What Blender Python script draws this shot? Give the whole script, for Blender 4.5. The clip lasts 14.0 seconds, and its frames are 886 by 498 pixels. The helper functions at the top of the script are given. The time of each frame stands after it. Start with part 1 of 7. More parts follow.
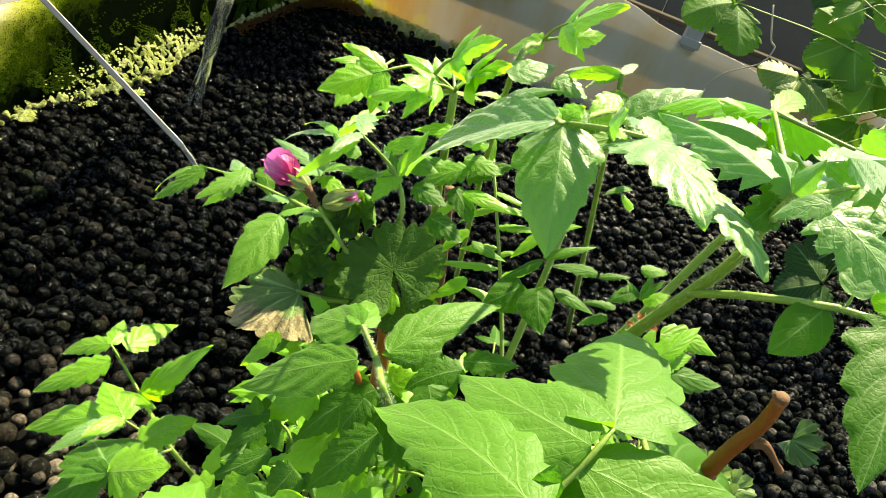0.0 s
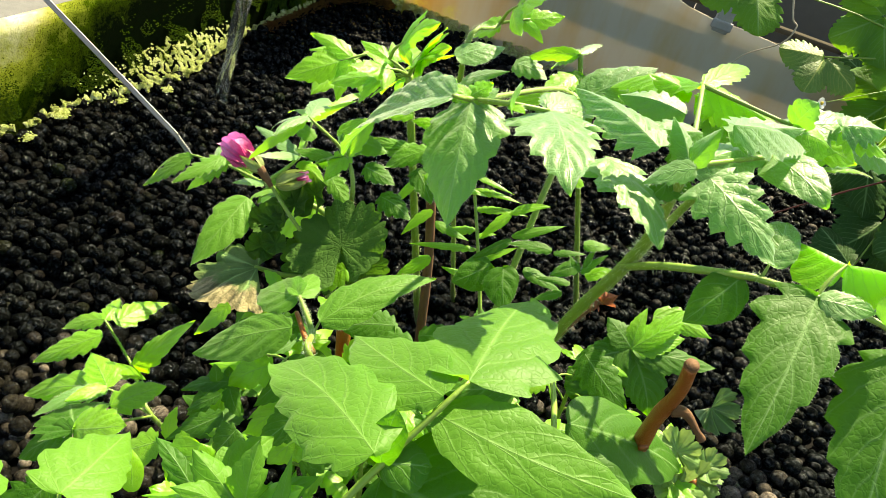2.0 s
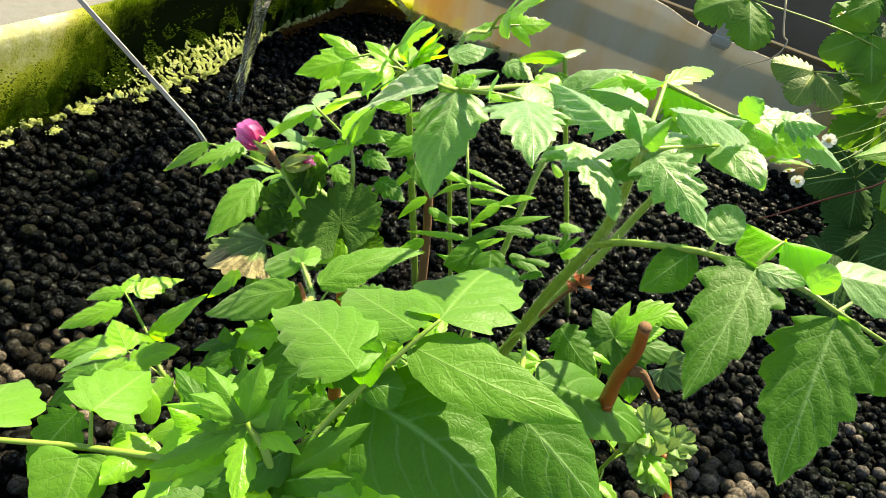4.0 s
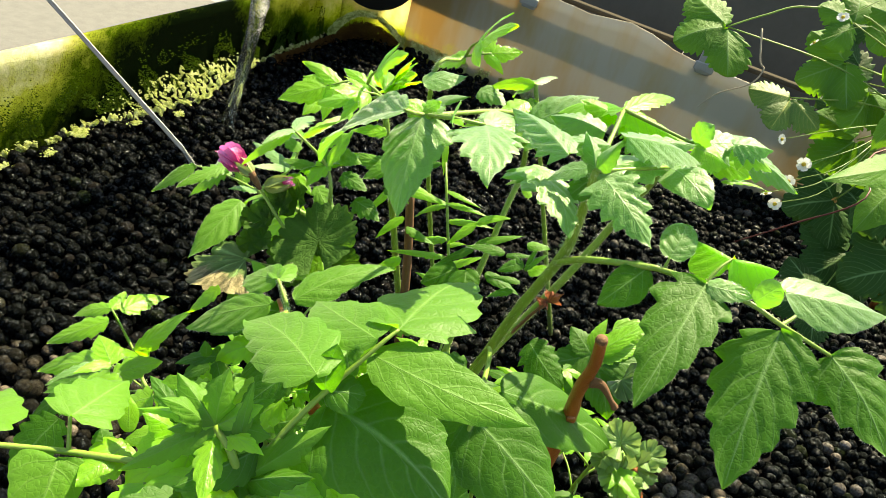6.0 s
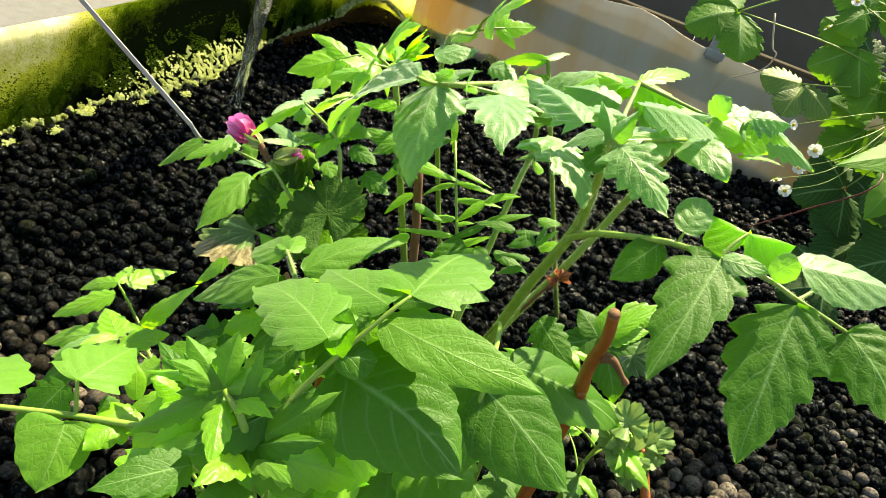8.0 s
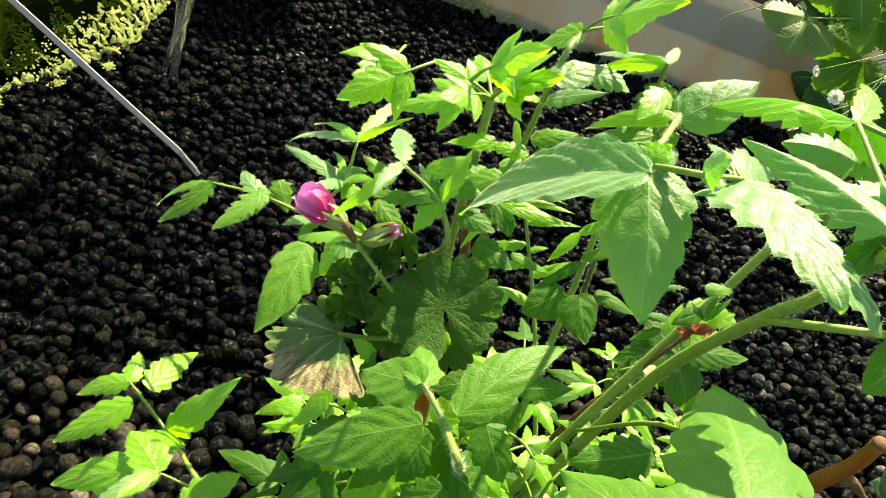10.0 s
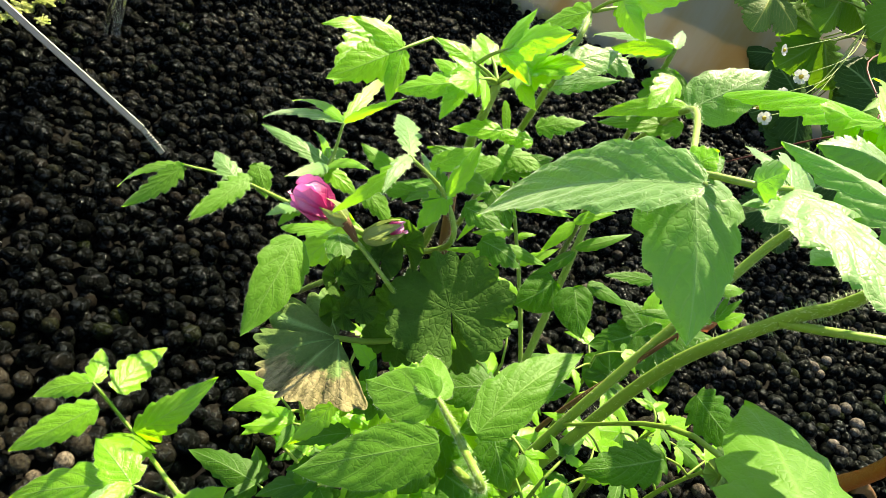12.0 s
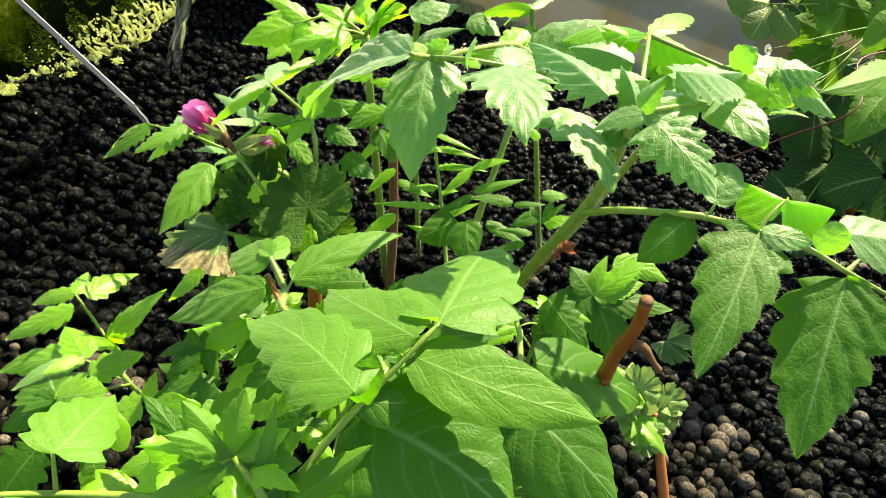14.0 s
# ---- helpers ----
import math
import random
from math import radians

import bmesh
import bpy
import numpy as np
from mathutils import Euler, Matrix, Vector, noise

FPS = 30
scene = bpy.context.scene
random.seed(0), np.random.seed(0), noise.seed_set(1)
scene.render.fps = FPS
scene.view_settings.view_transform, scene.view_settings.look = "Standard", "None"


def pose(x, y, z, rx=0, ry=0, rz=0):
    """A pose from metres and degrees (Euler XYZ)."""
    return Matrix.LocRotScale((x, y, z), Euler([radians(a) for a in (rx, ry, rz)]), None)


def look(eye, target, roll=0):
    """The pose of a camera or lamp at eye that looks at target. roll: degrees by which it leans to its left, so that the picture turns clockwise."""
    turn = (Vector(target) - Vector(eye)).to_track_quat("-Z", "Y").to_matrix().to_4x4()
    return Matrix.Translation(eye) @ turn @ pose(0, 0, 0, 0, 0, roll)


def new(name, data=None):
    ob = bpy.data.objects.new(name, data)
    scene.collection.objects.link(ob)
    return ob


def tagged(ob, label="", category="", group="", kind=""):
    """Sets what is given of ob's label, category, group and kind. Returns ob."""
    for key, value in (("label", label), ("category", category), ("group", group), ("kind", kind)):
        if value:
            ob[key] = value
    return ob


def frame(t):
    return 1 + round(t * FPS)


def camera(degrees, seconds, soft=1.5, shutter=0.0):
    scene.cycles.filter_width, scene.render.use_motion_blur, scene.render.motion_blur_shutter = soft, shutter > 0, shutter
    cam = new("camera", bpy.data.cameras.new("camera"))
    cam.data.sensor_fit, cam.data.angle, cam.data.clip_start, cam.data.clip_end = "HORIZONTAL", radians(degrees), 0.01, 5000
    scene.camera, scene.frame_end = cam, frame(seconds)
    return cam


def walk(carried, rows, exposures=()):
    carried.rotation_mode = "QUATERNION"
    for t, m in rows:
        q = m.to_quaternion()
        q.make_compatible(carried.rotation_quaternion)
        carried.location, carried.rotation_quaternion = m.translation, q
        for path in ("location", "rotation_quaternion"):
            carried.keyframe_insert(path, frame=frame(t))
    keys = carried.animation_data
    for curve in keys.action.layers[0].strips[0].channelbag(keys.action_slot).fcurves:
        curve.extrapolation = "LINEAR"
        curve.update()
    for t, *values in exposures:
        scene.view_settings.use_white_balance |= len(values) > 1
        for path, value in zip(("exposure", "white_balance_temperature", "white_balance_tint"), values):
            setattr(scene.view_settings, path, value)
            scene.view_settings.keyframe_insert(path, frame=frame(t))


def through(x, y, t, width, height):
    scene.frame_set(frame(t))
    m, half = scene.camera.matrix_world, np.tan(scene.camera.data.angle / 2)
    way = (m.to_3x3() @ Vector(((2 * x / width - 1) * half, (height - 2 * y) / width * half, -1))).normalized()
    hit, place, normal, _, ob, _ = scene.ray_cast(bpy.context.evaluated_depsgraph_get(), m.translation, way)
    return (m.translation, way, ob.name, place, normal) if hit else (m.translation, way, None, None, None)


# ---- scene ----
cam = camera(64.6, 14.0, soft=0.62)
PATH = [
    (0, (0.1168, 0.1376, 0.4722), (0.1823, 1.3761, -0.3715), 20.80),
    (0.5, (0.1196, 0.1408, 0.4648), (0.1649, 1.3795, -0.3800), 20.69),
    (1, (0.1346, 0.1509, 0.4643), (0.1432, 1.3747, -0.4029), 18.68),
    (1.5, (0.1580, 0.1514, 0.4797), (0.1203, 1.3604, -0.4074), 16.70),
    (2, (0.1753, 0.1313, 0.4893), (0.1218, 1.3391, -0.3986), 17.21),
    (2.5, (0.1774, 0.1216, 0.4922), (0.1096, 1.3295, -0.3945), 17.44),
    (2.7, (0.1794, 0.1179, 0.4955), (0.0945, 1.3254, -0.3903), 16.85),
    (4.8, (0.2027, 0.0847, 0.5052), (0.1239, 1.3148, -0.3495), 18.12),
    (5, (0.2048, 0.0850, 0.5082), (0.1073, 1.3168, -0.3423), 17.23),
    (5.5, (0.2078, 0.0831, 0.5093), (0.1197, 1.3249, -0.3276), 17.69),
    (6, (0.2099, 0.0793, 0.5116), (0.1167, 1.3243, -0.3199), 17.68),
    (6.5, (0.2098, 0.0762, 0.5099), (0.1197, 1.3214, -0.3215), 18.19),
    (7, (0.2137, 0.0739, 0.5070), (0.1187, 1.3106, -0.3364), 18.15),
    (7.5, (0.2166, 0.0704, 0.5023), (0.1381, 1.3083, -0.3412), 18.84),
    (8, (0.2095, 0.0772, 0.5008), (0.1159, 1.3101, -0.3485), 18.35),
    (8.5, (0.1724, 0.0997, 0.4946), (0.1446, 1.3491, -0.3350), 21.31),
    (9, (0.1321, 0.1208, 0.4855), (0.1117, 1.3320, -0.3991), 21.40),
    (9.2, (0.1161, 0.1368, 0.4844), (0.1275, 1.3366, -0.4158), 20.76),
    (11.3, (0.0429, 0.2101, 0.4751), (0.3516, 1.3153, -0.4910), 25.87),
    (11.5, (0.0419, 0.2109, 0.4730), (0.3553, 1.3155, -0.4922), 26.10),
    (12, (0.0408, 0.2107, 0.4710), (0.3512, 1.3188, -0.4911), 25.98),
    (12.5, (0.0507, 0.2044, 0.4684), (0.3150, 1.3340, -0.4825), 24.37),
    (13, (0.0960, 0.1703, 0.4786), (0.2145, 1.3200, -0.4776), 19.46),
    (13.5, (0.1451, 0.1337, 0.4839), (0.2130, 1.3180, -0.4343), 18.17),
    (14, (0.1764, 0.1187, 0.4935), (0.2184, 1.2949, -0.4364), 17.11),
]
walk(cam, [(t, look(eye, target, roll)) for t, eye, target, roll in PATH])

# ---- light ----
SUN = Vector((0.28, 0.75, 0.95)).normalized()
world = bpy.data.worlds.new("sky")
scene.world = world
world.use_nodes = True
wn = world.node_tree
sky = wn.nodes.new("ShaderNodeTexSky")
sky.sky_type, sky.sun_disc = "NISHITA", False
sky.sun_elevation = math.asin(SUN.z)
sky.sun_rotation = math.atan2(SUN.x, SUN.y)
wn.links.new(sky.outputs[0], wn.nodes["Background"].inputs[0])
wn.nodes["Background"].inputs[1].default_value = 0.10
sun_data = bpy.data.lights.new("sun", "SUN")
sun_data.energy, sun_data.angle, sun_data.color = 5.6, radians(0.6), (1.0, 0.91, 0.70)
sun = new("sun", sun_data)
sun.matrix_world = look(SUN * 8, (0, 0, 0))
scene.view_settings.exposure = 1.82
scene.view_settings.use_white_balance = True
scene.view_settings.white_balance_temperature = 7600.0
scene.view_settings.white_balance_tint = 4.0


# ---- materials ----
class Nodes:
    """Short hand for a node tree."""

    def __init__(self, name):
        self.mat = bpy.data.materials.new(name)
        self.mat.use_nodes = True
        self.tree = self.mat.node_tree
        self.bsdf = self.tree.nodes["Principled BSDF"]
        self.out = self.tree.nodes["Material Output"]

    def add(self, kind, **inputs):
        node = self.tree.nodes.new("ShaderNode" + kind)
        for key, value in inputs.items():
            self.put(node.inputs[key.replace("_", " ")], value)
        return node

    def put(self, socket, value):
        if isinstance(value, bpy.types.NodeSocket):
            self.tree.links.new(value, socket)
        else:
            socket.default_value = value

    def noise(self, scale, detail=4, rough=0.6, where=None):
        node = self.add("TexNoise", Scale=scale, Detail=detail, Roughness=rough)
        self.put(node.inputs["Vector"], where if where is not None else self.coords())
        return node.outputs["Fac"]

    def coords(self, kind="Object"):
        return self.add("TexCoord").outputs[kind]

    def ramp(self, fac, *stops):
        node = self.tree.nodes.new("ShaderNodeValToRGB")
        while len(node.color_ramp.elements) < len(stops):
            node.color_ramp.elements.new(0.5)
        for el, (at, col) in zip(node.color_ramp.elements, stops):
            el.position, el.color = at, (*col, 1) if len(col) == 3 else col
        self.put(node.inputs[0], fac)
        return node.outputs[0]

    def math(self, op, a, b=0.0, c=0.0):
        node = self.tree.nodes.new("ShaderNodeMath")
        node.operation = op
        for socket, value in zip(node.inputs, (a, b, c)):
            self.put(socket, value)
        return node.outputs[0]

    def mix(self, fac, a, b, blend="MIX"):
        node = self.tree.nodes.new("ShaderNodeMix")
        node.data_type, node.blend_type = "RGBA", blend
        self.put(node.inputs[0], fac)
        for socket, value in ((node.inputs[6], a), (node.inputs[7], b)):
            self.put(socket, (*value, 1) if isinstance(value, tuple) and len(value) == 3 else value)
        return node.outputs[2]

    def bump(self, height, strength=0.3, distance=0.002):
        node = self.add("Bump", Height=height, Strength=strength, Distance=distance)
        return node.outputs[0]

    def finish(self, color, rough=0.6, normal=None, spec=0.4, **more):
        b = self.bsdf
        self.put(b.inputs["Base Color"], (*color, 1) if isinstance(color, tuple) else color)
        self.put(b.inputs["Roughness"], rough)
        self.put(b.inputs["Specular IOR Level"], spec)
        if normal is not None:
            self.put(b.inputs["Normal"], normal)
        for key, value in more.items():
            self.put(b.inputs[key.replace("_", " ")], value)
        return self.mat


def leaf_material(name, dark, light, glow, veins=7.0, through=0.45, rough=0.5, vein=(0.24, 0.40, 0.14), fan=False, edge=None, sheen=0.0, spec=0.5, relief=0.45, tip=None, pale=0.32):
    """A leaf blade: green with paler veins, a quilted surface, and light shining through it. On a blade the second
    coordinate counts the side veins; on a fan leaf it runs from the stalk to the rim."""
    n = Nodes(name)
    uv = n.add("SeparateXYZ", Vector=n.coords("UV"))
    s = n.math("ABSOLUTE", n.math("SUBTRACT", n.math("MULTIPLY", uv.outputs[0], 2.0), 1.0))
    t = uv.outputs[1]
    rand = n.add("ObjectInfo").outputs["Random"]
    where = n.coords()
    if fan:
        lines = n.math("MULTIPLY", uv.outputs[0], veins)
        mid = n.math("ABSOLUTE", n.math("SUBTRACT", n.math("FRACT", lines), 0.5))
        near = n.math("SMOOTH_MIN", 1.0, n.math("MULTIPLY", mid, 9.0), 0.1)
        rib = near
    else:
        lines = n.math("ADD", t, n.math("MULTIPLY_ADD", n.noise(160, 2, 0.5, where), 0.16, -0.08))
        side = n.math("MULTIPLY", n.math("ABSOLUTE", n.math("SUBTRACT", n.math("FRACT", n.math("ADD", lines, 0.5)), 0.5)), 8.5)
        side = n.math("ADD", side, n.math("MULTIPLY", s, 0.45))
        rib = n.math("MINIMUM", 1.0, n.math("MULTIPLY", s, 15.0))
        near = n.math("MINIMUM", 1.0, n.math("MINIMUM", side, rib))
    veined = n.math("SUBTRACT", 1.0, near)
    fine, blotch = n.noise(900, 2, 0.5, where), n.noise(70, 5, 0.65, where)
    tone = n.mix(n.math("MULTIPLY_ADD", rand, 0.5, n.math("MULTIPLY", blotch, 0.6)), dark, light)
    warp = n.add("VectorMath", Vector=n.add("TexNoise", Vector=where, Scale=260.0).outputs["Color"])
    warp.operation = "MULTIPLY_ADD"
    warp.inputs[1].default_value = (0.0035, 0.0035, 0.0035)
    n.put(warp.inputs[2], where)
    net = n.add("TexVoronoi", Scale=340.0, Vector=warp.outputs[0])
    net.feature = "DISTANCE_TO_EDGE"
    mesh = n.math("MINIMUM", 1.0, n.math("MULTIPLY", net.outputs["Distance"], 4.0))
    tone = n.mix(n.math("MULTIPLY", n.math("SUBTRACT", 1.0, mesh), 0.04), tone, vein)
    tone = n.mix(n.math("MULTIPLY", fine, 0.4), tone, dark)
    tone = n.mix(n.math("MULTIPLY", veined, pale), tone, vein)
    tone = n.mix(n.math("MULTIPLY", n.math("SUBTRACT", 1.0, rib), 1.3 * pale), tone, vein)
    if tip:
        along = n.add("UVMap")
        along.uv_map = "along"
        reach = n.add("SeparateXYZ", Vector=along.outputs[0]).outputs[1]
        tone = n.mix(n.ramp(n.math("ADD", reach, n.math("MULTIPLY_ADD", blotch, 0.5, -0.25)), (0.38, (0, 0, 0)), (0.92, (1, 1, 1))), tone, tip)
    if edge:
        worn = n.math("ADD", n.math("MULTIPLY", t, 0.8), n.math("MULTIPLY_ADD", n.noise(120, 5, 0.7), 0.5, -0.25))
        worn = n.math("MULTIPLY", n.ramp(worn, (0.45, (0, 0, 0)), (0.52, (1, 1, 1))), n.ramp(uv.outputs[0], (0.42, (1, 1, 1)), (0.55, (0, 0, 0))))
        streaks = n.noise(1.0, 3, 0.7, n.add("Mapping", Vector=n.coords("UV"), Scale=(40.0, 5.0, 1.0)).outputs[0])
        bleached_or_sunlit = n.mix(n.ramp(streaks, (0.4, (0, 0, 0)), (0.6, (1, 1, 1))), tuple(0.35 * v for v in edge), edge)
        tone = n.mix(worn, tone, bleached_or_sunlit)
    pillow = n.math("POWER", near, 0.5)
    height = n.math("ADD", n.math("MULTIPLY", pillow, 0.6), n.math("ADD", n.math("MULTIPLY", n.noise(420, 3, 0.6, where), 0.45), n.math("MULTIPLY", n.math("POWER", mesh, 0.6), 0.34)))
    normal = n.bump(height, relief, 0.0009)
    gloss = n.math("ADD", rough - 0.08, n.math("MULTIPLY", blotch, 0.2))
    n.finish(tone, gloss, normal, spec, Sheen_Weight=sheen, Sheen_Roughness=0.45)
    trans = n.add("BsdfTranslucent", Color=n.mix(n.math("MULTIPLY", veined, 0.45), n.mix(blotch, glow, tuple(c * 0.72 for c in glow)), tuple(c * 0.55 for c in glow)), Normal=normal)
    both = n.add("MixShader", Fac=through)
    n.tree.links.new(n.bsdf.outputs[0], both.inputs[1])
    n.tree.links.new(trans.outputs[0], both.inputs[2])
    n.tree.links.new(both.outputs[0], n.out.inputs[0])
    return n.mat


def plain_material(name, a, b, scale=60.0, rough=0.6, bump=0.3, distance=0.001, spec=0.4, metallic=0.0, stretch=None):
    n = Nodes(name)
    where = n.coords()
    if stretch:
        where = n.add("Mapping", Vector=where, Scale=stretch).outputs[0]
    big, small = n.noise(scale, 5, 0.6, where), n.noise(scale * 9, 3, 0.6, where)
    tone = n.mix(big, a, b)
    tone = n.mix(n.math("MULTIPLY", small, 0.4), tone, tuple(0.6 * c for c in a))
    mat = n.finish(tone, n.math("MULTIPLY_ADD", small, 0.25, rough - 0.12), n.bump(small, bump, distance), spec)
    n.bsdf.inputs["Metallic"].default_value = metallic
    return mat


def pebble_material():
    """Wet dark burnt clay: near black to brown, pitted, with sharp damp glints; greyer and paler away from the inflow,
    whose dark tones also carry the shade on the far bed; two pools of sunlight are painted in.
    """
    n = Nodes("clay_pebble")
    each = n.add("NewGeometry").outputs["Random Per Island"]
    each = n.math("FRACT", n.math("ADD", each, n.add("ObjectInfo").outputs["Random"]))
    place = n.add("NewGeometry").outputs["Position"]
    grain, pits = n.noise(420, 5, 0.75, place), n.noise(1500, 3, 0.6, place)
    # shade on the far bed, painted as darker wet tones round the inflow
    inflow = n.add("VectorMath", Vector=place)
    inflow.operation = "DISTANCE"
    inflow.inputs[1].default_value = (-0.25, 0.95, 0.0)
    lit_dry = n.math("ADD", inflow.outputs["Value"], n.math("MULTIPLY_ADD", n.noise(5, 3, 0.6, place), 0.5, -0.25))
    lit_dry = n.ramp(lit_dry, (0.45, (0, 0, 0)), (0.85, (1, 1, 1)))
    shade_wet_tone = n.ramp(each, (0.0, (0.0014, 0.0018, 0.0016)), (0.8, (0.0034, 0.0041, 0.0035)), (0.95, (0.012, 0.0100, 0.008)), (1.0, (0.009, 0.013, 0.004)))
    lit_dry_tone = n.ramp(each, (0.0, (0.0013, 0.0020, 0.0018)), (0.55, (0.0032, 0.0045, 0.0040)), (0.80, (0.0074, 0.0096, 0.0088)), (0.86, (0.010, 0.015, 0.004)), (0.95, (0.034, 0.031, 0.027)), (1.0, (0.24, 0.21, 0.18)))
    tone = n.mix(lit_dry, shade_wet_tone, lit_dry_tone)
    # sunlit pools painted on the pebbles: paler tones round two centres
    bleached_or_sunlit = n.ramp(each, (0.0, (0.005, 0.0055, 0.0045)), (0.4, (0.020, 0.018, 0.013)), (0.7, (0.075, 0.063, 0.047)), (1.0, (0.28, 0.23, 0.18)))
    for heart, reach in (((0.482, 0.543, 0.0), 0.10), ((-0.082, 0.411, 0.0), 0.10)):
        away = n.add("VectorMath", Vector=place)
        away.operation = "DISTANCE"
        away.inputs[1].default_value = heart
        tone = n.mix(n.ramp(n.math("ADD", away.outputs["Value"], n.math("MULTIPLY_ADD", n.noise(18, 2, 0.6, place), 0.12, -0.06)), (0.3 * reach, (1, 1, 1)), (reach, (0, 0, 0))), tone, bleached_or_sunlit)
    tone = n.mix(n.ramp(grain, (0.35, (0, 0, 0)), (0.62, (0.85, 0.85, 0.85))), tone, (0.0008, 0.0008, 0.0007))
    rough = n.math("ADD", n.math("MULTIPLY_ADD", pits, 0.22, 0.10), n.math("MULTIPLY", lit_dry, 0.10))
    damp = n.math("MULTIPLY", n.ramp(n.noise(260, 3, 0.6, place), (0.50, (0, 0, 0)), (0.64, (1, 1, 1))), 0.32)
    return n.finish(tone, rough, n.bump(n.math("ADD", grain, n.math("MULTIPLY", pits, 0.5)), 0.9, 0.0014), n.math("ADD", damp, 0.008), Specular_Tint=(0.85, 0.95, 1.0, 1.0))


def algae_wall(name, base, stain, grown_by, through):
    """Milky tank plastic with algae: a thin film that glows yellow-green, then a green coat, then a black-green fur.
    grown_by, through: how thick it grows and how much light it lets through along the wall, as stops of the wall's own length."""
    n = Nodes(name)
    where = n.coords()
    xyz = n.add("SeparateXYZ", Vector=where)
    run = n.math("ADD", xyz.outputs[0], xyz.outputs[1])
    streak = n.noise(9, 4, 0.6, n.add("Mapping", Vector=where, Scale=(1.0, 1.0, 0.25)).outputs[0])
    patch, fuzz, speck = n.noise(14, 6, 0.65, where), n.noise(130, 5, 0.75, where), n.noise(520, 3, 0.6, where)
    plastic = n.mix(n.ramp(streak, (0.42, (0, 0, 0)), (0.62, (1, 1, 1))), base, stain)
    level = n.math("MULTIPLY_ADD", xyz.outputs[2], -1.0 / 0.12, 0.150 / 0.12)
    amount = n.ramp(n.math("MULTIPLY_ADD", run, 0.5, 0.5), *[(0.5 * at + 0.5, (v, v, v)) for at, v in grown_by])
    grown = n.math("MULTIPLY_ADD", level, 0.62, n.math("MULTIPLY_ADD", amount, 1.6, -0.80))
    grown = n.math("ADD", grown, n.math("MULTIPLY_ADD", patch, 0.9, -0.45))
    grown = n.math("ADD", grown, n.math("MULTIPLY_ADD", fuzz, 0.36, -0.18))
    film, coat, fur = (0.58, 0.63, 0.085), (0.10, 0.17, 0.005), (0.003, 0.010, 0.001)
    mask = n.ramp(grown, (0.08, (0, 0, 0)), (0.40, (1, 1, 1)))
    green = n.mix(n.ramp(grown, (0.38, (0, 0, 0)), (0.62, (1, 1, 1))), film, coat)
    green = n.mix(n.ramp(grown, (0.60, (0, 0, 0)), (0.84, (1, 1, 1))), green, fur)
    green = n.mix(n.math("MULTIPLY", mask, n.ramp(speck, (0.52, (0, 0, 0)), (0.66, (0.7, 0.7, 0.7)))), green, fur)
    tone = n.mix(mask, plastic, green)
    normal = n.bump(n.math("MULTIPLY", n.math("ADD", fuzz, n.math("MULTIPLY", speck, 0.4)), mask), 0.9, 0.005)
    n.finish(tone, n.math("MULTIPLY_ADD", mask, 0.4, 0.38), normal, n.math("MULTIPLY_ADD", mask, -0.27, 0.30))
    trans = n.add("BsdfTranslucent", Color=n.mix(mask, plastic, green))
    both = n.add("MixShader", Fac=n.ramp(n.math("MULTIPLY_ADD", run, 0.5, 0.5), *[(0.5 * at + 0.5, (v, v, v)) for at, v in through]))
    n.tree.links.new(n.bsdf.outputs[0], both.inputs[1])
    n.tree.links.new(trans.outputs[0], both.inputs[2])
    n.tree.links.new(both.outputs[0], n.out.inputs[0])
    return n.mat


def moss_material(name, stops, glow):
    """Moss tufts, each its own shade."""
    n = Nodes(name)
    each = n.add("NewGeometry").outputs["Random Per Island"]
    clump = n.noise(60, 4, 0.7, n.add("NewGeometry").outputs["Position"])
    tone = n.ramp(n.math("MULTIPLY_ADD", each, 0.45, n.math("MULTIPLY_ADD", clump, 1.6, -0.55)), *stops)
    n.finish(tone, 0.75, None, 0.15)
    trans = n.add("BsdfTranslucent", Color=n.mix(0.5, tone, glow))
    both = n.add("MixShader", Fac=0.45)
    n.tree.links.new(n.bsdf.outputs[0], both.inputs[1])
    n.tree.links.new(trans.outputs[0], both.inputs[2])
    n.tree.links.new(both.outputs[0], n.out.inputs[0])
    return n.mat


TOMATO = leaf_material("tomato_leaf", (0.025, 0.090, 0.005), (0.050, 0.146, 0.010), (0.17, 0.52, 0.012), through=0.38, rough=0.52, spec=0.22, relief=0.35)
FRONT = leaf_material("soft_tomato_leaf", (0.060, 0.172, 0.009), (0.104, 0.250, 0.019), (0.24, 0.62, 0.02), through=0.42, rough=0.50, spec=0.26, sheen=0.15, relief=0.32, vein=(0.20, 0.36, 0.08))
YOUNG = leaf_material("young_tomato_leaf", (0.160, 0.40, 0.016), (0.260, 0.55, 0.034), (0.42, 0.88, 0.022), through=0.60, rough=0.34, spec=0.55, relief=0.3, sheen=0.12)
SHEEN = leaf_material("mature_tomato_leaf", (0.064, 0.172, 0.030), (0.138, 0.290, 0.068), (0.27, 0.70, 0.024), through=0.42, rough=0.42, spec=0.50, sheen=0.5, relief=0.34)
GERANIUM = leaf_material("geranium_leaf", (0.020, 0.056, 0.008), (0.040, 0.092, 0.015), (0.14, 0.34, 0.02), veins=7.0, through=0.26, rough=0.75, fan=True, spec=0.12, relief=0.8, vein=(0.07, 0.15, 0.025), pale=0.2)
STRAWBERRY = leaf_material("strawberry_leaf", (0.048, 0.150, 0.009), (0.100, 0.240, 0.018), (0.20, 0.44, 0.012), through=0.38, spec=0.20)
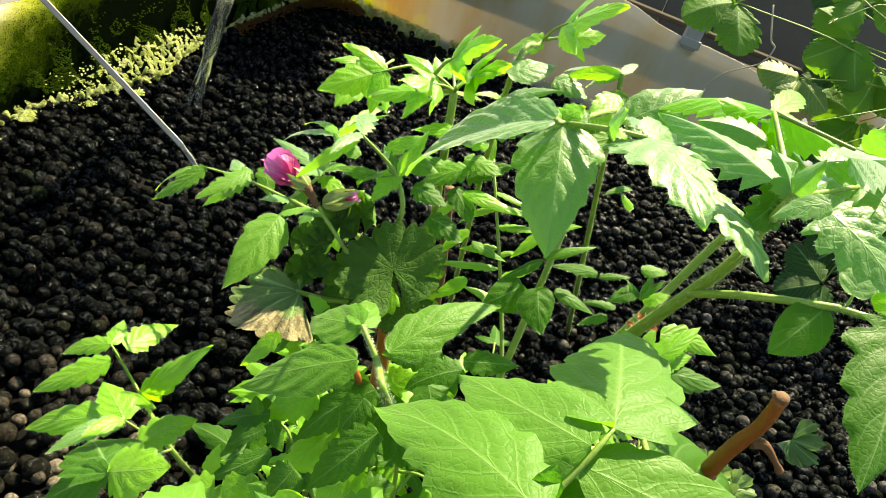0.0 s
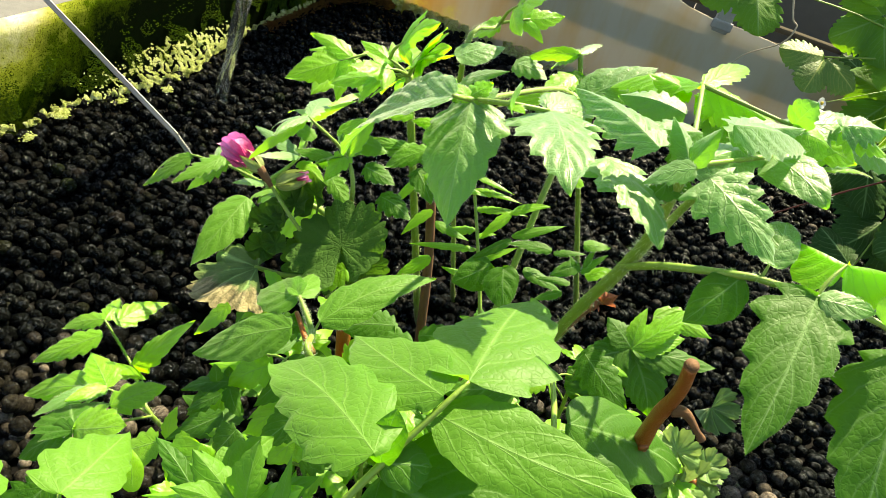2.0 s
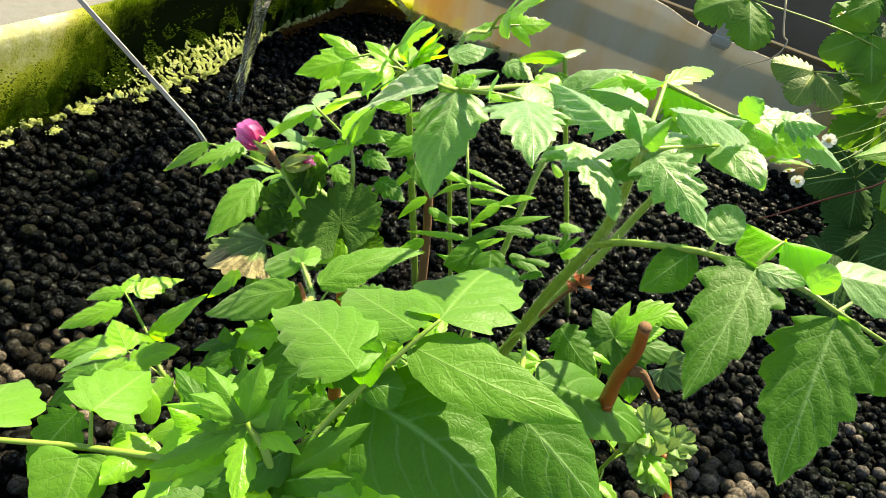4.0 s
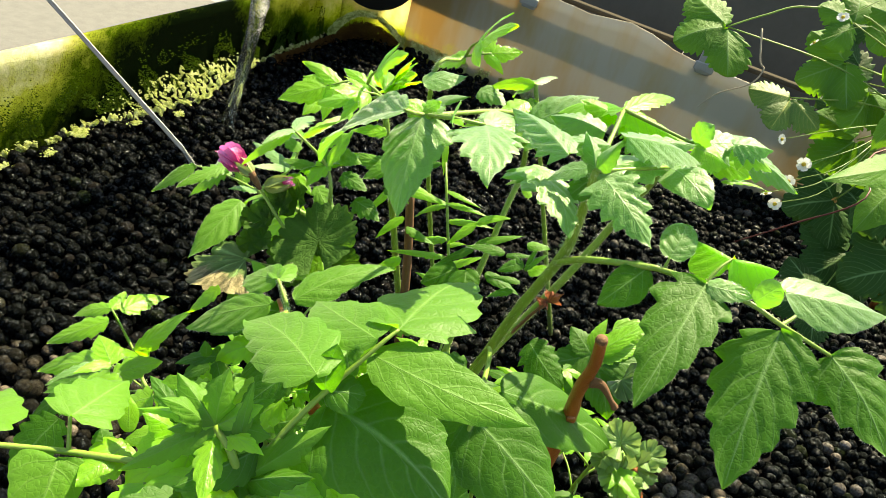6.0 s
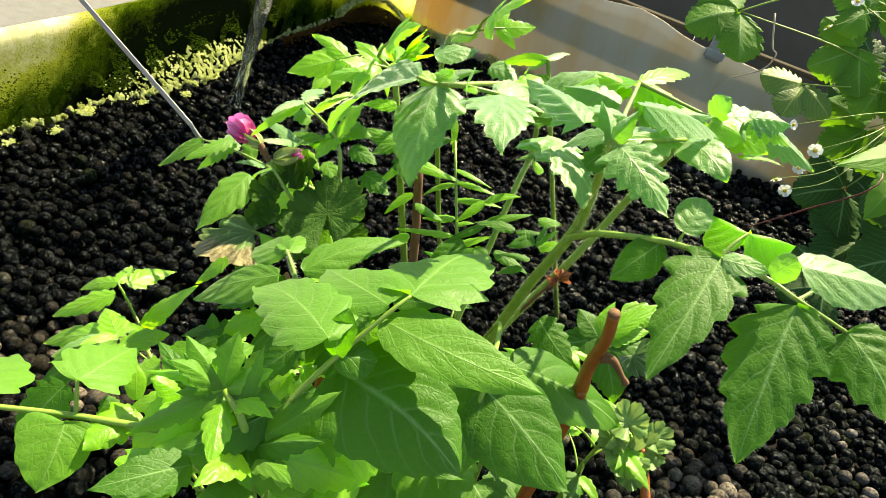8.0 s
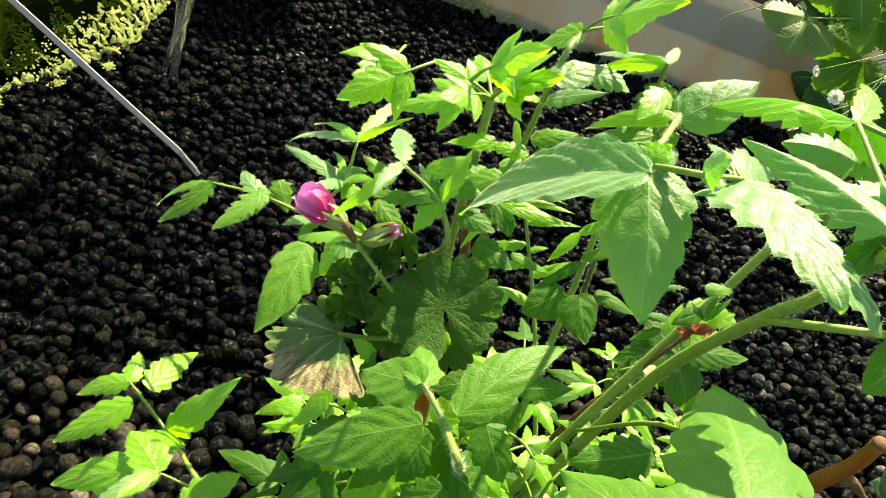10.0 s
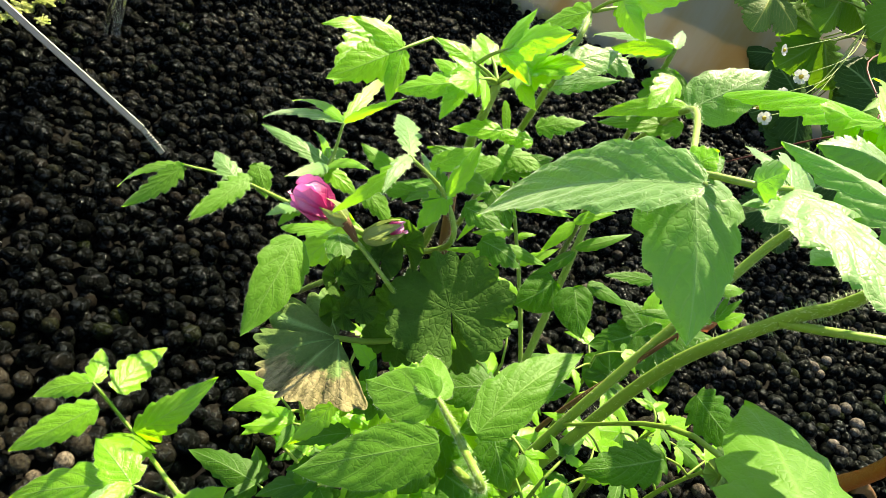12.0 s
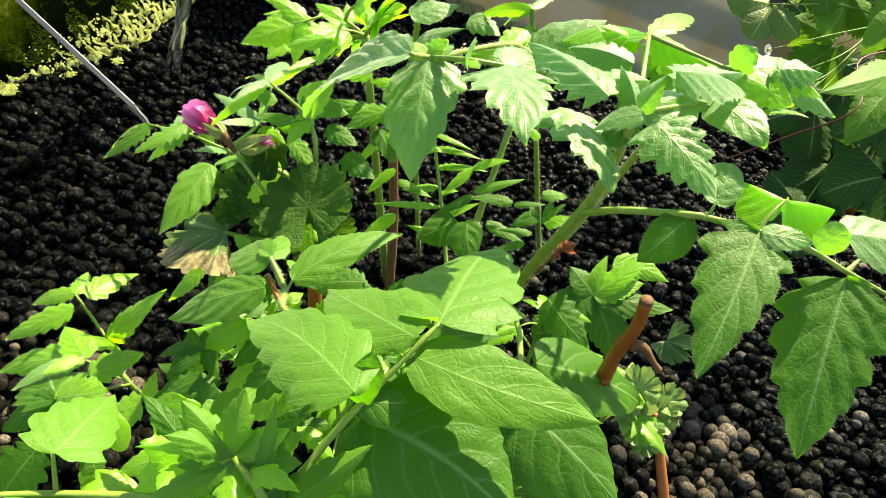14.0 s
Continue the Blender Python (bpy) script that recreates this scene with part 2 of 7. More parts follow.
# the strawberry leaf again, its colour darkened to carry the shade on the right
SHADY = leaf_material("shaded_strawberry_leaf", (0.013, 0.048, 0.006), (0.028, 0.082, 0.010), (0.07, 0.16, 0.010), through=0.25, spec=0.15)
STRIPED = leaf_material("pale_veined_leaf", (0.05, 0.13, 0.010), (0.09, 0.19, 0.018), (0.25, 0.45, 0.03), through=0.35, vein=(0.75, 0.72, 0.16))
STEM = plain_material("green_stem", (0.125, 0.225, 0.022), (0.21, 0.31, 0.045), 90, 0.5, 0.2)
BROWN = plain_material("brown_stem", (0.26, 0.070, 0.014), (0.42, 0.13, 0.03), 120, 0.38, 0.5)
STUMP = plain_material("orange_brown_stem", (0.19, 0.050, 0.009), (0.33, 0.105, 0.020), 120, 0.34, 0.6)
ROOT = plain_material("pale_root", (0.26, 0.22, 0.15), (0.40, 0.34, 0.24), 150, 0.8, 0.5)
CLAMP = plain_material("clamp_plastic", (0.24, 0.24, 0.23), (0.32, 0.32, 0.30), 60, 0.6, 0.1, spec=0.2)
BARK = plain_material("dry_stem", (0.095, 0.042, 0.016), (0.165, 0.078, 0.032), 150, 0.8, 0.6)
PETAL = leaf_material("pink_petal", (0.34, 0.008, 0.090), (0.50, 0.020, 0.19), (0.72, 0.10, 0.42), through=0.35, vein=(0.25, 0.01, 0.10), tip=(0.72, 0.36, 0.62))
WHITE = leaf_material("white_petal", (0.74, 0.74, 0.68), (0.82, 0.82, 0.78), (0.85, 0.85, 0.78), through=0.45, vein=(0.7, 0.72, 0.6))
YELLOW = plain_material("yellow_stamens", (0.6, 0.45, 0.04), (0.5, 0.35, 0.03), 500, 0.7, 0.4)
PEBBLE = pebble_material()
DULL = plain_material("shadow_gap_brown", (0.045, 0.040, 0.030), (0.085, 0.072, 0.052), 60, 0.92, 0.3, spec=0.03)
# near black, so that gaps between pebbles look deeply shaded
GAP_SHADE = plain_material("gap_shade", (0.0012, 0.001, 0.0008), (0.002, 0.0017, 0.0014), 200, 0.7, 0.6, 0.003, spec=0.1)
STEEL = plain_material("grey_metal", (0.13, 0.128, 0.125), (0.20, 0.195, 0.19), 40, 0.5, 0.1, metallic=0.3)
GREY = plain_material("grey_plastic", (0.066, 0.066, 0.060), (0.090, 0.089, 0.082), 5, 0.7, 0.08, spec=0.2)
PALE = plain_material("pale_concrete", (0.10, 0.10, 0.095), (0.18, 0.175, 0.165), 40, 0.8, 0.3, 0.002, spec=0.1)
BLACK = plain_material("black_plastic", (0.012, 0.012, 0.013), (0.02, 0.02, 0.02), 30, 0.35, 0.1)
CONCRETE = plain_material("concrete", (0.20, 0.19, 0.17), (0.30, 0.28, 0.25), 6, 0.9, 0.3)
HAIR = plain_material("stem_hair", (0.5, 0.6, 0.35), (0.6, 0.7, 0.45), 100, 0.5, 0.0)
# the near-white upper stops put the sunlight on the moss into its colour
MOSS = moss_material("moss", ((0.0, (0.02, 0.045, 0.004)), (0.34, (0.26, 0.33, 0.05)), (0.55, (0.76, 0.79, 0.40)), (1.0, (0.92, 0.92, 0.76))), (0.80, 0.85, 0.34))
WITHERED = leaf_material("withered_geranium_leaf", (0.055, 0.100, 0.028), (0.100, 0.150, 0.048), (0.16, 0.30, 0.05), veins=5.0, through=0.2, rough=0.8, fan=True, edge=(0.260, 0.224, 0.120), spec=0.1, relief=0.8)
FADED = leaf_material("faded_geranium_leaf", (0.035, 0.080, 0.025), (0.065, 0.125, 0.045), (0.12, 0.24, 0.05), veins=7.0, through=0.3, fan=True)
FRESH = leaf_material("fresh_geranium_leaf", (0.08, 0.17, 0.03), (0.20, 0.32, 0.09), (0.35, 0.5, 0.12), veins=7.0, through=0.35, vein=(0.03, 0.10, 0.02), fan=True)
RUST = leaf_material("dried_leaf", (0.16, 0.04, 0.02), (0.28, 0.09, 0.04), (0.4, 0.12, 0.05), through=0.3, rough=0.8, vein=(0.2, 0.08, 0.04))
DEADMOSS = moss_material("dead_moss", ((0.0, (0.020, 0.010, 0.004)), (0.5, (0.08, 0.040, 0.010)), (1.0, (0.24, 0.15, 0.03))), (0.40, 0.18, 0.05))
DARKMOSS = moss_material("dark_moss", ((0.0, (0.004, 0.012, 0.001)), (0.6, (0.02, 0.05, 0.004)), (0.85, (0.12, 0.19, 0.012)), (1.0, (0.42, 0.48, 0.06))), (0.12, 0.22, 0.01))
WINE = plain_material("dark_red_runner", (0.08, 0.015, 0.012), (0.14, 0.03, 0.02), 200, 0.5, 0.2)
# west plastic is whitened to carry the sunlight on it; north plastic is duller
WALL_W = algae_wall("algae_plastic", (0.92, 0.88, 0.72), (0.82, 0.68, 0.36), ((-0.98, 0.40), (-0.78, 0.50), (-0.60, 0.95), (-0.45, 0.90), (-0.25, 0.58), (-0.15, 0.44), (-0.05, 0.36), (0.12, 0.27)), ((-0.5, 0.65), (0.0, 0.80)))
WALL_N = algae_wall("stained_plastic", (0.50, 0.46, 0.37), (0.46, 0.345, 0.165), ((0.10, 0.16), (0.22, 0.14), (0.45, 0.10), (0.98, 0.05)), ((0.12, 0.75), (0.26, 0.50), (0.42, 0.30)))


def water_material():
    n = Nodes("water")
    flow = n.noise(160, 4, 0.65, n.add("Mapping", Vector=n.coords(), Scale=(1.0, 1.0, 0.12)).outputs[0])
    clear = n.ramp(flow, (0.45, (1, 1, 1)), (0.74, (0.90, 0.90, 0.90)))
    n.finish((0.93, 0.97, 0.93), 0.05, n.bump(flow, 0.8, 0.004), 0.5, Transmission_Weight=clear, IOR=1.33)
    return n.mat


WATER = water_material()


# ---- building helpers ----
def mesh_object(name, verts, faces, material, parent=None, label="", smooth=True, uvs=None, along=None):
    me = bpy.data.meshes.new(name)
    me.from_pydata([tuple(v) for v in verts], [], faces)
    corners = [v for f in faces for v in f]
    for title, places in (("UVMap", uvs), ("along", along)):
        if places is not None:
            layer = me.uv_layers.new(name=title)
            layer.data.foreach_set("uv", np.array(places, dtype=np.float32)[corners].ravel())
    if smooth:
        me.polygons.foreach_set("use_smooth", [True] * len(me.polygons))
    me.materials.append(material)
    me.update()
    ob = new(name, me)
    if parent is not None:
        ob.parent = parent
    if label:
        ob["label"] = label
    return ob


def part(name, bm, material, parent=None, label="", smooth=True):
    me = bpy.data.meshes.new(name)
    bm.to_mesh(me)
    bm.free()
    if smooth:
        me.polygons.foreach_set("use_smooth", [True] * len(me.polygons))
    me.materials.append(material)
    ob = new(name, me)
    if parent is not None:
        ob.parent = parent
    if label:
        ob["label"] = label
    return ob


def spline(points, steps=6):
    """Points along a smooth curve through the given ones."""
    p = [Vector(q) for q in points]
    if len(p) == 2:
        return [p[0].lerp(p[1], i / steps) for i in range(steps + 1)]
    p = [2 * p[0] - p[1]] + p + [2 * p[-1] - p[-2]]
    out = []
    for a, b, c, d in zip(p, p[1:], p[2:], p[3:]):
        for i in range(steps):
            u = i / steps
            out.append(0.5 * (2 * b + (c - a) * u + (2 * a - 5 * b + 4 * c - d) * u * u + (3 * b - a - 3 * c + d) * u**3))
    return out + [p[-2]]


def tube_data(points, radii, sides=8, steps=6, wobble=0.0):
    path = spline(points, steps)
    n = len(path)
    marks = np.linspace(0, 1, len(radii))
    verts, faces = [], []
    side = None
    for i, q in enumerate(path):
        ahead = (path[min(i + 1, n - 1)] - path[max(i - 1, 0)]).normalized()
        if side is None:
            side = ahead.orthogonal().normalized()
        side = (side - ahead * side.dot(ahead)).normalized()
        up = ahead.cross(side)
        r = float(np.interp(i / (n - 1), marks, radii)) * (1 + wobble * noise.noise(q * 90))
        for k in range(sides):
            a = 2 * math.pi * k / sides
            verts.append(q + r * (math.cos(a) * side + math.sin(a) * up))
    for i in range(n - 1):
        for k in range(sides):
            a, b = i * sides + k, i * sides + (k + 1) % sides
            faces.append((a, b, b + sides, a + sides))
    faces.append(tuple(range(sides))[::-1])
    faces.append(tuple(range((n - 1) * sides, n * sides)))
    return verts, faces


def tube(name, points, radii, material, parent=None, label="", sides=8, steps=6, wobble=0.0):
    verts, faces = tube_data(points, radii, sides, steps, wobble)
    return mesh_object(name, verts, faces, material, parent, label)


hairy = {}


def blade(name, base, tip, width, face, material, parent, label="", droop=0.5, fold=0.05, teeth=6, tooth=0.34, shape=0.32, pucker=0.05, twist=0.0, seed=0, rows=0, cols=0, wave=0.05, slant=0.33, point=0.98):
    """A lobed leaflet from base to tip, that broad, whose upper side looks along face. droop: how far it arches; teeth: its
    lobes a side, each at the end of a side vein; tooth: how deep they are cut; shape: where it is broadest."""
    rnd = random.Random(seed * 7 + int(1e4 * abs(base[0] + 2 * base[1] + 3 * tip[2])))
    base, tip = Vector(base), Vector(tip)
    along = tip - base
    length = along.length
    rows = rows or (64 if length > 0.038 else 44 if length > 0.02 else 26)
    cols = cols or (9 if length > 0.038 else 7 if length > 0.02 else 5)
    if length < 0.03:
        teeth = min(teeth, 4)
    x = along.normalized()
    nrm = Vector(face)
    nrm = (nrm - x * nrm.dot(x)).normalized()
    y = nrm.cross(x)
    # the midrib: an arc whose chord runs from base to tip
    pts, ang = [(0.0, 0.0)], droop * 0.55
    for i in range(rows):
        a = ang - droop * 1.1 * ((i + 0.5) / rows) ** 1.15
        pts.append((pts[-1][0] + math.cos(a), pts[-1][1] + math.sin(a)))
    ex, ez = pts[-1]
    turn, scale = -math.atan2(ez, ex), length / math.hypot(ex, ez)
    c, s = math.cos(turn), math.sin(turn)
    rib = [((px * c - pz * s) * scale, (px * s + pz * c) * scale) for px, pz in pts]
    verts, uvs, ways, faces = [], [], [], []
    count = teeth + 1.0
    phase = [rnd.uniform(0, 1), 0.0]
    phase[1] = phase[0] + rnd.uniform(0.3, 0.7)
    lop = rnd.uniform(-0.10, 0.10)
    cross = 0.5 + 8 * width
    ph = rnd.uniform(0, 6.3)
    stray = Vector((9.1 * base.x + 4 * seed, 40 * base.y, 17 * tip.z))
    bend = rnd.uniform(-0.05, 0.05) * length
    for i, (px, pz) in enumerate(rib):
        t = i / rows
        j = min(i, rows - 1)
        dx, dz = rib[j + 1][0] - rib[j][0], rib[j + 1][1] - rib[j][1]
        dl = math.hypot(dx, dz)
        dx, dz = dx / dl, dz / dl
        sway = bend * math.sin(math.pi * t)
        for k in range(-cols, cols + 1):
            f = k / cols
            hand = 0 if f < 0 else 1
            af = abs(f)
            # side veins leave the midrib and bow towards the tip; their spacing is a little uneven
            here = t - slant * af * (0.62 + 0.38 * af)
            lines = here * count * (1.08 - 0.16 * here) + phase[hand] + 0.22 * noise.noise(Vector((3.1 * here, 5.0 * hand, 0)) + stray)
            broad = shape * (1 + (lop if hand else -lop))
            if t < broad:
                body = math.sin(0.5 * math.pi * t / broad) ** 0.58
            else:
                u = (t - broad) / (1 - broad)
                body = (1 - u) ** point * (1 + 0.42 * u) if u < 1 else 0.0
            # lobes: round on the side of the stalk, cut in sharply on the side of the tip
            rim = t - slant
            edge = rim * count * (1.08 - 0.16 * rim) + phase[hand] + 0.22 * noise.noise(Vector((3.1 * rim, 5.0 * hand, 0)) + stray)
            u = (edge + 0.76) % 1.0
            lobe = (u / 0.76) ** 0.72 if u < 0.76 else ((1 - u) / 0.24) ** 1.15
            u2 = (2.0 * edge + 0.3) % 1.0
            depth = 0.78 * tooth * (0.9 + 0.8 * noise.noise(Vector((t * 5, 3.7 * hand, 0)) + stray)) * (1.30 - 1.05 * t)
            half = 0.5 * width * body * (1 + (lop if hand else -lop)) * (1 + af**3 * (depth * (lobe - 0.62) * 1.1 + 0.16 * tooth * (0.5 - abs(u2 - 0.45))))
            sy = f * half
            lift = -abs(sy) * math.sin(fold)
            dome = abs(math.sin(math.pi * lines)) * (0.72 + 0.45 * noise.noise(Vector((9 * af * cross, 2.0 * lines, 6.0 * hand)) + stray))
            lift += pucker * width * (1.15 * dome - 0.7) * min(1.0, 2.6 * af) * (1 - 0.35 * af) * body
            lift += wave * width * (math.sin(5.2 * t + ph + (1.7 if f < 0 else 0)) + 0.7 * noise.noise(Vector((t * 7, 4.0 * hand, 2)) + stray)) * af * af
            lift -= 0.05 * width * af**4 * body
            roll = twist * (t - 0.3)
            yy, zz = sy * math.cos(fold) * math.cos(roll) - lift * math.sin(roll), lift * math.cos(roll) + sy * math.sin(roll)
            forward = af**1.6 * half * min(0.28, 1.3 * t - 0.42)
            local = (px - dz * zz + dx * forward, yy + sway, pz + dx * zz + dz * forward)
            verts.append(base + x * local[0] + y * local[1] + nrm * local[2])
            uvs.append((0.5 + 0.5 * f, lines))
            ways.append((0.5 + 0.5 * f, t))
    m = 2 * cols + 1
    for i in range(rows):
        for k in range(m - 1):
            a = i * m + k
            faces.append((a, a + 1, a + m + 1, a + m))
    if parent in hairy:
        hair_v, hair_f = hairy[parent]
        for i in range(1, rows):
            for k in (0, m - 1):
                rim, inner = verts[i * m + k], verts[i * m + (1 if k == 0 else m - 2)]
                out = rim - inner
                if out.length > 1e-6:
                    out = out.normalized() + 0.5 * Vector((rnd.uniform(-1, 1), rnd.uniform(-1, 1), rnd.uniform(-1, 1)))
                    thin = out.cross(nrm).normalized() * 0.00005
                    q = len(hair_v)
                    hair_v += [rim - thin, rim + thin, rim + out.normalized() * rnd.uniform(0.0005, 0.0015)]
                    hair_f.append((q, q + 1, q + 2))
    return mesh_object(name, verts, faces, material, parent, label, True, uvs, ways)


def root(name, place, label, category, group=""):
    ob = new(name)
    ob.empty_display_size = 0.02
    ob.location = place
    return tagged(ob, label, category, group)


def keep(parent):
    """Parts are given in world places: undo the parent's own place for them."""
    for ob in parent.children:
        ob.matrix_parent_inverse = Matrix.Translation(parent.location).inverted()


# ---- the tank and its bed ----
CORNER = Vector((-0.235, 1.548, 0.0))
SKEW = radians(-9.6)
tank_turn = Matrix.Translation(CORNER) @ Matrix.Rotation(SKEW, 4, "Z")


def wall_sheet(name, plan, bottom, top, thick, material, label):
    """A wall along a plan line, with an uneven cut top edge; plan runs so that its left side is outside."""
    path = spline(plan, 14)
    verts, faces = [], []
    levels = 14
    for i, q in enumerate(path):
        d = (path[min(i + 1, len(path) - 1)] - path[max(i - 1, 0)]).normalized()
        out = Vector((-d.y, d.x, 0))
        high = top(i / (len(path) - 1))
        for off in (0.0, thick):
            for k in range(levels + 1):
                z = bottom + (high - bottom) * k / levels
                bulge = 0.004 * noise.noise(Vector((q.x * 5, q.y * 5, z * 6)))
                verts.append(Vector((q.x, q.y, 0)) + out * (off + bulge) + Vector((0, 0, z)))
    row = 2 * (levels + 1)
    for i in range(len(path) - 1):
        for k in range(levels):
            a = i * row + k
            faces.append((a, a + row, a + row + 1, a + 1))
            b = a + levels + 1
            faces.append((b, b + 1, b + row + 1, b + row))
        a, b = i * row + levels, i * row + 2 * levels + 1
        faces.append((a, a + row, b + row, b))
        a, b = i * row, i * row + levels + 1
        faces.append((a, b, b + row, a + row))
    for i in (0, len(path) - 1):
        for k in range(levels):
            a, b = i * row + k, i * row + levels + 1 + k
            faces.append((a, a + 1, b + 1, b) if i == 0 else (a, b, b + 1, a + 1))
    ob = mesh_object(name, verts, faces, material)
    ob.matrix_world = tank_turn
    return tagged(ob, label, "tank wall", "", "structure")


def top_west(u):
    return 0.124 + 0.003 * math.sin(9 * u) + 0.080 * max(0.0, (u - 0.85) / 0.15)


def top_north(u):
    return 0.205 - 0.05 * max(0.0, (u - 0.35)) + 0.008 * math.sin(17 * u) + 0.005 * math.sin(41 * u + 1)


corner_arc = [(0.12 - 0.12 * math.cos(a), -0.12 + 0.12 * math.sin(a), 0) for a in (0.39, 0.785, 1.18, math.pi / 2)]
wall_sheet("wall_west", [(0.0, -1.75, 0), (0.0, -1.3, 0), (0.0, -0.9, 0), (0.0, -0.5, 0), (0.0, -0.12, 0)] + corner_arc, -0.12, top_west, 0.006, WALL_W, "milky plastic tank wall overgrown with green algae, round at its corner")
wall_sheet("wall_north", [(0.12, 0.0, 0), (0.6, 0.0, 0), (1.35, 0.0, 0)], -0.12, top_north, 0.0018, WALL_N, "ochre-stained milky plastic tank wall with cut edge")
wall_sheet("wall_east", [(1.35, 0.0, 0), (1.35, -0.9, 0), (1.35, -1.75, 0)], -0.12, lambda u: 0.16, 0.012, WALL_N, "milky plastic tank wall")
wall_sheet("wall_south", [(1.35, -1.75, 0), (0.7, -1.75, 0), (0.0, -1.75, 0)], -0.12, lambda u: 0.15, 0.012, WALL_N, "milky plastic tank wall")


def box(name, low, high, material, label="", category="", kind="", bevel=0.003, turn=None, parent=None):
    bm = bmesh.new()
    bmesh.ops.create_cube(bm, size=1.0)
    size, mid = Vector(high) - Vector(low), (Vector(high) + Vector(low)) / 2
    bmesh.ops.scale(bm, vec=size, verts=bm.verts)
    bmesh.ops.translate(bm, vec=mid, verts=bm.verts)
    if bevel:
        bmesh.ops.bevel(bm, geom=bm.edges[:], offset=bevel, segments=2, affect="EDGES", profile=0.6)
    ob = part(name, bm, material, parent, "" if category else label, smooth=False)
    if turn is not None:
        ob.matrix_world = turn
    return tagged(ob, label, category, "", kind) if category else ob


# the ground outside, and a black sheet for the shade between the pebbles
ground_size = 400.0
mesh_object("ground", [(-ground_size, -ground_size, -0.62), (ground_size, -ground_size, -0.62), (ground_size, ground_size, -0.62), (-ground_size, ground_size, -0.62)], [(0, 1, 2, 3)], CONCRETE, smooth=False)
tagged(bpy.data.objects["ground"], "weathered concrete yard under the tank", "ground", "", "structure")
box("tank_base", (0.0, -1.75, -0.6), (1.35, 0.0, -0.125), GREY, "dark plastic tank underside on the yard", "tank base", "structure", 0.01, tank_turn)
under_sheet = mesh_object("gap_sheet", [(0.005, -1.745, -0.012), (1.345, -1.745, -0.012), (1.345, -0.12, -0.012), (1.345, -0.005, -0.012), (0.12, -0.005, -0.012), (0.04, -0.04, -0.012), (0.005, -0.12, -0.012)], [(0, 1, 2, 3, 4, 5, 6)], GAP_SHADE, smooth=False)
under_sheet.matrix_world = tank_turn
tagged(under_sheet, "black sheet standing for the shade between the clay pebbles", "grow bed", "", "structure")


def pebble_shape(seed, subdivisions):
    """Unit pebble: a rounded, dented ball of burnt clay."""
    bm = bmesh.new()
    bmesh.ops.create_icosphere(bm, subdivisions=subdivisions, radius=1.0)
    off = Vector((seed * 3.1, seed * 1.7, seed * 0.9))
    for v in bm.verts:
        v.co *= 1 + 0.10 * noise.noise(v.co * 1.1 + off) + 0.06 * noise.noise(v.co * 2.6 + off) + (0.05 * noise.noise(v.co * 6 + off) if subdivisions > 1 else 0)
        v.co.z *= 0.93
    return bm


pebble_bed = root("pebble_bed", (0.2, 0.6, 0), "bed of wet dark burnt-clay pebbles", "pebble bed")
fine_pebbles = []
for seed in range(8):
    bm = pebble_shape(seed, 2)
    me = bpy.data.meshes.new("pebble")
    bm.to_mesh(me)
    bm.free()
    me.polygons.foreach_set("use_smooth", [True] * len(me.polygons))
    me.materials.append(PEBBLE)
    fine_pebbles.append(me)
coarse = []
for seed in range(8):
    bm = pebble_shape(seed + 20, 2)
    bm.verts.index_update()
    coarse.append((np.array([v.co[:] for v in bm.verts]), np.array([[v.index for v in f.verts] for f in bm.faces])))
    bm.free()
rng = np.random.default_rng(5)
gap = 0.0142
spots = []
for layer in range(2):
    for i, gx in enumerate(np.arange(0.012, 1.25, gap)):
        for j, gy in enumerate(np.arange(-1.45, -0.012, gap * 0.87)):
            px, py = gx + (0.5 * (j % 2) + rng.uniform(-0.26, 0.26)) * gap, gy + rng.uniform(-0.26, 0.26) * gap
            if px < 0.12 and py > -0.12 and (px - 0.12) ** 2 + (py + 0.12) ** 2 > 0.115**2:
                continue
            q = tank_turn @ Vector((px, py, 0))
            r = 0.0068 * (1.12 if q.x > 0.25 and q.y < 0.65 else 1.0) * float(np.clip(rng.lognormal(0, 0.20), 0.66, 1.5))
            if layer == 1 and (rng.random() < 0.62 or q.y < 0.25):
                continue
            z = -0.005 + rng.uniform(-0.003, 0.003) if layer == 0 else 0.0050 + rng.uniform(-0.002, 0.003)
            heap = 0.012 * max(0.0, noise.noise(Vector((q.x * 4, q.y * 4, 1.3))))
            spots.append((q.x, q.y, z + heap, r))
nearest = [s for s in spots if (0.26 < s[0] < 0.50 and 0.36 < s[1] < 0.60 and s[2] > 0.0) or (-0.15 < s[0] < 0.04 and 0.30 < s[1] < 0.52 and s[2] > 0.0)]
rng.shuffle(nearest)
singles = {tuple(s) for s in nearest[:300]}
all_v, all_f, count = [], [], 0
for n, s in enumerate(spots):
    angles = rng.uniform(0, 6.28, 3)
    if s in singles:
        ob = new("pebble", fine_pebbles[n % 8])
        ob.parent = pebble_bed
        ob.matrix_parent_inverse = Matrix.Translation(pebble_bed.location).inverted()
        ob.matrix_basis = Matrix.LocRotScale(s[:3], Euler((angles[0] * 0.1, angles[1] * 0.1, angles[2])), (s[3],) * 3)
    else:
        v, f = coarse[n % 8]
        c0, s0 = math.cos(angles[2]), math.sin(angles[2])
        turned = v @ np.array([[c0, -s0, 0], [s0, c0, 0], [0, 0, 1]]) * s[3] * np.array([1, rng.uniform(0.8, 1.05), rng.uniform(0.85, 1.1)])
        all_v.append(turned + np.array(s[:3]))
        all_f.append(f + count)
        count += len(v)
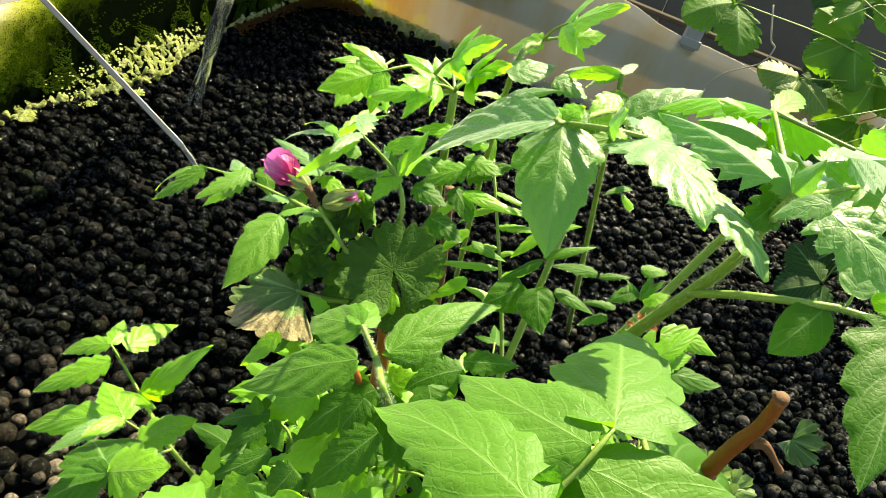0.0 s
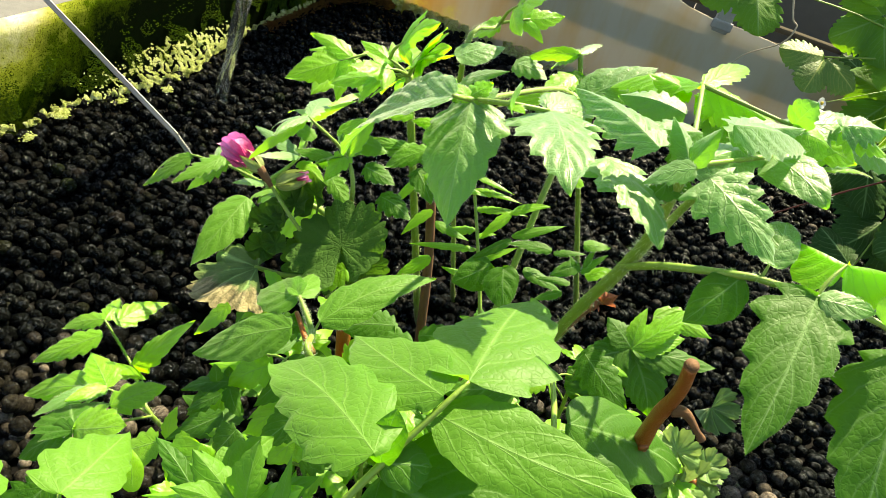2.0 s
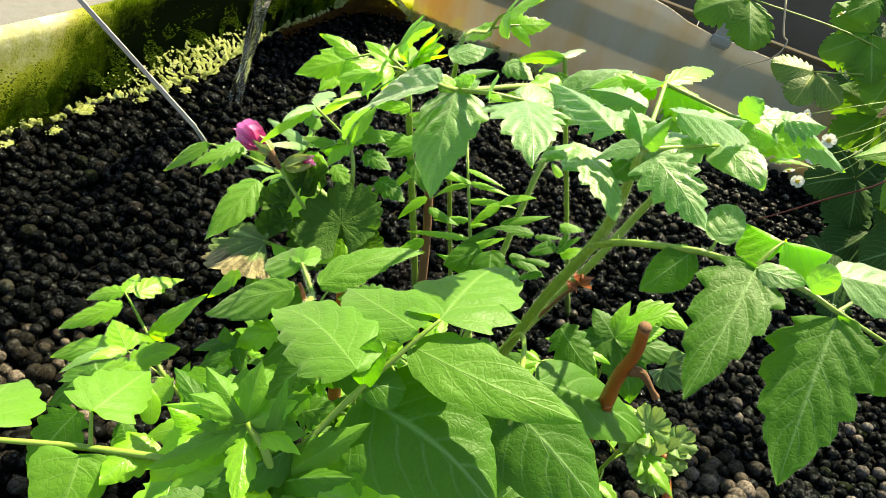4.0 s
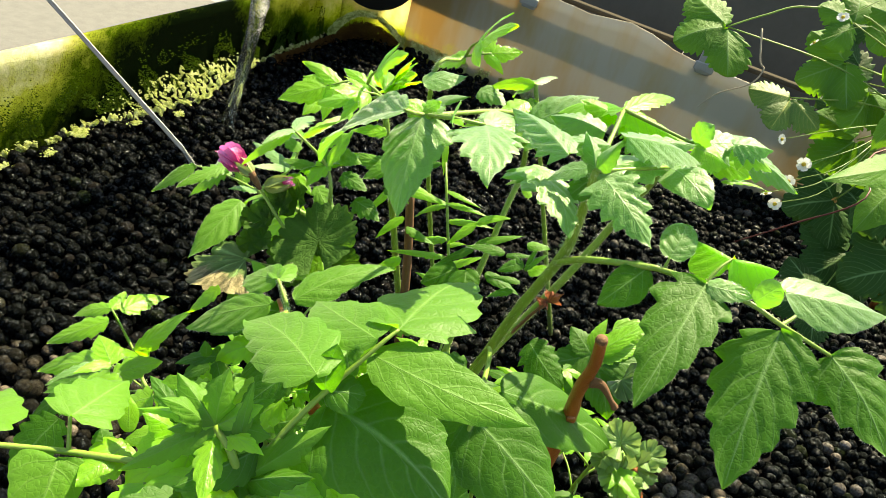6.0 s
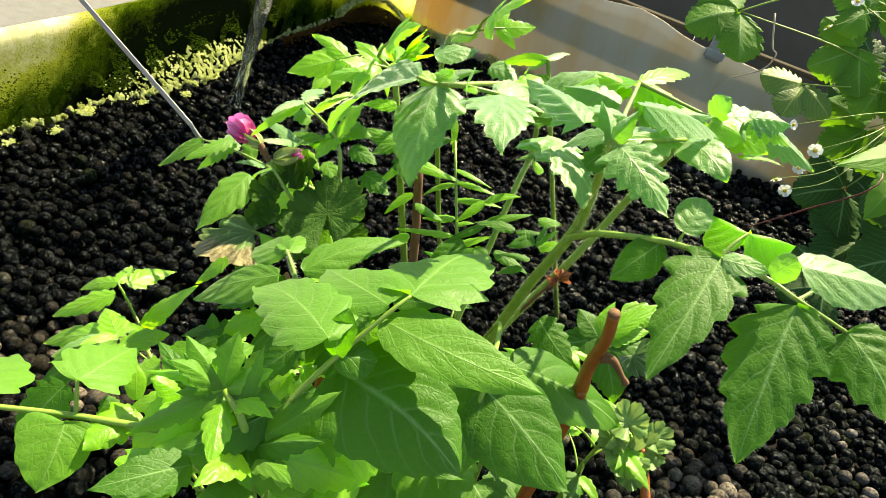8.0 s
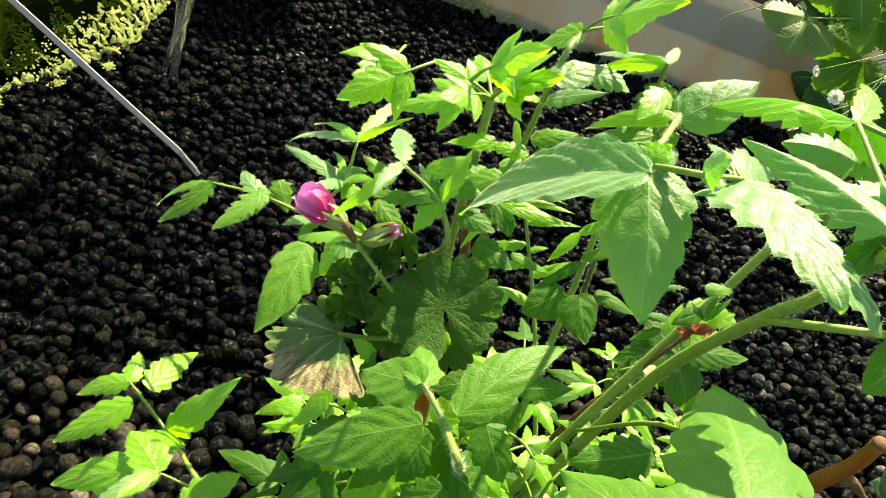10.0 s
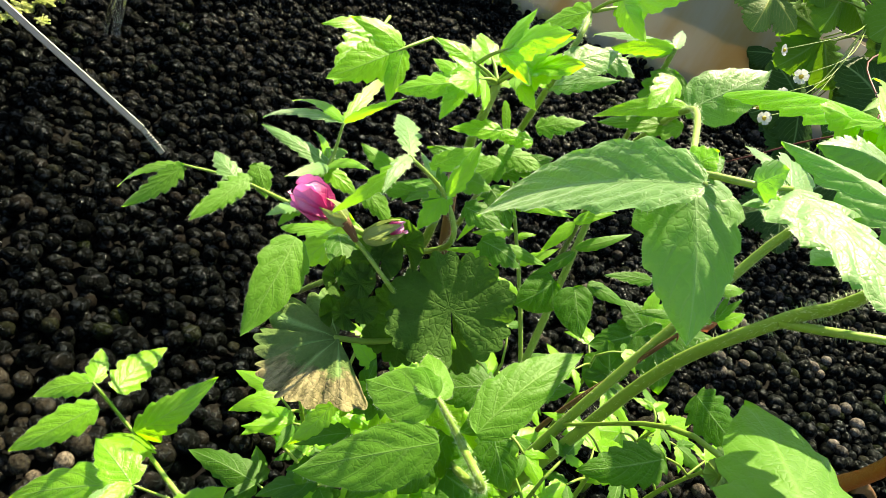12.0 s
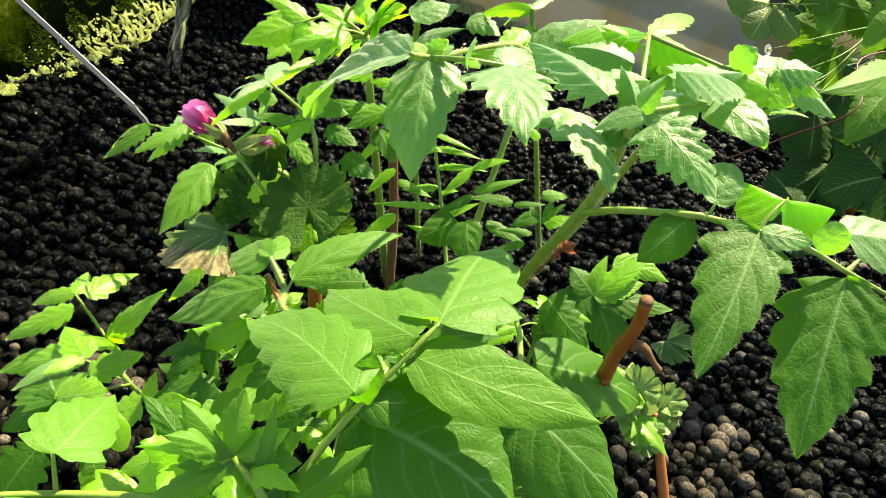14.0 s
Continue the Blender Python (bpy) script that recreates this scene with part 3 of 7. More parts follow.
far_me = bpy.data.meshes.new("pebble_mass")
far_v, far_f = np.concatenate(all_v), np.concatenate(all_f)
far_me.vertices.add(len(far_v))
far_me.vertices.foreach_set("co", far_v.ravel())
far_me.loops.add(far_f.size)
far_me.loops.foreach_set("vertex_index", far_f.ravel())
far_me.polygons.add(len(far_f))
far_me.polygons.foreach_set("loop_start", np.arange(0, far_f.size, 3))
far_me.polygons.foreach_set("loop_total", np.full(len(far_f), 3))
far_me.update(calc_edges=True)
far_me.polygons.foreach_set("use_smooth", [True] * len(far_f))
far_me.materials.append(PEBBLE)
rest = new("pebble_mass", far_me)
rest.parent = pebble_bed
rest.matrix_parent_inverse = Matrix.Translation(pebble_bed.location).inverted()
tagged(rest, kind="stuff")


# moss along the water line
def moss_mass(name, spots, label, material=MOSS, category="moss"):
    verts, faces, uvs = [], [], []
    for x, y, z, r in spots:
        for _ in range(5):
            a, b = rng.uniform(0, 6.28), rng.uniform(0.1, 1.3)
            d = Vector((math.cos(a) * math.sin(b), math.sin(a) * math.sin(b), math.cos(b)))
            e = d.orthogonal().normalized() * r * 0.55
            g = d.cross(e)
            o = Vector((x, y, z))
            k = len(verts)
            verts += [o - e * 0.4, o + e * 0.4, o + d * r * 0.7 + e, o + d * r * 1.15, o + d * r * 0.7 - e + g * 0.4]
            uvs += [(0.4, 0), (0.6, 0), (0.9, 0.6), (0.5, 1), (0.1, 0.6)]
            faces.append((k, k + 1, k + 2, k + 3, k + 4))
    ob = mesh_object(name, verts, faces, material, None, "", True, uvs)
    return tagged(ob, label, category, "", "stuff")


def along_wall(v, inward, z):
    q = tank_turn @ Vector((inward, v, z))
    return q.x, q.y, z


def shore(v):
    """How far the moss stands off the wall, down the wall's length."""
    return 0.016 + 0.034 * math.exp(-(((v + 0.57) / 0.11) ** 2)) + 0.009 * noise.noise(Vector((v * 22, 0, 2))) + 0.004 * noise.noise(Vector((v * 75, 0, 2)))


def tufts(count, along_from, along_to, thick, gaps, high):
    """A broken crust of tufts on the bed beside the wall: its outer rim follows shore()."""
    out = []
    for _ in range(count):
        v = rng.uniform(along_from, along_to)
        if noise.noise(Vector((v * 34, 0, 7))) < gaps:
            continue
        rim = shore(v)
        inward = rim - abs(rng.normal(0, 1)) * thick * (0.6 + 0.8 * abs(noise.noise(Vector((v * 60, 1, 5)))))
        hump = noise.noise(Vector((v * 170, inward * 170, 4)))
        if inward < 0.002 or hump < -0.16:
            continue
        out.append((*along_wall(v, inward, 0.006 + high * (1 - inward / rim) + 0.010 * hump + 0.004 * rng.random()), rng.uniform(0.0007, 0.0018)))
    return out


ridge = tufts(26000, -0.98, -0.10, 0.0026, -0.38, 0.012)
for _ in range(30000):
    v = rng.normal(-0.545, 0.050)
    rim = shore(v)
    inward = rim * rng.random() ** 0.6
    if noise.noise(Vector((v * 210, inward * 210, 4))) > 0.02 + 0.40 * (1 - inward / rim) * rng.random():
        lump = noise.noise(Vector((v * 70, inward * 70, 9)))
        ridge.append((*along_wall(v, 0.003 + inward, 0.006 + 0.030 * (1 - inward / rim) + 0.014 * lump), rng.uniform(0.0007, 0.0019)))
for _ in range(7):
    # stray cushions out on the pebbles
    v, off = rng.uniform(-0.88, -0.62), rng.uniform(0.010, 0.030)
    for _ in range(70):
        ridge.append((*along_wall(v + rng.normal(0, 0.004), shore(v) + off + rng.normal(0, 0.003), 0.010 + 0.004 * rng.random()), rng.uniform(0.0010, 0.0022)))
moss_mass("moss_ridge", ridge, "bright yellow-green moss crust at the foot of the tank wall")
fur = []
for _ in range(17000):
    v, z = rng.uniform(-0.95, -0.14), 0.012 + abs(rng.normal(0, 0.026))
    if z < 0.10 and noise.noise(Vector((v * 30, z * 30, 2))) > 0.0:
        fur.append((*along_wall(v, 0.003 + 0.25 * shore(v) * max(0.0, 1 - z / 0.05), z), rng.uniform(0.0006, 0.0016)))
moss_mass("dark_moss", fur, "dark green moss and algae fur on the tank wall", DARKMOSS)
crest = []
for _ in range(6500):
    a = rng.uniform(0.0, 1.57)
    arch = 0.012 + 0.036 * math.sin(a * 2)
    if noise.noise(Vector((a * 14, 2, 3))) < -0.25:
        continue
    out = 0.098 + 0.016 * rng.random()
    q = tank_turn @ Vector((0.12 - out * math.cos(a), -0.12 + out * math.sin(a), 0))
    crest.append((q.x, q.y, arch + 0.004 * noise.noise(Vector((a * 50, 0, 0))) + 0.006 * rng.random(), rng.uniform(0.0012, 0.0028)))
for _ in range(4000):
    u = 0.12 + abs(rng.normal(0, 0.18))
    if noise.noise(Vector((u * 40, 2, 8))) < -0.1:
        continue
    q = tank_turn @ Vector((u, -0.006 - abs(rng.normal(0, 0.006)), 0))
    crest.append((q.x, q.y, 0.002 + 0.022 * rng.random() ** 2, rng.uniform(0.0010, 0.0024)))
moss_mass("moss_crest", crest, "fringe of yellow-green moss in the tank corner")

rust_line = []
for _ in range(4000):
    a = rng.uniform(-0.5, 1.57)
    reach = 0.098 - 0.010 * abs(rng.normal(0, 1))
    q = tank_turn @ (Vector((0.12 - reach * math.cos(a), -0.12 + reach * math.sin(a), 0)) if a > 0 else Vector((0.018 + 0.008 * abs(rng.normal(0, 1)), -0.12 + 0.45 * a, 0)))
    rust_line.append((q.x, q.y, 0.005 + (0.008 + 0.024 * max(0.0, math.sin(2 * a))) * rng.random(), rng.uniform(0.0012, 0.0028)))
moss_mass("dead_moss", rust_line, "rust-brown dead moss below the green fringe in the corner", DEADMOSS, "dead moss")

# the metal rod that leans into the bed
rod = root("metal_rod", (-0.047, 0.553, 0.19), "thin flat grey metal rod with a bent, notched tip", "rod")
tip, far = Vector((-0.047, 0.553, 0.190)), Vector((-0.047, 0.553, 0.190)) + Vector((-0.86, 0.17, 0.46)) * 0.55
lean = (far - tip).normalized()
knee = tip + lean * 0.013 + Vector((0.0, 0.0, 0.002))
for name, a, b, wide, thick in (("shaft", knee, far, 0.0020, 0.0010), ("bent_tip", tip + Vector((0.002, -0.001, -0.003)), knee, 0.0017, 0.0009)):
    d = (b - a).normalized()
    flat = d.cross(Vector((0.25, -0.75, 0.6))).normalized()
    deep = d.cross(flat)
    ends = [q + flat * sx * wide + deep * sy * thick for q in (a, b) for sx, sy in ((-1, -1), (1, -1), (1, 1), (-1, 1))]
    bm = bmesh.new()
    vs = [bm.verts.new(q) for q in ends]
    for f in ((0, 3, 2, 1), (4, 5, 6, 7), (0, 1, 5, 4), (1, 2, 6, 5), (2, 3, 7, 6), (3, 0, 4, 7)):
        bm.faces.new([vs[k] for k in f])
    bmesh.ops.recalc_face_normals(bm, faces=bm.faces[:])
    bmesh.ops.bevel(bm, geom=bm.edges[:], offset=0.0004, segments=1, affect="EDGES", profile=0.5)
    part(name, bm, STEEL, rod, smooth=False)
for k in range(6):
    q = tip + (knee - tip) * (0.05 + 0.13 * k)
    tube("ridge", [q, q + (knee - tip).normalized() * 0.0010], [0.0016, 0.0016], STEEL, rod, sides=8, steps=1)
keep(rod)

# ---- behind the tank ----
# two dark bars drawn in place of the shadowy gap behind the wall's edge
box("rail", (0.10, 0.016, 0.150), (1.34, 0.046, 0.178), DULL, "dark bar standing for the shadowy gap behind the tank edge", "rail", "structure", 0.004, tank_turn)
box("gap_bar_upper", (0.10, 0.060, 0.190), (1.34, 0.080, 0.200), DULL, "thin dark bar standing for the shade above the tank edge", "rail", "structure", 0.004, tank_turn)
box("wall_panel_1", (-0.3, 0.36, -0.6), (0.6585, 0.40, 0.455), GREY, "dark grey plastic panel behind the tank", "panel", "structure", 0.006, tank_turn)
box("wall_panel_2", (0.660, 0.36, -0.6), (2.2, 0.40, 0.455), GREY, "dark grey plastic panel behind the tank", "panel", "structure", 0.006, tank_turn)
for u, z in ((0.710, 0.172), (0.36, 0.17)):
    clamp = root("clamp", tank_turn @ Vector((u, -0.004, z)), "small grey metal clamp on the tank edge", "clamp", "clamps on the tank edge")
    box("jaw", (u - 0.014, -0.010, z), (u + 0.014, 0.05, z + 0.05), CLAMP, bevel=0.004, turn=tank_turn, parent=None).parent = clamp
    box("lip", (u - 0.018, -0.014, z + 0.006), (u + 0.018, -0.006, z + 0.022), CLAMP, bevel=0.003, turn=tank_turn, parent=None).parent = clamp
    keep(clamp)
box("kerb", (-2.2, -1.9, -0.61), (-0.25, 0.3, -0.20), PALE, "pale concrete kerb beside the tank, lit by the sun", "kerb", "structure", 0.01, tank_turn)
# black strip stands for the shaded gap between the wall and the ground outside
box("rim_gap_strip", (-0.036, -1.75, 0.085), (-0.012, -0.13, 0.108), BLACK, "narrow dark strip standing for the shaded gap outside the tank edge", "strip", "structure", 0.003, tank_turn)

# black inlet pipe in the corner and the water that falls from beside it
pipe = root("inlet_pipe", (-0.13, 1.30, 0.19), "black plastic inlet pipe end over the tank corner", "pipe")
tube("pipe_body", [(-0.20, 1.62, 0.216), (-0.165, 1.45, 0.206), (-0.132, 1.29, 0.207)], [0.072, 0.072, 0.072], BLACK, pipe, sides=24, steps=4)
tube("collar", [(-0.135, 1.30, 0.207), (-0.132, 1.285, 0.207)], [0.077, 0.077], BLACK, pipe, sides=24, steps=1)
keep(pipe)
stream = root("water_stream", (-0.21, 0.945, 0), "thin twisted stream of clear water falling on the pebbles", "water")
tube("strand", [(-0.150, 0.885, 0.30), (-0.176, 0.935, 0.20), (-0.200, 0.955, 0.10), (-0.206, 0.952, 0.045), (-0.208, 0.948, 0.004)], [0.010, 0.0105, 0.009, 0.006, 0.004], WATER, stream, sides=12, steps=8, wobble=0.35)
tube("strand", [(-0.160, 0.880, 0.30), (-0.184, 0.932, 0.20), (-0.196, 0.950, 0.10), (-0.213, 0.945, 0.04), (-0.216, 0.940, 0.004)], [0.004, 0.005, 0.004, 0.003, 0.002], WATER, stream, sides=8, steps=8, wobble=0.5)
keep(stream)


# ---- plants ----
def stalk(plant, points, radii, material=STEM):
    ob = tube("stem", points, [0.68 * r for r in radii], material, plant, "" if material is STEM else "woody brown stem", wobble=0.06)
    if material is STEM and plant not in (near_plant, under_plant):
        hairs(plant, points, radii)
    return ob


def hairs(plant, points, radii):
    """Fine pale hairs that stand off a tomato stem."""
    rnd = random.Random(len(plant.children))
    path = spline(points, 10)
    verts, faces = [], []
    total = sum((b - a).length for a, b in zip(path, path[1:]))
    for _ in range(int(total * 2600)):
        i = rnd.randrange(len(path) - 1)
        u = rnd.random()
        q = path[i].lerp(path[i + 1], u)
        ahead = (path[i + 1] - path[i]).normalized()
        out = Vector((rnd.gauss(0, 1), rnd.gauss(0, 1), rnd.gauss(0, 1)))
        out = (out - ahead * out.dot(ahead)).normalized()
        r = float(np.interp((i + u) / (len(path) - 1), np.linspace(0, 1, len(radii)), radii))
        foot, end = q + out * r * 0.7, q + out * (0.8 * r + rnd.uniform(0.3, 1.0) * min(0.0032, 0.75 * r + 0.0004)) + ahead * rnd.uniform(-0.0006, 0.0006)
        side = ahead.cross(out).normalized() * 0.00006
        k = len(verts)
        verts += [foot + side, foot - side, foot + ahead * 0.0001, end]
        faces += [(k, k + 1, k + 3), (k + 1, k + 2, k + 3), (k + 2, k, k + 3)]
    if faces:
        tagged(mesh_object("stem_hair", verts, faces, HAIR, plant), kind="stuff")


def leaflet(plant, base, tip, width, face, material, **more):
    return blade("leaflet", base, tip, width, face, material, plant, **more)


def pinnate(plant, base, tip, face, material, pairs=1):
    """A feathered young leaf: a thin stalk, one leaflet at its end and smaller ones in pairs along it."""
    base, tip, face = Vector(base), Vector(tip), Vector(face)
    along = tip - base
    length = along.length
    ahead = along.normalized()
    face = (face - ahead * face.dot(ahead)).normalized()
    side = face.cross(ahead)
    arch = face * length * 0.06
    tube("leaf_stalk", [base, base + along * 0.22 + arch, base + along * 0.44 + arch * 0.9], [0.0011, 0.0009, 0.0006], STEM, plant, sides=6, steps=4)
    leaflet(plant, base + along * 0.38 + arch * 0.8, tip, 0.33 * length, face, material, tooth=0.42, teeth=5, shape=0.28, fold=0.15, pucker=0.05)
    for k in range(pairs):
        at = 0.32 - 0.16 * k
        foot = base + along * at + arch
        for hand in (-1, 1):
            way = (ahead * 0.8 + side * hand - face * 0.2).normalized()
            leaflet(plant, foot, foot + way * length * (0.46 - 0.18 * k), (0.20 - 0.07 * k) * length, face + side * hand * 0.2, material, tooth=0.4, teeth=4, shape=0.30, seed=k, fold=0.12, pucker=0.05)


def tomato(x, y, label):
    return root("tomato_plant", (x, y, 0), label, "tomato plant", "tomato plants in the bed")


main_plant = tomato(0.24, 0.50, "sturdy tomato plant with hairy thick stem and long side leaf")
tall_plant = tomato(0.21, 0.60, "tall tomato plant with broad arching crinkled leaves")
crown_plant = tomato(0.15, 0.60, "tomato plant with a bright yellow-green crown of young leaves")
slim_plant = tomato(0.16, 0.60, "slender tomato plant with a few sunlit top leaves")
straight_plant = tomato(0.23, 0.60, "straight-stemmed tomato plant forked at the top")
left_plant = tomato(0.09, 0.52, "spreading tomato plant with narrow serrated leaflets")
middle_plant = tomato(0.12, 0.45, "young tomato plant with three large dappled leaflets")
near_plant = tomato(0.19, 0.30, "tomato plant with large soft leaves close above the bed")
small_plant = tomato(0.0, 0.42, "small tomato seedling standing apart in the pebbles")
under_plant = tomato(0.10, 0.45, "low shaded tomato seedling under the larger plants")
seedling = tomato(0.17, 0.62, "thin tomato seedling with pairs of tiny leaves")
low_plant = tomato(0.28, 0.50, "low bushy tomato seedling among the pebbles")
hairy.update({plant: ([], []) for plant in (main_plant, tall_plant, crown_plant, slim_plant, straight_plant, left_plant, middle_plant, small_plant)})

# leaves and stems
stalk(main_plant, [(0.2000, 0.4400, -0.0040), (0.2220, 0.4400, 0.1400), (0.2370, 0.4370, 0.2360), (0.2483, 0.4168, 0.3047), (0.2480, 0.4000, 0.3350), (0.2436, 0.3812, 0.3792)], [0.0054, 0.005, 0.0048, 0.0046, 0.0038, 0.0026])
stalk(main_plant, [(0.2436, 0.3812, 0.3792), (0.2527, 0.4572, 0.3853)], [0.0020, 0.0014])
stalk(main_plant, [(0.1800, 0.4250, -0.0040), (0.2210, 0.4510, 0.1500), (0.2620, 0.4790, 0.2500), (0.2820, 0.4850, 0.3150), (0.2850, 0.4400, 0.3720)], [0.0046, 0.0044, 0.004, 0.0034, 0.002])
stalk(main_plant, [(0.2436, 0.3812, 0.3792), (0.2791, 0.4097, 0.3818)], [0.002, 0.0014])
stalk(main_plant, [(0.2527, 0.4572, 0.3853), (0.2912, 0.4382, 0.3866)], [0.0016, 0.0012])
stalk(main_plant, [(0.2473, 0.4150, 0.3050), (0.2600, 0.3960, 0.3250), (0.2866, 0.3872, 0.3378), (0.2940, 0.3860, 0.3395), (0.3117, 0.3771, 0.3450), (0.3322, 0.3706, 0.3472), (0.3464, 0.3640, 0.3460), (0.3742, 0.3655, 0.3385)], [0.0030, 0.0028, 0.0026, 0.0024, 0.0022, 0.0019, 0.0017, 0.0013])
leaflet(main_plant, (0.2453, 0.3577, 0.3877), (0.2710, 0.3343, 0.3761), 0.0240, (-0.13, -0.55, 0.82), SHEEN, droop=0.7, tooth=0.7, pucker=0.074, shape=0.2, teeth=5)
leaflet(main_plant, (0.2159, 0.3990, 0.3635), (0.2422, 0.3585, 0.3540), 0.0321, (0.11, -0.16, 0.98), SHEEN, droop=0.7, tooth=0.7, pucker=0.074, shape=0.2, teeth=5)
leaflet(main_plant, (0.2356, 0.3424, 0.3962), (0.2220, 0.3435, 0.3849), 0.0096, (-0.61, -0.40, 0.69), SHEEN)
leaflet(main_plant, (0.2286, 0.3709, 0.3868), (0.1961, 0.4250, 0.3776), 0.0219, (-0.47, -0.14, 0.87), SHEEN, fold=0.45, tooth=0.5, droop=0.4, pucker=0.068, teeth=6)
leaflet(main_plant, (0.2527, 0.4572, 0.3853), (0.2200, 0.5255, 0.3443), 0.0253, (-0.49, 0.26, 0.83), YOUNG, tooth=0.5, fold=0.45, pucker=0.056, teeth=6)
leaflet(main_plant, (0.2457, 0.4314, 0.3795), (0.2156, 0.4337, 0.3773), 0.0206, (-0.10, -0.57, 0.82), SHEEN, tooth=0.5, fold=0.45, pucker=0.068, teeth=6)
leaflet(main_plant, (0.2527, 0.4572, 0.3853), (0.2950, 0.4546, 0.3772), 0.0221, (0.12, -0.55, 0.83), YOUNG, tooth=0.5, fold=0.45, pucker=0.056, teeth=6)
leaflet(main_plant, (0.2527, 0.4572, 0.3853), (0.2865, 0.5255, 0.3795), 0.0133, (0.11, 0.03, 0.99), YOUNG)
leaflet(main_plant, (0.2493, 0.3748, 0.4020), (0.2939, 0.4178, 0.3843), 0.0212, (0.45, -0.10, 0.89), SHEEN, tooth=0.5, fold=0.45, pucker=0.068, teeth=6)
leaflet(main_plant, (0.2436, 0.3812, 0.3792), (0.2950, 0.4328, 0.3787), 0.0202, (0.22, -0.21, 0.95), SHEEN, tooth=0.5, fold=0.45, pucker=0.068, teeth=6)
leaflet(main_plant, (0.2436, 0.3812, 0.3792), (0.2338, 0.3979, 0.3895), 0.0118, (-0.04, -0.54, 0.84), SHEEN, tooth=0.3, fold=0.6)
leaflet(main_plant, (0.2436, 0.3812, 0.3792), (0.2499, 0.3881, 0.3946), 0.0113, (-0.37, -0.78, 0.50), SHEEN, tooth=0.3, fold=0.6)
leaflet(main_plant, (0.2791, 0.4097, 0.3818), (0.2991, 0.3853, 0.3784), 0.0228, (-0.33, -0.39, 0.86), SHEEN, droop=0.6, teeth=3, tooth=0.12)
leaflet(main_plant, (0.3194, 0.4722, 0.3818), (0.3638, 0.4767, 0.3650), 0.0239, (0.34, -0.59, 0.73), SHEEN, tooth=0.5, fold=0.45, pucker=0.068, teeth=6)
leaflet(main_plant, (0.2989, 0.4458, 0.3820), (0.3266, 0.4442, 0.3766), 0.0196, (0.09, -0.71, 0.70), YOUNG, tooth=0.3)
leaflet(main_plant, (0.2912, 0.4382, 0.3866), (0.3283, 0.4880, 0.3835), 0.0232, (0.14, -0.04, 0.99), SHEEN, tooth=0.5, fold=0.45, pucker=0.056, teeth=6)
leaflet(main_plant, (0.2912, 0.4382, 0.3866), (0.2945, 0.4366, 0.4002), 0.0161, (-0.79, -0.60, 0.12), SHEEN, tooth=0.35)
leaflet(main_plant, (0.2912, 0.4382, 0.3866), (0.3207, 0.4496, 0.3916), 0.0210, (-0.04, -0.31, 0.95), SHEEN, tooth=0.35)
leaflet(main_plant, (0.3117, 0.4366, 0.3726), (0.3371, 0.4450, 0.3730), 0.0040, (0.07, -0.26, 0.96), YOUNG)
leaflet(main_plant, (0.2539, 0.4660, 0.3766), (0.2846, 0.4673, 0.3752), 0.0214, (0.06, -0.39, 0.92), YOUNG, fold=0.4, pucker=0.056, tooth=0.5, teeth=6)
leaflet(main_plant, (0.2591, 0.4636, 0.3724), (0.2872, 0.4585, 0.3618), 0.0234, (0.24, -0.46, 0.85), SHEEN, fold=0.4, pucker=0.056, tooth=0.5, teeth=6)
leaflet(main_plant, (0.2477, 0.4004, 0.3859), (0.2215, 0.3953, 0.3810), 0.0167, (-0.09, -0.40, 0.91), SHEEN, fold=0.4, pucker=0.056, tooth=0.5, teeth=6)
leaflet(main_plant, (0.2458, 0.3967, 0.3806), (0.2414, 0.3859, 0.3649), 0.0143, (-0.19, -0.78, 0.59), TOMATO, fold=0.4, pucker=0.056, tooth=0.5, teeth=6)
leaflet(main_plant, (0.2566, 0.4027, 0.3884), (0.2857, 0.4102, 0.3965), 0.0192, (-0.14, -0.41, 0.90), SHEEN, fold=0.4, pucker=0.056, tooth=0.5, teeth=6)
leaflet(main_plant, (0.2519, 0.4664, 0.3775), (0.2292, 0.4662, 0.3796), 0.0193, (0.09, -0.40, 0.91), YOUNG, fold=0.4, pucker=0.056, tooth=0.5, teeth=6)
leaflet(main_plant, (0.2461, 0.3920, 0.3735), (0.2352, 0.3820, 0.3596), 0.0168, (-0.30, -0.65, 0.70), TOMATO, fold=0.4, pucker=0.056, tooth=0.5, teeth=6)
leaflet(main_plant, (0.2817, 0.4220, 0.3784), (0.3006, 0.4244, 0.3798), 0.0178, (-0.02, -0.37, 0.93), SHEEN, fold=0.4, pucker=0.056, tooth=0.5, teeth=6)
leaflet(main_plant, (0.2894, 0.4291, 0.3882), (0.3090, 0.4282, 0.3847), 0.0217, (0.14, -0.41, 0.90), YOUNG, fold=0.4, pucker=0.056, tooth=0.5, teeth=6)
leaflet(main_plant, (0.3077, 0.4347, 0.3945), (0.3276, 0.4378, 0.3970), 0.0196, (-0.06, -0.38, 0.92), SHEEN, fold=0.4, pucker=0.056, tooth=0.5, teeth=6)
leaflet(main_plant, (0.3082, 0.4340, 0.3934), (0.3301, 0.4320, 0.3880), 0.0171, (0.18, -0.43, 0.88), YOUNG, fold=0.4, pucker=0.056, tooth=0.5, teeth=6)
leaflet(main_plant, (0.3117, 0.3765, 0.3460), (0.2905, 0.3130, 0.3124), 0.0345, (-0.23, -0.40, 0.88), TOMATO, droop=0.35, tooth=0.45, teeth=4, shape=0.22)
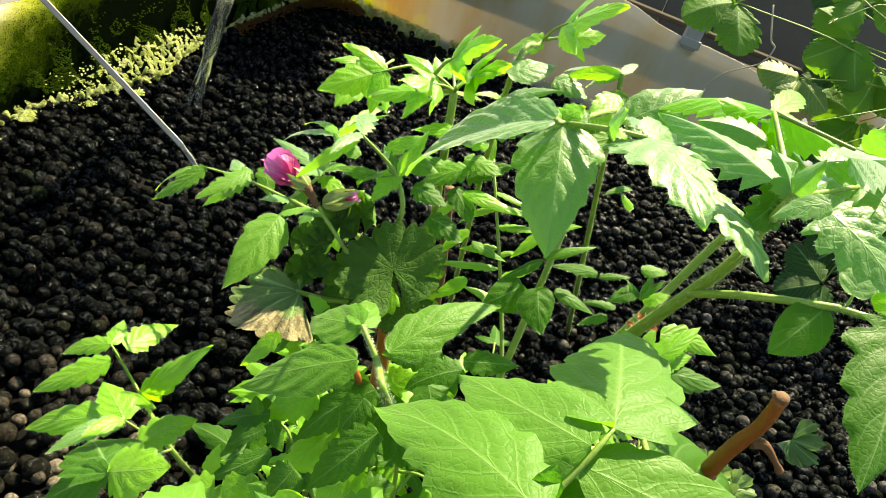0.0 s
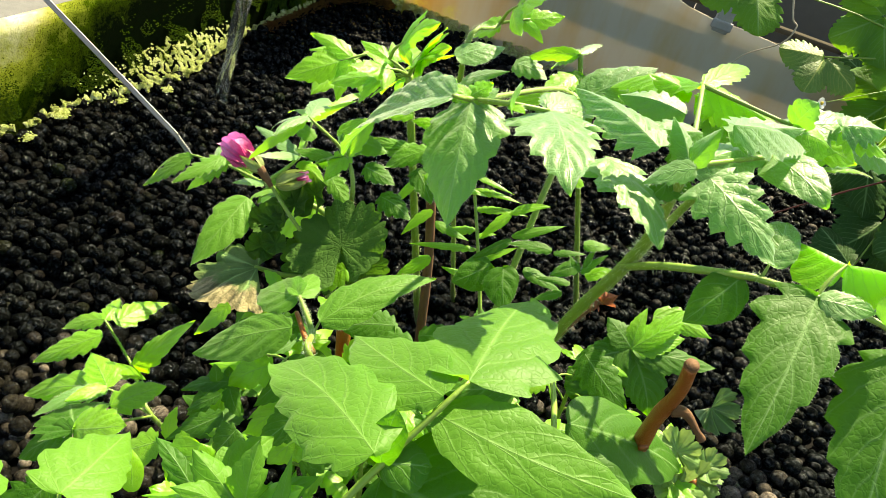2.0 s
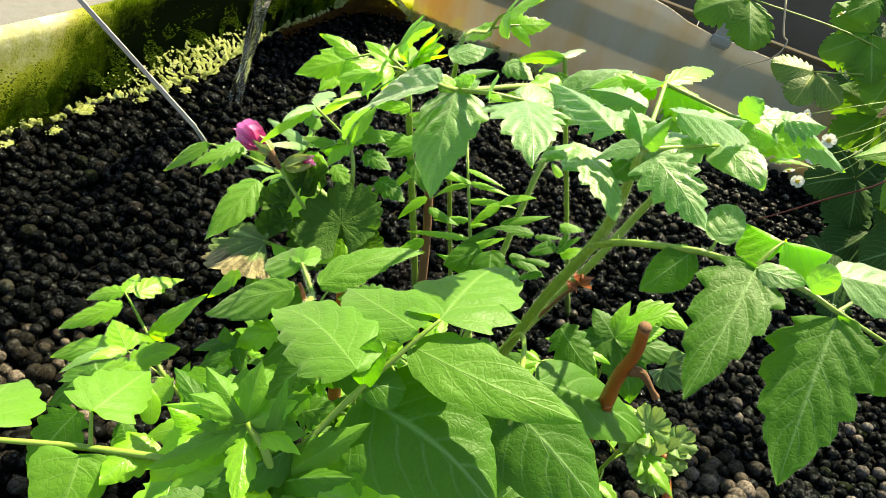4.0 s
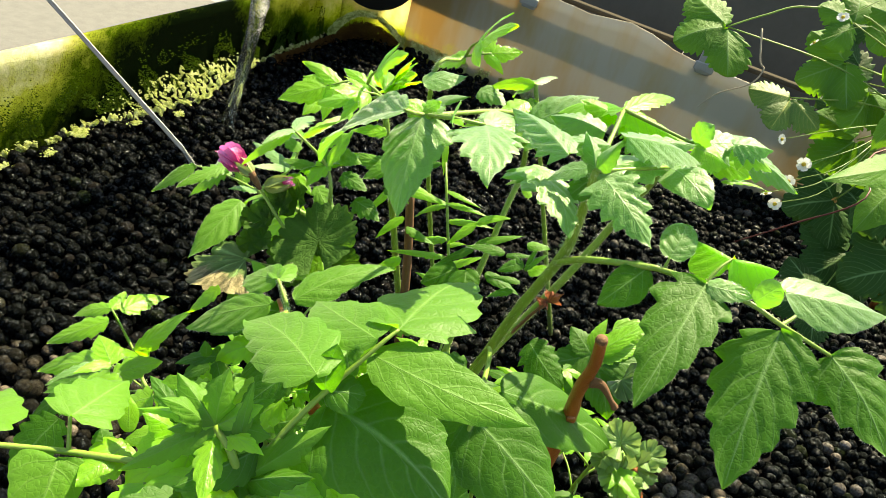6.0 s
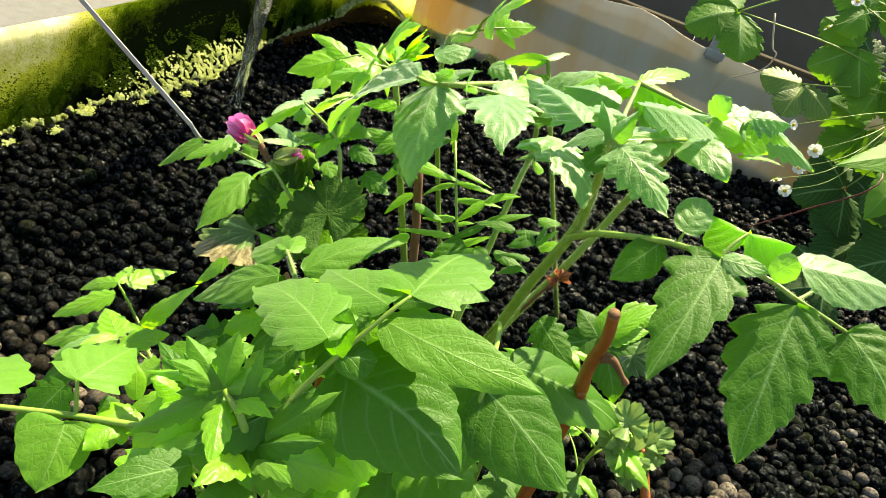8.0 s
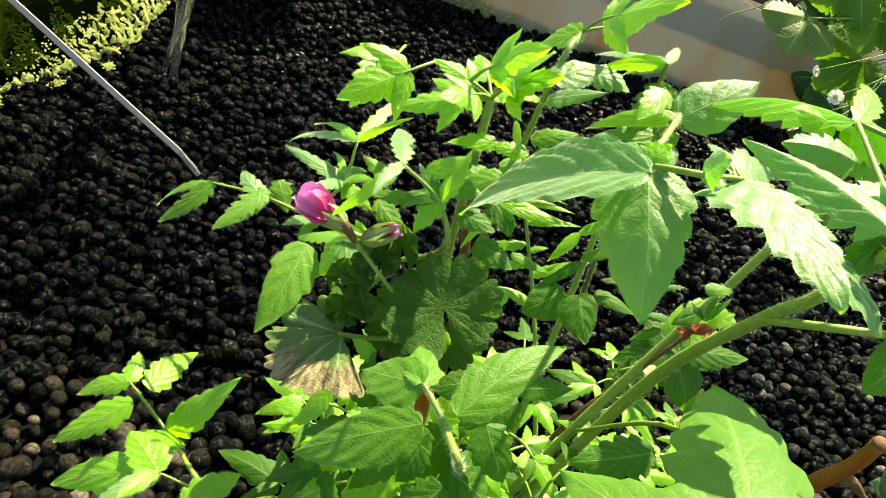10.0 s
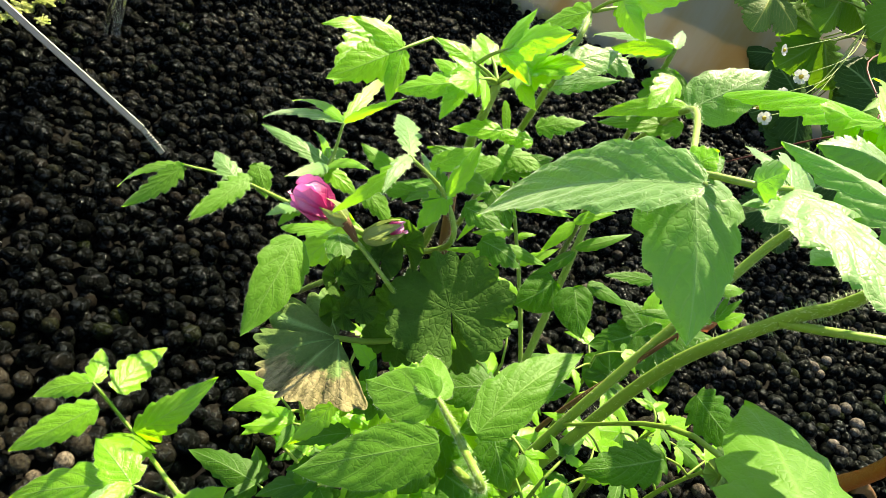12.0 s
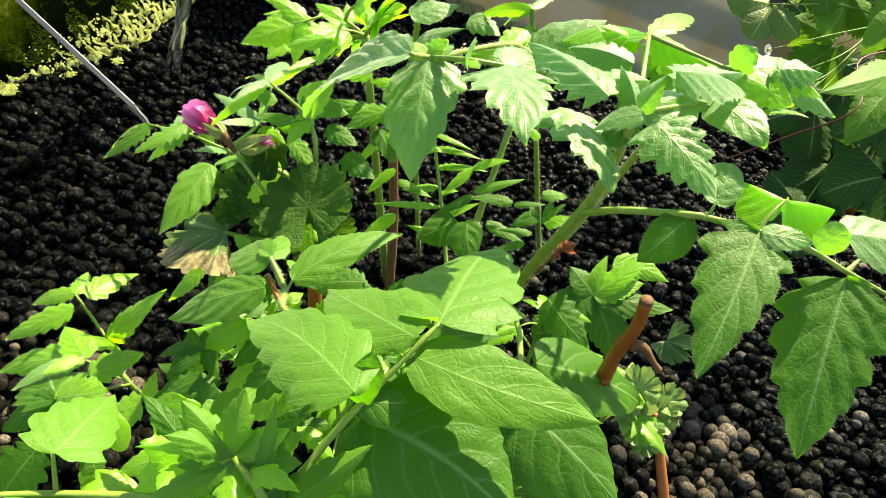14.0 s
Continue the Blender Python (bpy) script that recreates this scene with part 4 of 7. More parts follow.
leaflet(main_plant, (0.3464, 0.3610, 0.3450), (0.3372, 0.3022, 0.2963), 0.0410, (-0.38, -0.45, 0.81), TOMATO, droop=0.35, tooth=0.40, teeth=5, shape=0.30)
leaflet(main_plant, (0.3742, 0.3655, 0.3385), (0.4032, 0.3338, 0.3188), 0.0360, (-0.30, -0.40, 0.87), TOMATO, droop=0.4, tooth=0.4, teeth=4, shape=0.24)
leaflet(main_plant, (0.2866, 0.3872, 0.3372), (0.2693, 0.3721, 0.3163), 0.0205, (-0.23, -0.62, 0.75), TOMATO, tooth=0.06, teeth=3, droop=0.3, shape=0.40)
stalk(main_plant, [(0.2940, 0.3880, 0.3400), (0.2946, 0.3900, 0.3450)], [0.0012, 0.0009])
leaflet(main_plant, (0.2946, 0.3900, 0.3450), (0.2985, 0.4075, 0.3570), 0.0180, (-0.15, -0.62, 0.77), SHEEN, tooth=0.04, teeth=3, shape=0.46, point=0.6, droop=0.3)
stalk(main_plant, [(0.3117, 0.3771, 0.3450), (0.3160, 0.3840, 0.3520), (0.3214, 0.3905, 0.3560)], [0.0014, 0.0012, 0.0009])
leaflet(main_plant, (0.3214, 0.3905, 0.3560), (0.3060, 0.4048, 0.3517), 0.0330, (0.10, -0.15, 0.98), YOUNG, tooth=0.12, teeth=4, fold=0.75, droop=0.3)
leaflet(main_plant, (0.3214, 0.3905, 0.3560), (0.3447, 0.3934, 0.3566), 0.0340, (0.05, -0.12, 0.99), YOUNG, tooth=0.12, teeth=4, fold=0.80, droop=0.3)
leaflet(main_plant, (0.3335, 0.3700, 0.3490), (0.3390, 0.3690, 0.3620), 0.0130, (-0.15, -0.45, 0.88), SHEEN, tooth=0.03, teeth=3, shape=0.48, point=0.6, droop=0.2)
stalk(main_plant, [(0.3464, 0.3640, 0.3455), (0.3540, 0.3730, 0.3480), (0.3590, 0.3830, 0.3510)], [0.0014, 0.0012, 0.0008])
leaflet(main_plant, (0.3463, 0.3807, 0.3539), (0.4045, 0.4000, 0.3497), 0.0300, (-0.10, -0.34, 0.94), SHEEN, tooth=0.10, teeth=5, fold=0.25, droop=0.4)
leaflet(main_plant, (0.3120, 0.3740, 0.3466), (0.3322, 0.3716, 0.3498), 0.0129, (-0.19, -0.49, 0.85), SHEEN, tooth=0.15)

# leaves and stems
stalk(tall_plant, [(0.1940, 0.4270, -0.0040), (0.2050, 0.5020, 0.1500), (0.2110, 0.5520, 0.2500), (0.2130, 0.5600, 0.2800), (0.2000, 0.5000, 0.3450), (0.1566, 0.3969, 0.3702)], [0.0042, 0.0038, 0.0032, 0.003, 0.0022, 0.0018])
stalk(tall_plant, [(0.1877, 0.3931, 0.3776), (0.1721, 0.3882, 0.3774), (0.1566, 0.3969, 0.3702), (0.1510, 0.3777, 0.3779)], [0.0014, 0.0018, 0.0018, 0.0012])
leaflet(tall_plant, (0.1510, 0.3777, 0.3779), (0.1035, 0.4129, 0.3159), 0.0330, (-0.61, -0.10, 0.79), SHEEN, droop=0.5, tooth=0.16, teeth=6, fold=-0.34, pucker=0.07, wave=0.03)
leaflet(tall_plant, (0.1566, 0.3969, 0.3702), (0.1642, 0.3521, 0.3370), 0.0350, (-0.40, -0.55, 0.73), SHEEN, droop=0.6, tooth=0.20, teeth=5, pucker=0.06, shape=0.26, fold=0.2)
leaflet(tall_plant, (0.1877, 0.3931, 0.3776), (0.2008, 0.3312, 0.3795), 0.0339, (-0.20, -0.01, 0.98), SHEEN, droop=0.5, tooth=0.7, teeth=5, pucker=0.074, shape=0.2)
leaflet(tall_plant, (0.1877, 0.3931, 0.3776), (0.1983, 0.4217, 0.3752), 0.0109, (0.17, 0.02, 0.99), SHEEN, tooth=0.3)
leaflet(tall_plant, (0.1877, 0.3931, 0.3776), (0.1853, 0.4248, 0.3712), 0.0094, (-0.07, 0.19, 0.98), SHEEN, tooth=0.3)
leaflet(tall_plant, (0.1877, 0.3931, 0.3776), (0.2124, 0.4232, 0.3700), 0.0136, (0.38, -0.08, 0.92), SHEEN, tooth=0.3)
leaflet(tall_plant, (0.1566, 0.3969, 0.3702), (0.1449, 0.3966, 0.3730), 0.0074, (0.21, -0.53, 0.82), YOUNG)
leaflet(tall_plant, (0.1566, 0.3969, 0.3702), (0.1660, 0.4013, 0.3759), 0.0122, (-0.32, -0.43, 0.85), SHEEN, tooth=0.2)
leaflet(tall_plant, (0.1721, 0.3882, 0.3774), (0.1748, 0.3836, 0.3883), 0.0140, (-0.97, -0.18, 0.17), SHEEN, tooth=0.25)
leaflet(tall_plant, (0.1721, 0.3882, 0.3774), (0.1789, 0.3828, 0.3779), 0.0054, (-0.30, -0.30, 0.90), YOUNG)
leaflet(tall_plant, (0.1552, 0.3974, 0.3703), (0.1632, 0.4014, 0.3774), 0.0124, (-0.40, -0.52, 0.75), YOUNG, tooth=0.45, teeth=5, pucker=0.06)
leaflet(tall_plant, (0.1581, 0.4002, 0.3682), (0.1463, 0.4030, 0.3682), 0.0113, (-0.11, -0.46, 0.88), FRONT, tooth=0.45, teeth=5, pucker=0.06)
leaflet(tall_plant, (0.1993, 0.4928, 0.2255), (0.2085, 0.4697, 0.2097), 0.0231, (-0.16, -0.60, 0.78), TOMATO, tooth=0.05, teeth=3)
leaflet(tall_plant, (0.1919, 0.5019, 0.2178), (0.1714, 0.4894, 0.2028), 0.0248, (-0.16, -0.64, 0.75), TOMATO, tooth=0.05, teeth=3)

# leaves and stems
stalk(crown_plant, [(0.1496, 0.6629, 0.0000), (0.1113, 0.5027, 0.3244)], [0.0054, 0.0034])
stalk(crown_plant, [(0.1113, 0.5027, 0.3244), (0.0815, 0.5506, 0.3126)], [0.0015, 0.001])
pinnate(crown_plant, (0.0815, 0.5506, 0.3126), (0.0356, 0.5108, 0.2940), (0.28, -0.65, 0.70), YOUNG)
pinnate(crown_plant, (0.0609, 0.6197, 0.2842), (0.0402, 0.5507, 0.2683), (0.33, -0.30, 0.89), YOUNG)
pinnate(crown_plant, (0.0986, 0.5007, 0.3317), (0.1252, 0.4779, 0.3681), (-0.39, -0.57, 0.73), YOUNG)
pinnate(crown_plant, (0.1113, 0.5027, 0.3244), (0.0783, 0.5101, 0.3326), (0.11, -0.49, 0.87), YOUNG)
pinnate(crown_plant, (0.1113, 0.5027, 0.3244), (0.0676, 0.4981, 0.3065), (-0.06, -0.40, 0.91), YOUNG)
pinnate(crown_plant, (0.1113, 0.5027, 0.3244), (0.1341, 0.4729, 0.3595), (-0.48, -0.50, 0.72), YOUNG)
pinnate(crown_plant, (0.1113, 0.5027, 0.3244), (0.0922, 0.5291, 0.2949), (-0.35, -0.09, 0.93), YOUNG)
pinnate(crown_plant, (0.1113, 0.5027, 0.3244), (0.0832, 0.4728, 0.3324), (0.34, -0.07, 0.94), YOUNG)
pinnate(crown_plant, (0.1113, 0.5027, 0.3244), (0.1290, 0.4835, 0.3642), (-0.44, -0.19, 0.88), YOUNG)
pinnate(crown_plant, (0.1113, 0.5027, 0.3244), (0.1309, 0.4743, 0.3546), (-0.31, -0.04, 0.95), YOUNG)
pinnate(crown_plant, (0.1113, 0.5027, 0.3244), (0.1023, 0.5408, 0.3282), (-0.16, -0.14, 0.98), YOUNG)
leaflet(crown_plant, (0.1113, 0.5027, 0.3244), (0.1005, 0.5447, 0.2867), 0.0078, (-0.67, 0.39, 0.63), SHEEN)
leaflet(crown_plant, (0.1113, 0.5027, 0.3244), (0.1279, 0.5224, 0.3168), 0.0044, (0.43, -0.02, 0.90), YOUNG)
leaflet(crown_plant, (0.1329, 0.5063, 0.2811), (0.1099, 0.4973, 0.2641), 0.0156, (-0.36, -0.54, 0.76), FRONT, tooth=0.45, teeth=5, pucker=0.06)
leaflet(crown_plant, (0.1205, 0.4916, 0.3074), (0.0962, 0.4913, 0.3003), 0.0103, (-0.25, -0.45, 0.86), YOUNG, tooth=0.45, teeth=5, pucker=0.06)
leaflet(crown_plant, (0.1327, 0.5109, 0.2739), (0.0945, 0.5165, 0.2700), 0.0167, (-0.15, -0.42, 0.90), FRONT, tooth=0.45, teeth=5, pucker=0.06)
leaflet(crown_plant, (0.1292, 0.4983, 0.2705), (0.1447, 0.4844, 0.2584), 0.0156, (0.08, -0.61, 0.79), TOMATO, tooth=0.45, teeth=5, pucker=0.06)
leaflet(crown_plant, (0.1295, 0.5133, 0.2822), (0.1541, 0.5086, 0.2835), 0.0148, (-0.13, -0.43, 0.89), FRONT, tooth=0.45, teeth=5, pucker=0.06)
leaflet(crown_plant, (0.1349, 0.5090, 0.2722), (0.1592, 0.5162, 0.2875), 0.0134, (-0.35, -0.50, 0.79), TOMATO, tooth=0.45, teeth=5, pucker=0.06)

# leaves and stems
stalk(slim_plant, [(0.1760, 0.7131, 0.0000), (0.1385, 0.5166, 0.3247), (0.1498, 0.5461, 0.3549)], [0.0034, 0.0024, 0.0014])
pinnate(slim_plant, (0.1498, 0.5461, 0.3549), (0.1805, 0.5058, 0.3967), (-0.48, -0.49, 0.73), YOUNG)
pinnate(slim_plant, (0.1498, 0.5461, 0.3549), (0.1849, 0.5656, 0.3639), (0.23, -0.72, 0.65), YOUNG)
leaflet(slim_plant, (0.1498, 0.5461, 0.3549), (0.1322, 0.5531, 0.3393), 0.0156, (-0.26, -0.50, 0.83), YOUNG, tooth=0.5, teeth=4, shape=0.25)
leaflet(slim_plant, (0.1350, 0.4964, 0.3462), (0.1588, 0.5110, 0.3545), 0.0175, (-0.12, -0.34, 0.93), SHEEN, tooth=0.15)
leaflet(slim_plant, (0.1385, 0.5166, 0.3247), (0.1650, 0.5054, 0.3445), 0.0114, (-0.65, -0.29, 0.70), SHEEN)
leaflet(slim_plant, (0.1385, 0.5166, 0.3247), (0.1214, 0.5051, 0.3257), 0.0050, (0.21, -0.23, 0.95), YOUNG)
leaflet(slim_plant, (0.1651, 0.5501, 0.3332), (0.1869, 0.5436, 0.3316), 0.0160, (-0.09, -0.51, 0.86), SHEEN, tooth=0.45, teeth=5, pucker=0.06)
leaflet(slim_plant, (0.1381, 0.5029, 0.3083), (0.1608, 0.5059, 0.3182), 0.0110, (-0.30, -0.48, 0.83), FRONT, tooth=0.45, teeth=5, pucker=0.06)
leaflet(slim_plant, (0.1397, 0.5017, 0.3011), (0.1188, 0.5035, 0.2974), 0.0103, (-0.19, -0.44, 0.88), YOUNG, tooth=0.45, teeth=5, pucker=0.06)

# leaves and stems
stalk(straight_plant, [(0.3129, 0.7525, 0.0000), (0.2009, 0.5511, 0.3507)], [0.004, 0.0022])
leaflet(straight_plant, (0.2009, 0.5511, 0.3507), (0.1679, 0.5569, 0.3334), 0.0091, (-0.40, -0.78, 0.49), YOUNG, tooth=0.3)
leaflet(straight_plant, (0.2009, 0.5511, 0.3507), (0.2139, 0.5808, 0.3499), 0.0066, (0.11, -0.02, 0.99), SHEEN)
leaflet(straight_plant, (0.2089, 0.5160, 0.3383), (0.2436, 0.5346, 0.3619), 0.0297, (-0.26, -0.54, 0.80), SHEEN, tooth=0.08, teeth=4)
leaflet(straight_plant, (0.2009, 0.5511, 0.3507), (0.1749, 0.5987, 0.3247), 0.0107, (-0.53, 0.16, 0.83), SHEEN)
leaflet(straight_plant, (0.2089, 0.5160, 0.3383), (0.1638, 0.5108, 0.3196), 0.0105, (-0.21, -0.68, 0.70), YOUNG, tooth=0.1, teeth=3)
leaflet(straight_plant, (0.2006, 0.5316, 0.3444), (0.1856, 0.5087, 0.3335), 0.0151, (-0.09, -0.38, 0.92), YOUNG, tooth=0.3)
leaflet(straight_plant, (0.2009, 0.5511, 0.3507), (0.1879, 0.5730, 0.3282), 0.0123, (-0.88, -0.04, 0.47), SHEEN)
leaflet(straight_plant, (0.2208, 0.4886, 0.3121), (0.2053, 0.4784, 0.3070), 0.0044, (-0.06, -0.38, 0.93), TOMATO, teeth=3, tooth=0.1)
leaflet(straight_plant, (0.2230, 0.4775, 0.3051), (0.2150, 0.4812, 0.3099), 0.0060, (0.19, -0.59, 0.78), YOUNG, teeth=3, tooth=0.1)
leaflet(straight_plant, (0.2063, 0.5425, 0.3420), (0.1923, 0.5252, 0.3176), 0.0214, (-0.36, -0.65, 0.67), TOMATO, tooth=0.45, teeth=5, pucker=0.06)
leaflet(straight_plant, (0.2203, 0.5315, 0.3202), (0.1757, 0.5313, 0.3076), 0.0162, (-0.24, -0.45, 0.86), FRONT, tooth=0.45, teeth=5, pucker=0.06)
leaflet(straight_plant, (0.2094, 0.5440, 0.3320), (0.2293, 0.5340, 0.3257), 0.0157, (-0.03, -0.57, 0.82), TOMATO, tooth=0.45, teeth=5, pucker=0.06)
leaflet(straight_plant, (0.2303, 0.4390, 0.2945), (0.2438, 0.4402, 0.2965), 0.0075, (-0.10, -0.39, 0.92), FRONT, tooth=0.2)
leaflet(straight_plant, (0.2317, 0.4324, 0.2862), (0.2188, 0.4265, 0.2782), 0.0090, (-0.29, -0.49, 0.82), TOMATO, tooth=0.2)
leaflet(straight_plant, (0.2363, 0.4292, 0.2824), (0.2482, 0.4340, 0.2889), 0.0073, (-0.28, -0.46, 0.84), YOUNG, tooth=0.2)
leaflet(straight_plant, (0.2205, 0.4676, 0.2659), (0.1941, 0.4662, 0.2618), 0.0073, (-0.12, -0.42, 0.90), TOMATO)
leaflet(straight_plant, (0.2216, 0.4668, 0.2648), (0.2392, 0.4692, 0.2697), 0.0046, (-0.19, -0.43, 0.88), TOMATO)
leaflet(straight_plant, (0.2334, 0.4554, 0.2491), (0.2185, 0.4502, 0.2403), 0.0059, (-0.32, -0.47, 0.82), TOMATO)
leaflet(straight_plant, (0.2363, 0.4587, 0.2541), (0.2167, 0.4575, 0.2508), 0.0053, (-0.13, -0.41, 0.91), TOMATO)
leaflet(straight_plant, (0.2335, 0.4301, 0.2830), (0.2438, 0.4373, 0.2944), 0.0045, (-0.38, -0.58, 0.72), TOMATO)
leaflet(straight_plant, (0.2321, 0.4299, 0.2826), (0.2248, 0.4347, 0.2890), 0.0032, (0.17, -0.69, 0.70), TOMATO)
leaflet(straight_plant, (0.2339, 0.4318, 0.2856), (0.2369, 0.4391, 0.2965), 0.0031, (-0.30, -0.75, 0.58), TOMATO)

# leaves and stems
stalk(left_plant, [(0.0566, 0.6414, 0.0000), (0.0873, 0.4975, 0.2070), (0.0375, 0.4908, 0.2289)], [0.003, 0.0028, 0.0022])
stalk(left_plant, [(0.0375, 0.4908, 0.2289), (0.0046, 0.5088, 0.2202), (-0.0234, 0.5123, 0.2166)], [0.0016, 0.0013, 0.0009])
stalk(left_plant, [(0.0375, 0.4908, 0.2289), (0.0488, 0.5193, 0.2386), (0.0504, 0.5313, 0.2597)], [0.0018, 0.0016, 0.001])
stalk(left_plant, [(0.0873, 0.4975, 0.2070), (0.1063, 0.4410, 0.2732), (0.0977, 0.4475, 0.2943), (0.0765, 0.4409, 0.3135)], [0.0024, 0.002, 0.0016, 0.001])
leaflet(left_plant, (-0.0234, 0.5123, 0.2166), (-0.0484, 0.4937, 0.1924), 0.0118, (-0.20, -0.67, 0.72), FRONT, tooth=0.5)
leaflet(left_plant, (-0.0234, 0.5123, 0.2166), (-0.0615, 0.5261, 0.1753), 0.0066, (-0.75, -0.22, 0.62), YOUNG, tooth=0.45)
leaflet(left_plant, (0.0123, 0.4886, 0.2421), (-0.0068, 0.4571, 0.2313), 0.0120, (0.05, -0.35, 0.94), FRONT, tooth=0.5)
leaflet(left_plant, (0.0121, 0.4941, 0.2360), (-0.0130, 0.4858, 0.2064), 0.0111, (-0.44, -0.69, 0.57), FRONT, tooth=0.5)
leaflet(left_plant, (0.0375, 0.4908, 0.2289), (0.0260, 0.4672, 0.2380), 0.0066, (0.40, 0.15, 0.90), SHEEN, tooth=0.45)
leaflet(left_plant, (0.0046, 0.5088, 0.2202), (-0.0114, 0.5263, 0.2199), 0.0126, (-0.16, -0.12, 0.98), SHEEN, tooth=0.5)
leaflet(left_plant, (0.0504, 0.5313, 0.2597), (0.0043, 0.5804, 0.2130), 0.0093, (-0.63, 0.13, 0.76), SHEEN, tooth=0.5)
leaflet(left_plant, (0.0504, 0.5313, 0.2597), (0.0781, 0.5334, 0.2842), 0.0050, (-0.39, -0.77, 0.50), YOUNG, tooth=0.5)
leaflet(left_plant, (0.0504, 0.5313, 0.2597), (0.0194, 0.5691, 0.2388), 0.0070, (-0.47, 0.10, 0.88), YOUNG, tooth=0.3)
leaflet(left_plant, (0.0504, 0.5313, 0.2597), (0.0712, 0.5909, 0.2635), 0.0082, (0.22, -0.14, 0.96), YOUNG, tooth=0.5)
leaflet(left_plant, (0.0488, 0.5193, 0.2386), (0.0085, 0.5390, 0.2373), 0.0111, (-0.13, -0.20, 0.97), SHEEN, tooth=0.45)
leaflet(left_plant, (0.0488, 0.5193, 0.2386), (0.0291, 0.4886, 0.2469), 0.0077, (0.34, 0.03, 0.94), SHEEN, tooth=0.45)
leaflet(left_plant, (0.0488, 0.5193, 0.2386), (0.0588, 0.5662, 0.2170), 0.0086, (0.28, 0.35, 0.89), TOMATO, tooth=0.45)
leaflet(left_plant, (0.0488, 0.5193, 0.2386), (0.0359, 0.5565, 0.2317), 0.0049, (-0.22, 0.10, 0.97), YOUNG, tooth=0.45)
leaflet(left_plant, (0.0488, 0.5193, 0.2386), (0.0687, 0.4973, 0.2594), 0.0075, (-0.71, 0.03, 0.71), YOUNG, tooth=0.45)
leaflet(left_plant, (0.0765, 0.4409, 0.3135), (0.0516, 0.4251, 0.2856), 0.0069, (-0.21, -0.76, 0.62), YOUNG, droop=0.9, tooth=0.5)
leaflet(left_plant, (0.0765, 0.4409, 0.3135), (0.0709, 0.4822, 0.3047), 0.0111, (-0.13, 0.19, 0.97), SHEEN, tooth=0.5, shape=0.5)
leaflet(left_plant, (0.0765, 0.4409, 0.3135), (0.0681, 0.4153, 0.3117), 0.0062, (0.06, -0.09, 0.99), SHEEN, tooth=0.5)
leaflet(left_plant, (0.0977, 0.4475, 0.2943), (0.0912, 0.4546, 0.3030), 0.0072, (0.12, -0.73, 0.68), TOMATO, tooth=0.45)
leaflet(left_plant, (0.0977, 0.4475, 0.2943), (0.0756, 0.4888, 0.2557), 0.0295, (-0.55, 0.39, 0.74), TOMATO, tooth=0.45)
leaflet(left_plant, (0.0977, 0.4475, 0.2943), (0.1061, 0.4626, 0.3171), 0.0082, (-0.20, -0.78, 0.59), YOUNG, tooth=0.5)
leaflet(left_plant, (0.0977, 0.4475, 0.2943), (0.0851, 0.4730, 0.2955), 0.0060, (-0.18, -0.14, 0.97), SHEEN, tooth=0.45)
leaflet(left_plant, (0.0126, 0.5148, 0.2296), (0.0226, 0.5026, 0.2179), 0.0123, (0.18, -0.60, 0.78), FRONT, tooth=0.5, teeth=5, pucker=0.06)
leaflet(left_plant, (0.0705, 0.5048, 0.2180), (0.0485, 0.4869, 0.1906), 0.0279, (-0.29, -0.68, 0.68), YOUNG, tooth=0.5, teeth=5, pucker=0.06)
leaflet(left_plant, (0.0885, 0.4576, 0.2848), (0.0644, 0.4592, 0.2800), 0.0078, (-0.20, -0.45, 0.87), FRONT, tooth=0.5, teeth=5, pucker=0.06)
leaflet(left_plant, (0.0979, 0.4494, 0.2966), (0.0899, 0.4376, 0.2804), 0.0111, (-0.25, -0.72, 0.65), YOUNG, tooth=0.5, teeth=5, pucker=0.06)
leaflet(left_plant, (0.0992, 0.4593, 0.2992), (0.1177, 0.4552, 0.2995), 0.0122, (-0.12, -0.46, 0.88), FRONT, tooth=0.5, teeth=5, pucker=0.06)
leaflet(left_plant, (0.0703, 0.5226, 0.2296), (0.0914, 0.5087, 0.2190), 0.0140, (0.08, -0.52, 0.85), FRONT, tooth=0.5, teeth=5, pucker=0.06)
leaflet(left_plant, (0.0884, 0.4554, 0.3011), (0.1045, 0.4620, 0.3134), 0.0093, (-0.32, -0.59, 0.74), YOUNG, tooth=0.5, teeth=5, pucker=0.06)
leaflet(left_plant, (0.0757, 0.4581, 0.2913), (0.0583, 0.4655, 0.2953), 0.0090, (-0.00, -0.48, 0.88), FRONT, tooth=0.5, teeth=5, pucker=0.06)
leaflet(left_plant, (0.0467, 0.5278, 0.2292), (0.0690, 0.5183, 0.2241), 0.0118, (0.01, -0.45, 0.89), YOUNG, tooth=0.5, teeth=5, pucker=0.06)
leaflet(left_plant, (0.0435, 0.5116, 0.2280), (0.0318, 0.4966, 0.2069), 0.0104, (-0.19, -0.75, 0.64), FRONT, tooth=0.5, teeth=5, pucker=0.06)
leaflet(left_plant, (0.1079, 0.4497, 0.2903), (0.1271, 0.4440, 0.2889), 0.0122, (-0.07, -0.46, 0.89), TOMATO, tooth=0.5, teeth=5, pucker=0.06)
leaflet(left_plant, (0.1203, 0.4449, 0.2786), (0.1405, 0.4375, 0.2753), 0.0139, (-0.03, -0.46, 0.89), TOMATO, tooth=0.5, teeth=5, pucker=0.06)
leaflet(left_plant, (0.0424, 0.4544, 0.2420), (0.0306, 0.4098, 0.2170), 0.0235, (0.02, -0.49, 0.87), FRONT, tooth=0.25, teeth=4)
